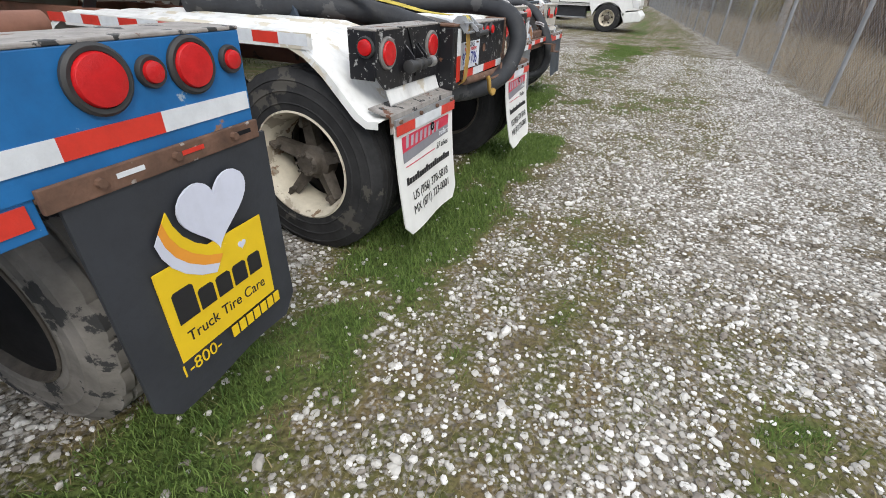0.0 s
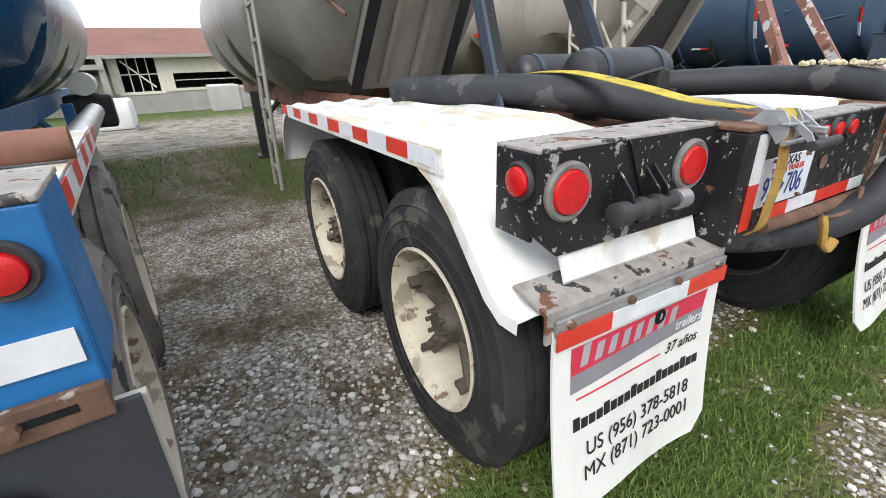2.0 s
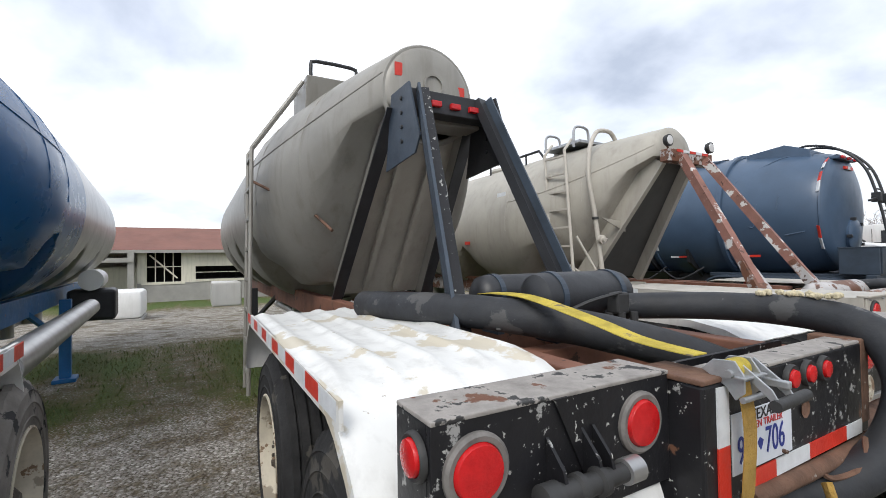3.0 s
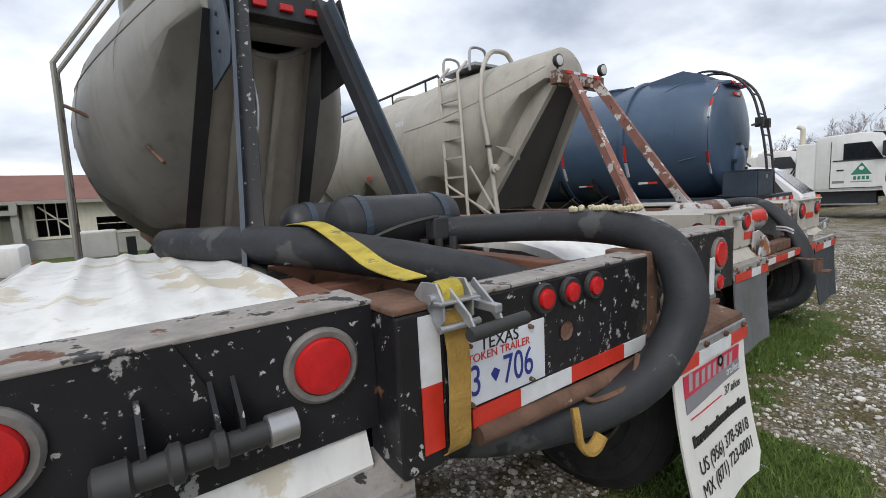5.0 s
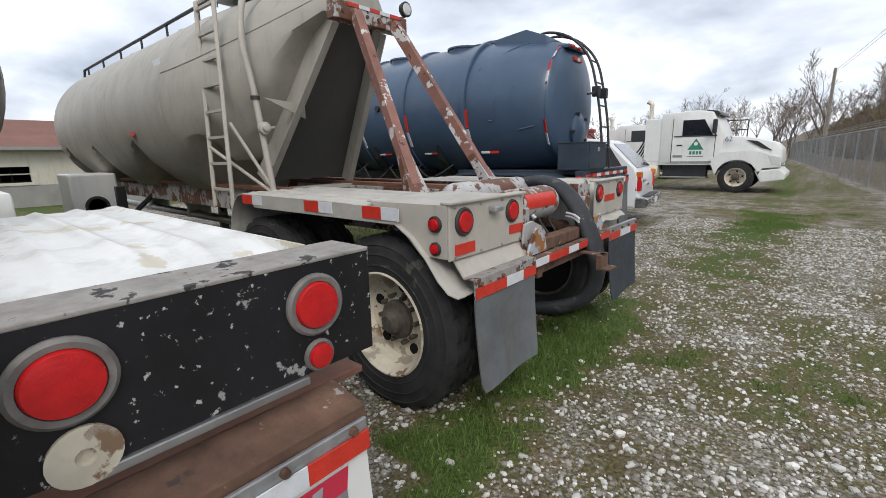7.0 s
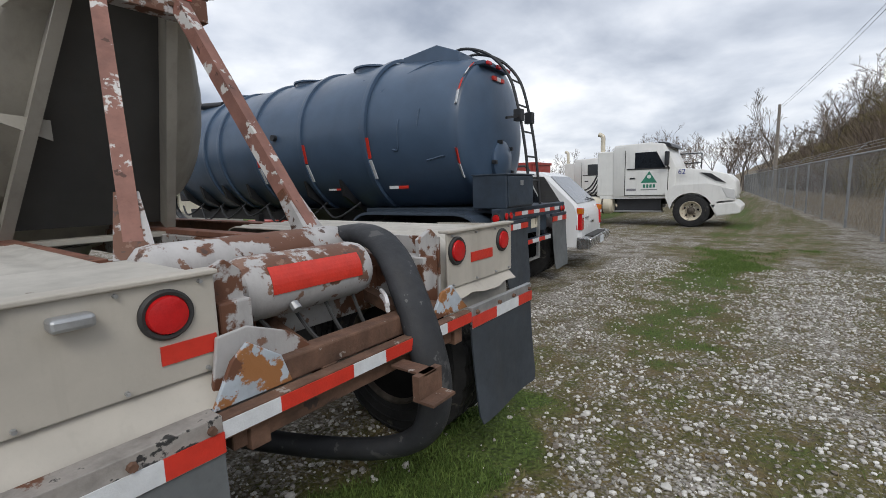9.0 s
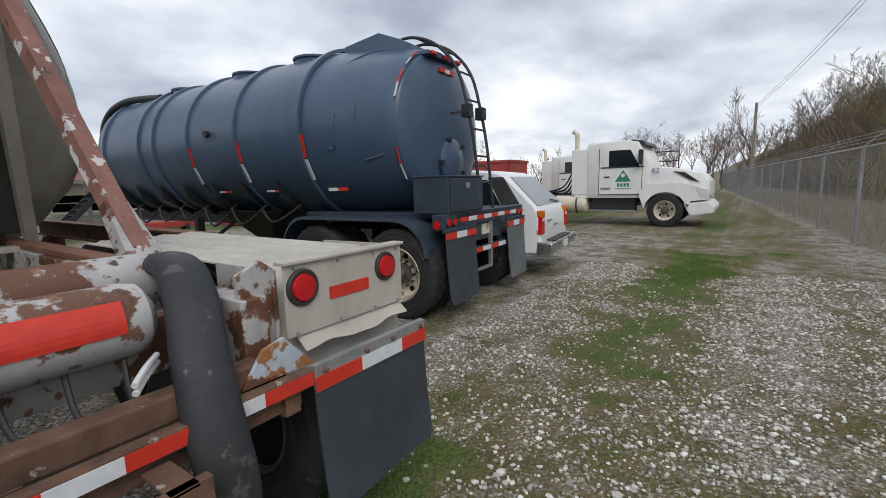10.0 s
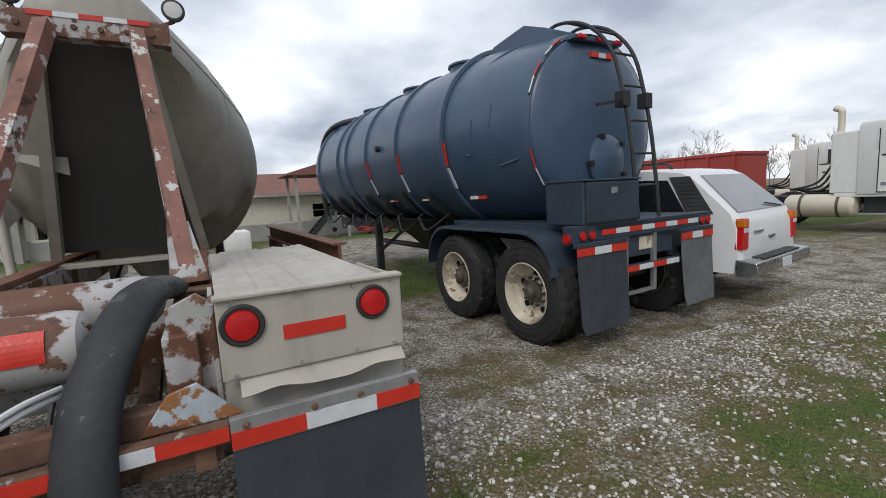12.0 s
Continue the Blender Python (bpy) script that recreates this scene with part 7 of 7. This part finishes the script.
col = gmix(a_field.outputs["Fac"], col, straw)
l.new(col, b.inputs["Base Color"])
bp = gnode("ShaderNodeBump", Strength=0.9, Distance=0.02)
hsum = n.new("ShaderNodeMath")
hsum.operation = "SUBTRACT"
l.new(fine_n, hsum.inputs[0])
l.new(v1.outputs["Distance"], hsum.inputs[1])
l.new(hsum.outputs["Value"], bp.inputs["Height"])
l.new(bp.outputs["Normal"], b.inputs["Normal"])
gm.materials.append(M_ground)
ground = tagged(new("ground", gm), "gravel yard with moss, dirt and grass patches", "ground", kind="structure")

# ---- loose stones ----
M_stone = bpy.data.materials.new("limestone_gravel")
M_stone.use_nodes = True
n, l = M_stone.node_tree.nodes, M_stone.node_tree.links
b = n["Principled BSDF"]
b.inputs["Roughness"].default_value = 0.85
b.inputs["Specular IOR Level"].default_value = 0.3
geo, oi = n.new("ShaderNodeNewGeometry"), n.new("ShaderNodeObjectInfo")
am = n.new("ShaderNodeMath")
am.operation = "ADD"
l.new(geo.outputs["Random Per Island"], am.inputs[0])
l.new(oi.outputs["Random"], am.inputs[1])
fr = n.new("ShaderNodeMath")
fr.operation = "FRACT"
l.new(am.outputs["Value"], fr.inputs[0])
r = n.new("ShaderNodeValToRGB")
r.color_ramp.elements[0].position, r.color_ramp.elements[0].color = 0.0, (0.18, 0.15, 0.12, 1)
r.color_ramp.elements[1].position, r.color_ramp.elements[1].color = 1.0, (0.85, 0.83, 0.79, 1)
e = r.color_ramp.elements.new(0.45)
e.color = (0.5, 0.48, 0.44, 1)
l.new(fr.outputs["Value"], r.inputs["Fac"])
tcs, ns = n.new("ShaderNodeTexCoord"), n.new("ShaderNodeTexNoise")
ns.inputs["Scale"].default_value = 70
l.new(tcs.outputs["Object"], ns.inputs["Vector"])
mx = n.new("ShaderNodeMix")
mx.data_type = "RGBA"
mx.blend_type = "MULTIPLY"
mx.inputs["Factor"].default_value = 0.3
l.new(r.outputs["Color"], mx.inputs["A"])
l.new(ns.outputs["Fac"], mx.inputs["B"])
l.new(mx.outputs["Result"], b.inputs["Base Color"])

ico = bmesh.new()
bmesh.ops.create_icosphere(ico, subdivisions=1, radius=1.0)
IV = np.array([v.co[:] for v in ico.verts])
IF = np.array([[v.index for v in f.verts] for f in ico.faces])
ico.free()
rng = np.random.default_rng(7)


def stone_verts(k, size):
    sc = rng.uniform(0.6, 1.25, (k, 1, 3)) * np.array([1, 1, 0.62])
    jit = rng.uniform(0.8, 1.18, (k, len(IV), 1))
    v = IV[None] * jit * sc * size[:, None, None]
    a = rng.uniform(0, 6.28, k)
    c, s = np.cos(a)[:, None], np.sin(a)[:, None]
    return np.stack([v[..., 0] * c - v[..., 1] * s, v[..., 0] * s + v[..., 1] * c, v[..., 2]], -1)


want = []
while len(want) < 66000:
    x, y = rng.uniform(-2.2, 3.2), 1.2 + 14.5 * rng.random() ** 1.35
    if x > fx(y) - 0.1:
        continue
    g = green(x, y)
    keep = 1.0 - 0.94 * sm(0.3, 0.85, g)
    if x < -0.9 and y < 12:
        keep *= 0.7
    if 0.5 + 0.7 * noise.noise(Vector((x * 2.2, y * 2.2, 4))) < 0.3:
        keep *= 0.35
    if rng.random() < keep:
        want.append((x, y))
want = np.array(want)
size = 0.006 + 0.014 * rng.random(len(want)) ** 2.2 + 0.012 * (rng.random(len(want)) > 0.985)
zz = np.array([rise(x, y) for x, y in want]) + size * 0.25
V = stone_verts(len(want), size) + np.stack([want[:, 0], want[:, 1], zz], -1)[:, None]
order = np.argsort(np.hypot(want[:, 0] - 0.45, (want[:, 1] - 3.0)))
near, rest = order[:290], order[290:]
fcs = (IF[None] + (np.arange(len(rest)) * len(IV))[:, None, None]).reshape(-1, 3)
sm_ = bpy.data.meshes.new("gravel")
sm_.from_pydata(V[rest].reshape(-1, 3).tolist(), [], fcs.tolist())
sm_.materials.append(M_stone)
gr = new("gravel", sm_)
gr.parent = ground
tagged(gr, "loose pale limestone gravel", kind="stuff")
shapes = []
for k in range(12):
    m_ = bpy.data.meshes.new("stone")
    m_.from_pydata(stone_verts(1, np.array([1.0]))[0].tolist(), [], IF.tolist())
    m_.materials.append(M_stone)
    shapes.append(m_)
for i, k in enumerate(near):
    o = new("stone", shapes[i % 12])
    o.parent = ground
    s = float(size[k])
    o.matrix_basis = Matrix.LocRotScale((float(want[k, 0]), float(want[k, 1]), float(zz[k])), Euler((0, 0, i * 1.7)), (s, s, s))

# ---- grass ----
def blade_material(name, c0, c1):
    m = bpy.data.materials.new(name)
    m.use_nodes = True
    n, l = m.node_tree.nodes, m.node_tree.links
    b = n["Principled BSDF"]
    b.inputs["Roughness"].default_value = 0.7
    b.inputs["Specular IOR Level"].default_value = 0.3
    g = n.new("ShaderNodeNewGeometry")
    r = n.new("ShaderNodeValToRGB")
    r.color_ramp.elements[0].color, r.color_ramp.elements[1].color = (*c0, 1), (*c1, 1)
    l.new(g.outputs["Random Per Island"], r.inputs["Fac"])
    l.new(r.outputs["Color"], b.inputs["Base Color"])
    return m


def blades(name, places, height, width, material, label, lean=0.6):
    k = len(places)
    P = np.array(places)
    h = height * rng.uniform(0.45, 1.25, k)
    a, d = rng.uniform(0, 6.28, k), rng.uniform(0, 6.28, k)
    w = width * rng.uniform(0.7, 1.3, k)
    side = np.stack([np.cos(a), np.sin(a), np.zeros(k)], -1) * w[:, None]
    tip = np.stack([np.cos(d) * lean * h, np.sin(d) * lean * h, h], -1)
    mid = tip * np.array([0.35, 0.35, 0.6])
    v = np.stack([P - side, P + side, P + mid - side * 0.7, P + mid + side * 0.7, P + tip], 1).reshape(-1, 3)
    base = np.arange(k) * 5
    q = np.stack([base, base + 1, base + 3, base + 2], -1).tolist()
    t = np.stack([base + 2, base + 3, base + 4], -1).tolist()
    me = bpy.data.meshes.new(name)
    me.from_pydata(v.tolist(), [], q + t)
    me.materials.append(material)
    return tagged(new(name, me), label, "grass", kind="stuff")


pl = []
tries = 0
while len(pl) < 105000 and tries < 900000:
    tries += 1
    x, y = rng.uniform(-3.4, 2.6), 0.6 + 17.5 * rng.random() ** 1.2
    g = green(x, y)
    thin = 0.12 if x > -1.35 and 8.6 < y < 14.4 else 1.0
    if rng.random() < sm(0.55, 1.0, g) ** 1.3 * thin:
        pl.append((x, y, rise(x, y)))
blades("grass", pl, 0.042, 0.0022, blade_material("green_grass", (0.055, 0.105, 0.02), (0.165, 0.235, 0.058)), "short bright green grass round the trailer tails")
pl = []
while len(pl) < 42000:
    x, y = rng.uniform(-2.5, 2.9), 1.5 + 16 * rng.random() ** 1.3
    if 0.25 < green(x, y) < 0.8 and rng.random() < 0.6:
        pl.append((x, y, rise(x, y)))
blades("dry_grass", pl, 0.028, 0.0018, blade_material("dry_grass_blades", (0.1, 0.11, 0.035), (0.25, 0.2, 0.1)), "low dry grass and moss in the gravel", 1.2)
pl = []
while len(pl) < 15000:
    y = 3 + 45 * rng.random() ** 1.5
    x = fx(y) + 0.15 + 9 * rng.random() ** 1.4
    pl.append((x, y, rise(x, y)))
blades("field_grass", pl, 0.62, 0.004, blade_material("straw_stalks", (0.16, 0.125, 0.08), (0.36, 0.29, 0.2)), "tall dry straw-coloured weeds behind the fence", 0.5)
pl = []
while len(pl) < 9000:
    x, y = rng.uniform(-10, -4.2), rng.uniform(-1, 13)
    if rng.random() < sm(0.4, 0.9, green(x, y)):
        pl.append((x, y, rise(x, y)))
if pl:
    blades("yard_grass", pl, 0.05, 0.006, blade_material("yard_grass_blades", (0.06, 0.09, 0.025), (0.16, 0.16, 0.06)), "patchy yard grass between trailers")


# ================= bare trees =================
def tree_variant(seed, height, spread, crown_material, fine, label):
    rnd = random.Random(seed)
    T = new("bare_tree")
    tagged(T, label, "tree", "bare trees")
    wood, twig = [], []

    def grow(p, d, length, r, depth):
        q = p + d * length
        (wood if depth < 2 else twig).append((p, q, r, r * 0.62))
        if depth >= fine:
            return
        k = rnd.choice((2, 3, 3)) if depth else 4
        for i in range(k):
            s = rnd.uniform(0.35, 0.95)
            axis = Vector((rnd.gauss(0, 1), rnd.gauss(0, 1), rnd.gauss(0, 0.5))).normalized()
            nd = (d + axis * spread + Vector((0, 0, 0.18))).normalized()
            grow(p.lerp(q, s if i else 1.0), nd, length * rnd.uniform(0.5, 0.78), r * 0.55, depth + 1)

    grow(Vector((0, 0, -0.3)), Vector((rnd.uniform(-0.06, 0.06), rnd.uniform(-0.06, 0.06), 1)).normalized(), height * 0.34, height * 0.0105, 0)
    for nm, segs, mt, sides in (("trunk", wood, M_bark, 6), ("crown", twig, crown_material, 3)):
        vs, fs = [], []
        for p, q, r0, r1 in segs:
            u, w = ring_frame(q - p)
            k = len(vs)
            r0, r1 = max(r0, 0.014), max(r1, 0.011)
            for c, rr in ((p, r0), (q, r1)):
                for i in range(sides):
                    a = 2 * math.pi * i / sides
                    vs.append(tuple(c + (u * math.cos(a) + w * math.sin(a)) * rr))
            for i in range(sides):
                j = (i + 1) % sides
                fs.append((k + i, k + j, k + sides + j, k + sides + i))
        me = bpy.data.meshes.new(nm)
        me.from_pydata(vs, [], fs)
        me.materials.append(mt)
        o = new(nm, me)
        o.parent = T
    return T


LAB = "bare leafless grey-brown tree with fine twigs"
kinds = [tree_variant(1, 11, 0.62, M_twig, 6, LAB), tree_variant(2, 13, 0.55, M_twig, 6, LAB), tree_variant(3, 9, 0.75, M_bud, 6, "small tree with olive-brown spring buds"), tree_variant(4, 12, 0.6, M_twig, 6, LAB), tree_variant(5, 6.0, 0.95, M_bud, 6, "bushy thicket of thin brown twigs")]
used = set()


def plant(k, x, y, s):
    m = Matrix.Translation((x, y, rise(x, y))) @ Matrix.Rotation(rng.uniform(0, 6.28), 4, "Z")
    if k not in used:
        used.add(k)
        kinds[k].matrix_basis = m @ Matrix.Diagonal((s, s, s, 1))
        return
    o = copy_thing(kinds[k], m)
    o.scale = (s, s, s)


for i in range(105):
    y = 34 + 95 * rng.random() ** 0.9
    x = fx(y) + 6 + 30 * rng.random() ** 1.2 + max(0, 50 - y) * 0.15
    plant(int(rng.choice([0, 1, 2, 3, 4, 4])), x, y, rng.uniform(0.6, 1.0))
for i in range(40):
    y = 20 + 75 * rng.random()
    x = fx(y) + 5 + 14 * rng.random()
    plant(4, x, y, rng.uniform(0.45, 0.9))
for i in range(55):
    x = -95 + 95 * rng.random()
    y = 100 + 35 * rng.random()
    plant(int(rng.choice([0, 1, 3])), x, y, rng.uniform(0.75, 1.25))
plant(1, 0.5, 70.0, 1.05)
plant(0, -3.0, 78.0, 0.9)

for name, h, c0, c1, lab in (("thicket", 3.4, (0.1, 0.075, 0.06), (0.22, 0.17, 0.13), "dense brown leafless thicket on the hillside"), ("budding_thicket", 2.6, (0.14, 0.11, 0.05), (0.27, 0.22, 0.11), "olive budding brush on the hillside")):
    pl = []
    while len(pl) < 24000:
        y = 18 + 105 * rng.random()
        x = fx(y) + 4.5 + 34 * rng.random() ** 1.2
        if noise.noise(Vector((x * 0.09, y * 0.09, 3.0 if h > 3 else 8.0))) > -0.12:
            pl.append((x, y, rise(x, y)))
    tagged(blades(name, pl, h, 0.03, blade_material(name + "_twigs", c0, c1), lab, 0.55), category="shrubs")
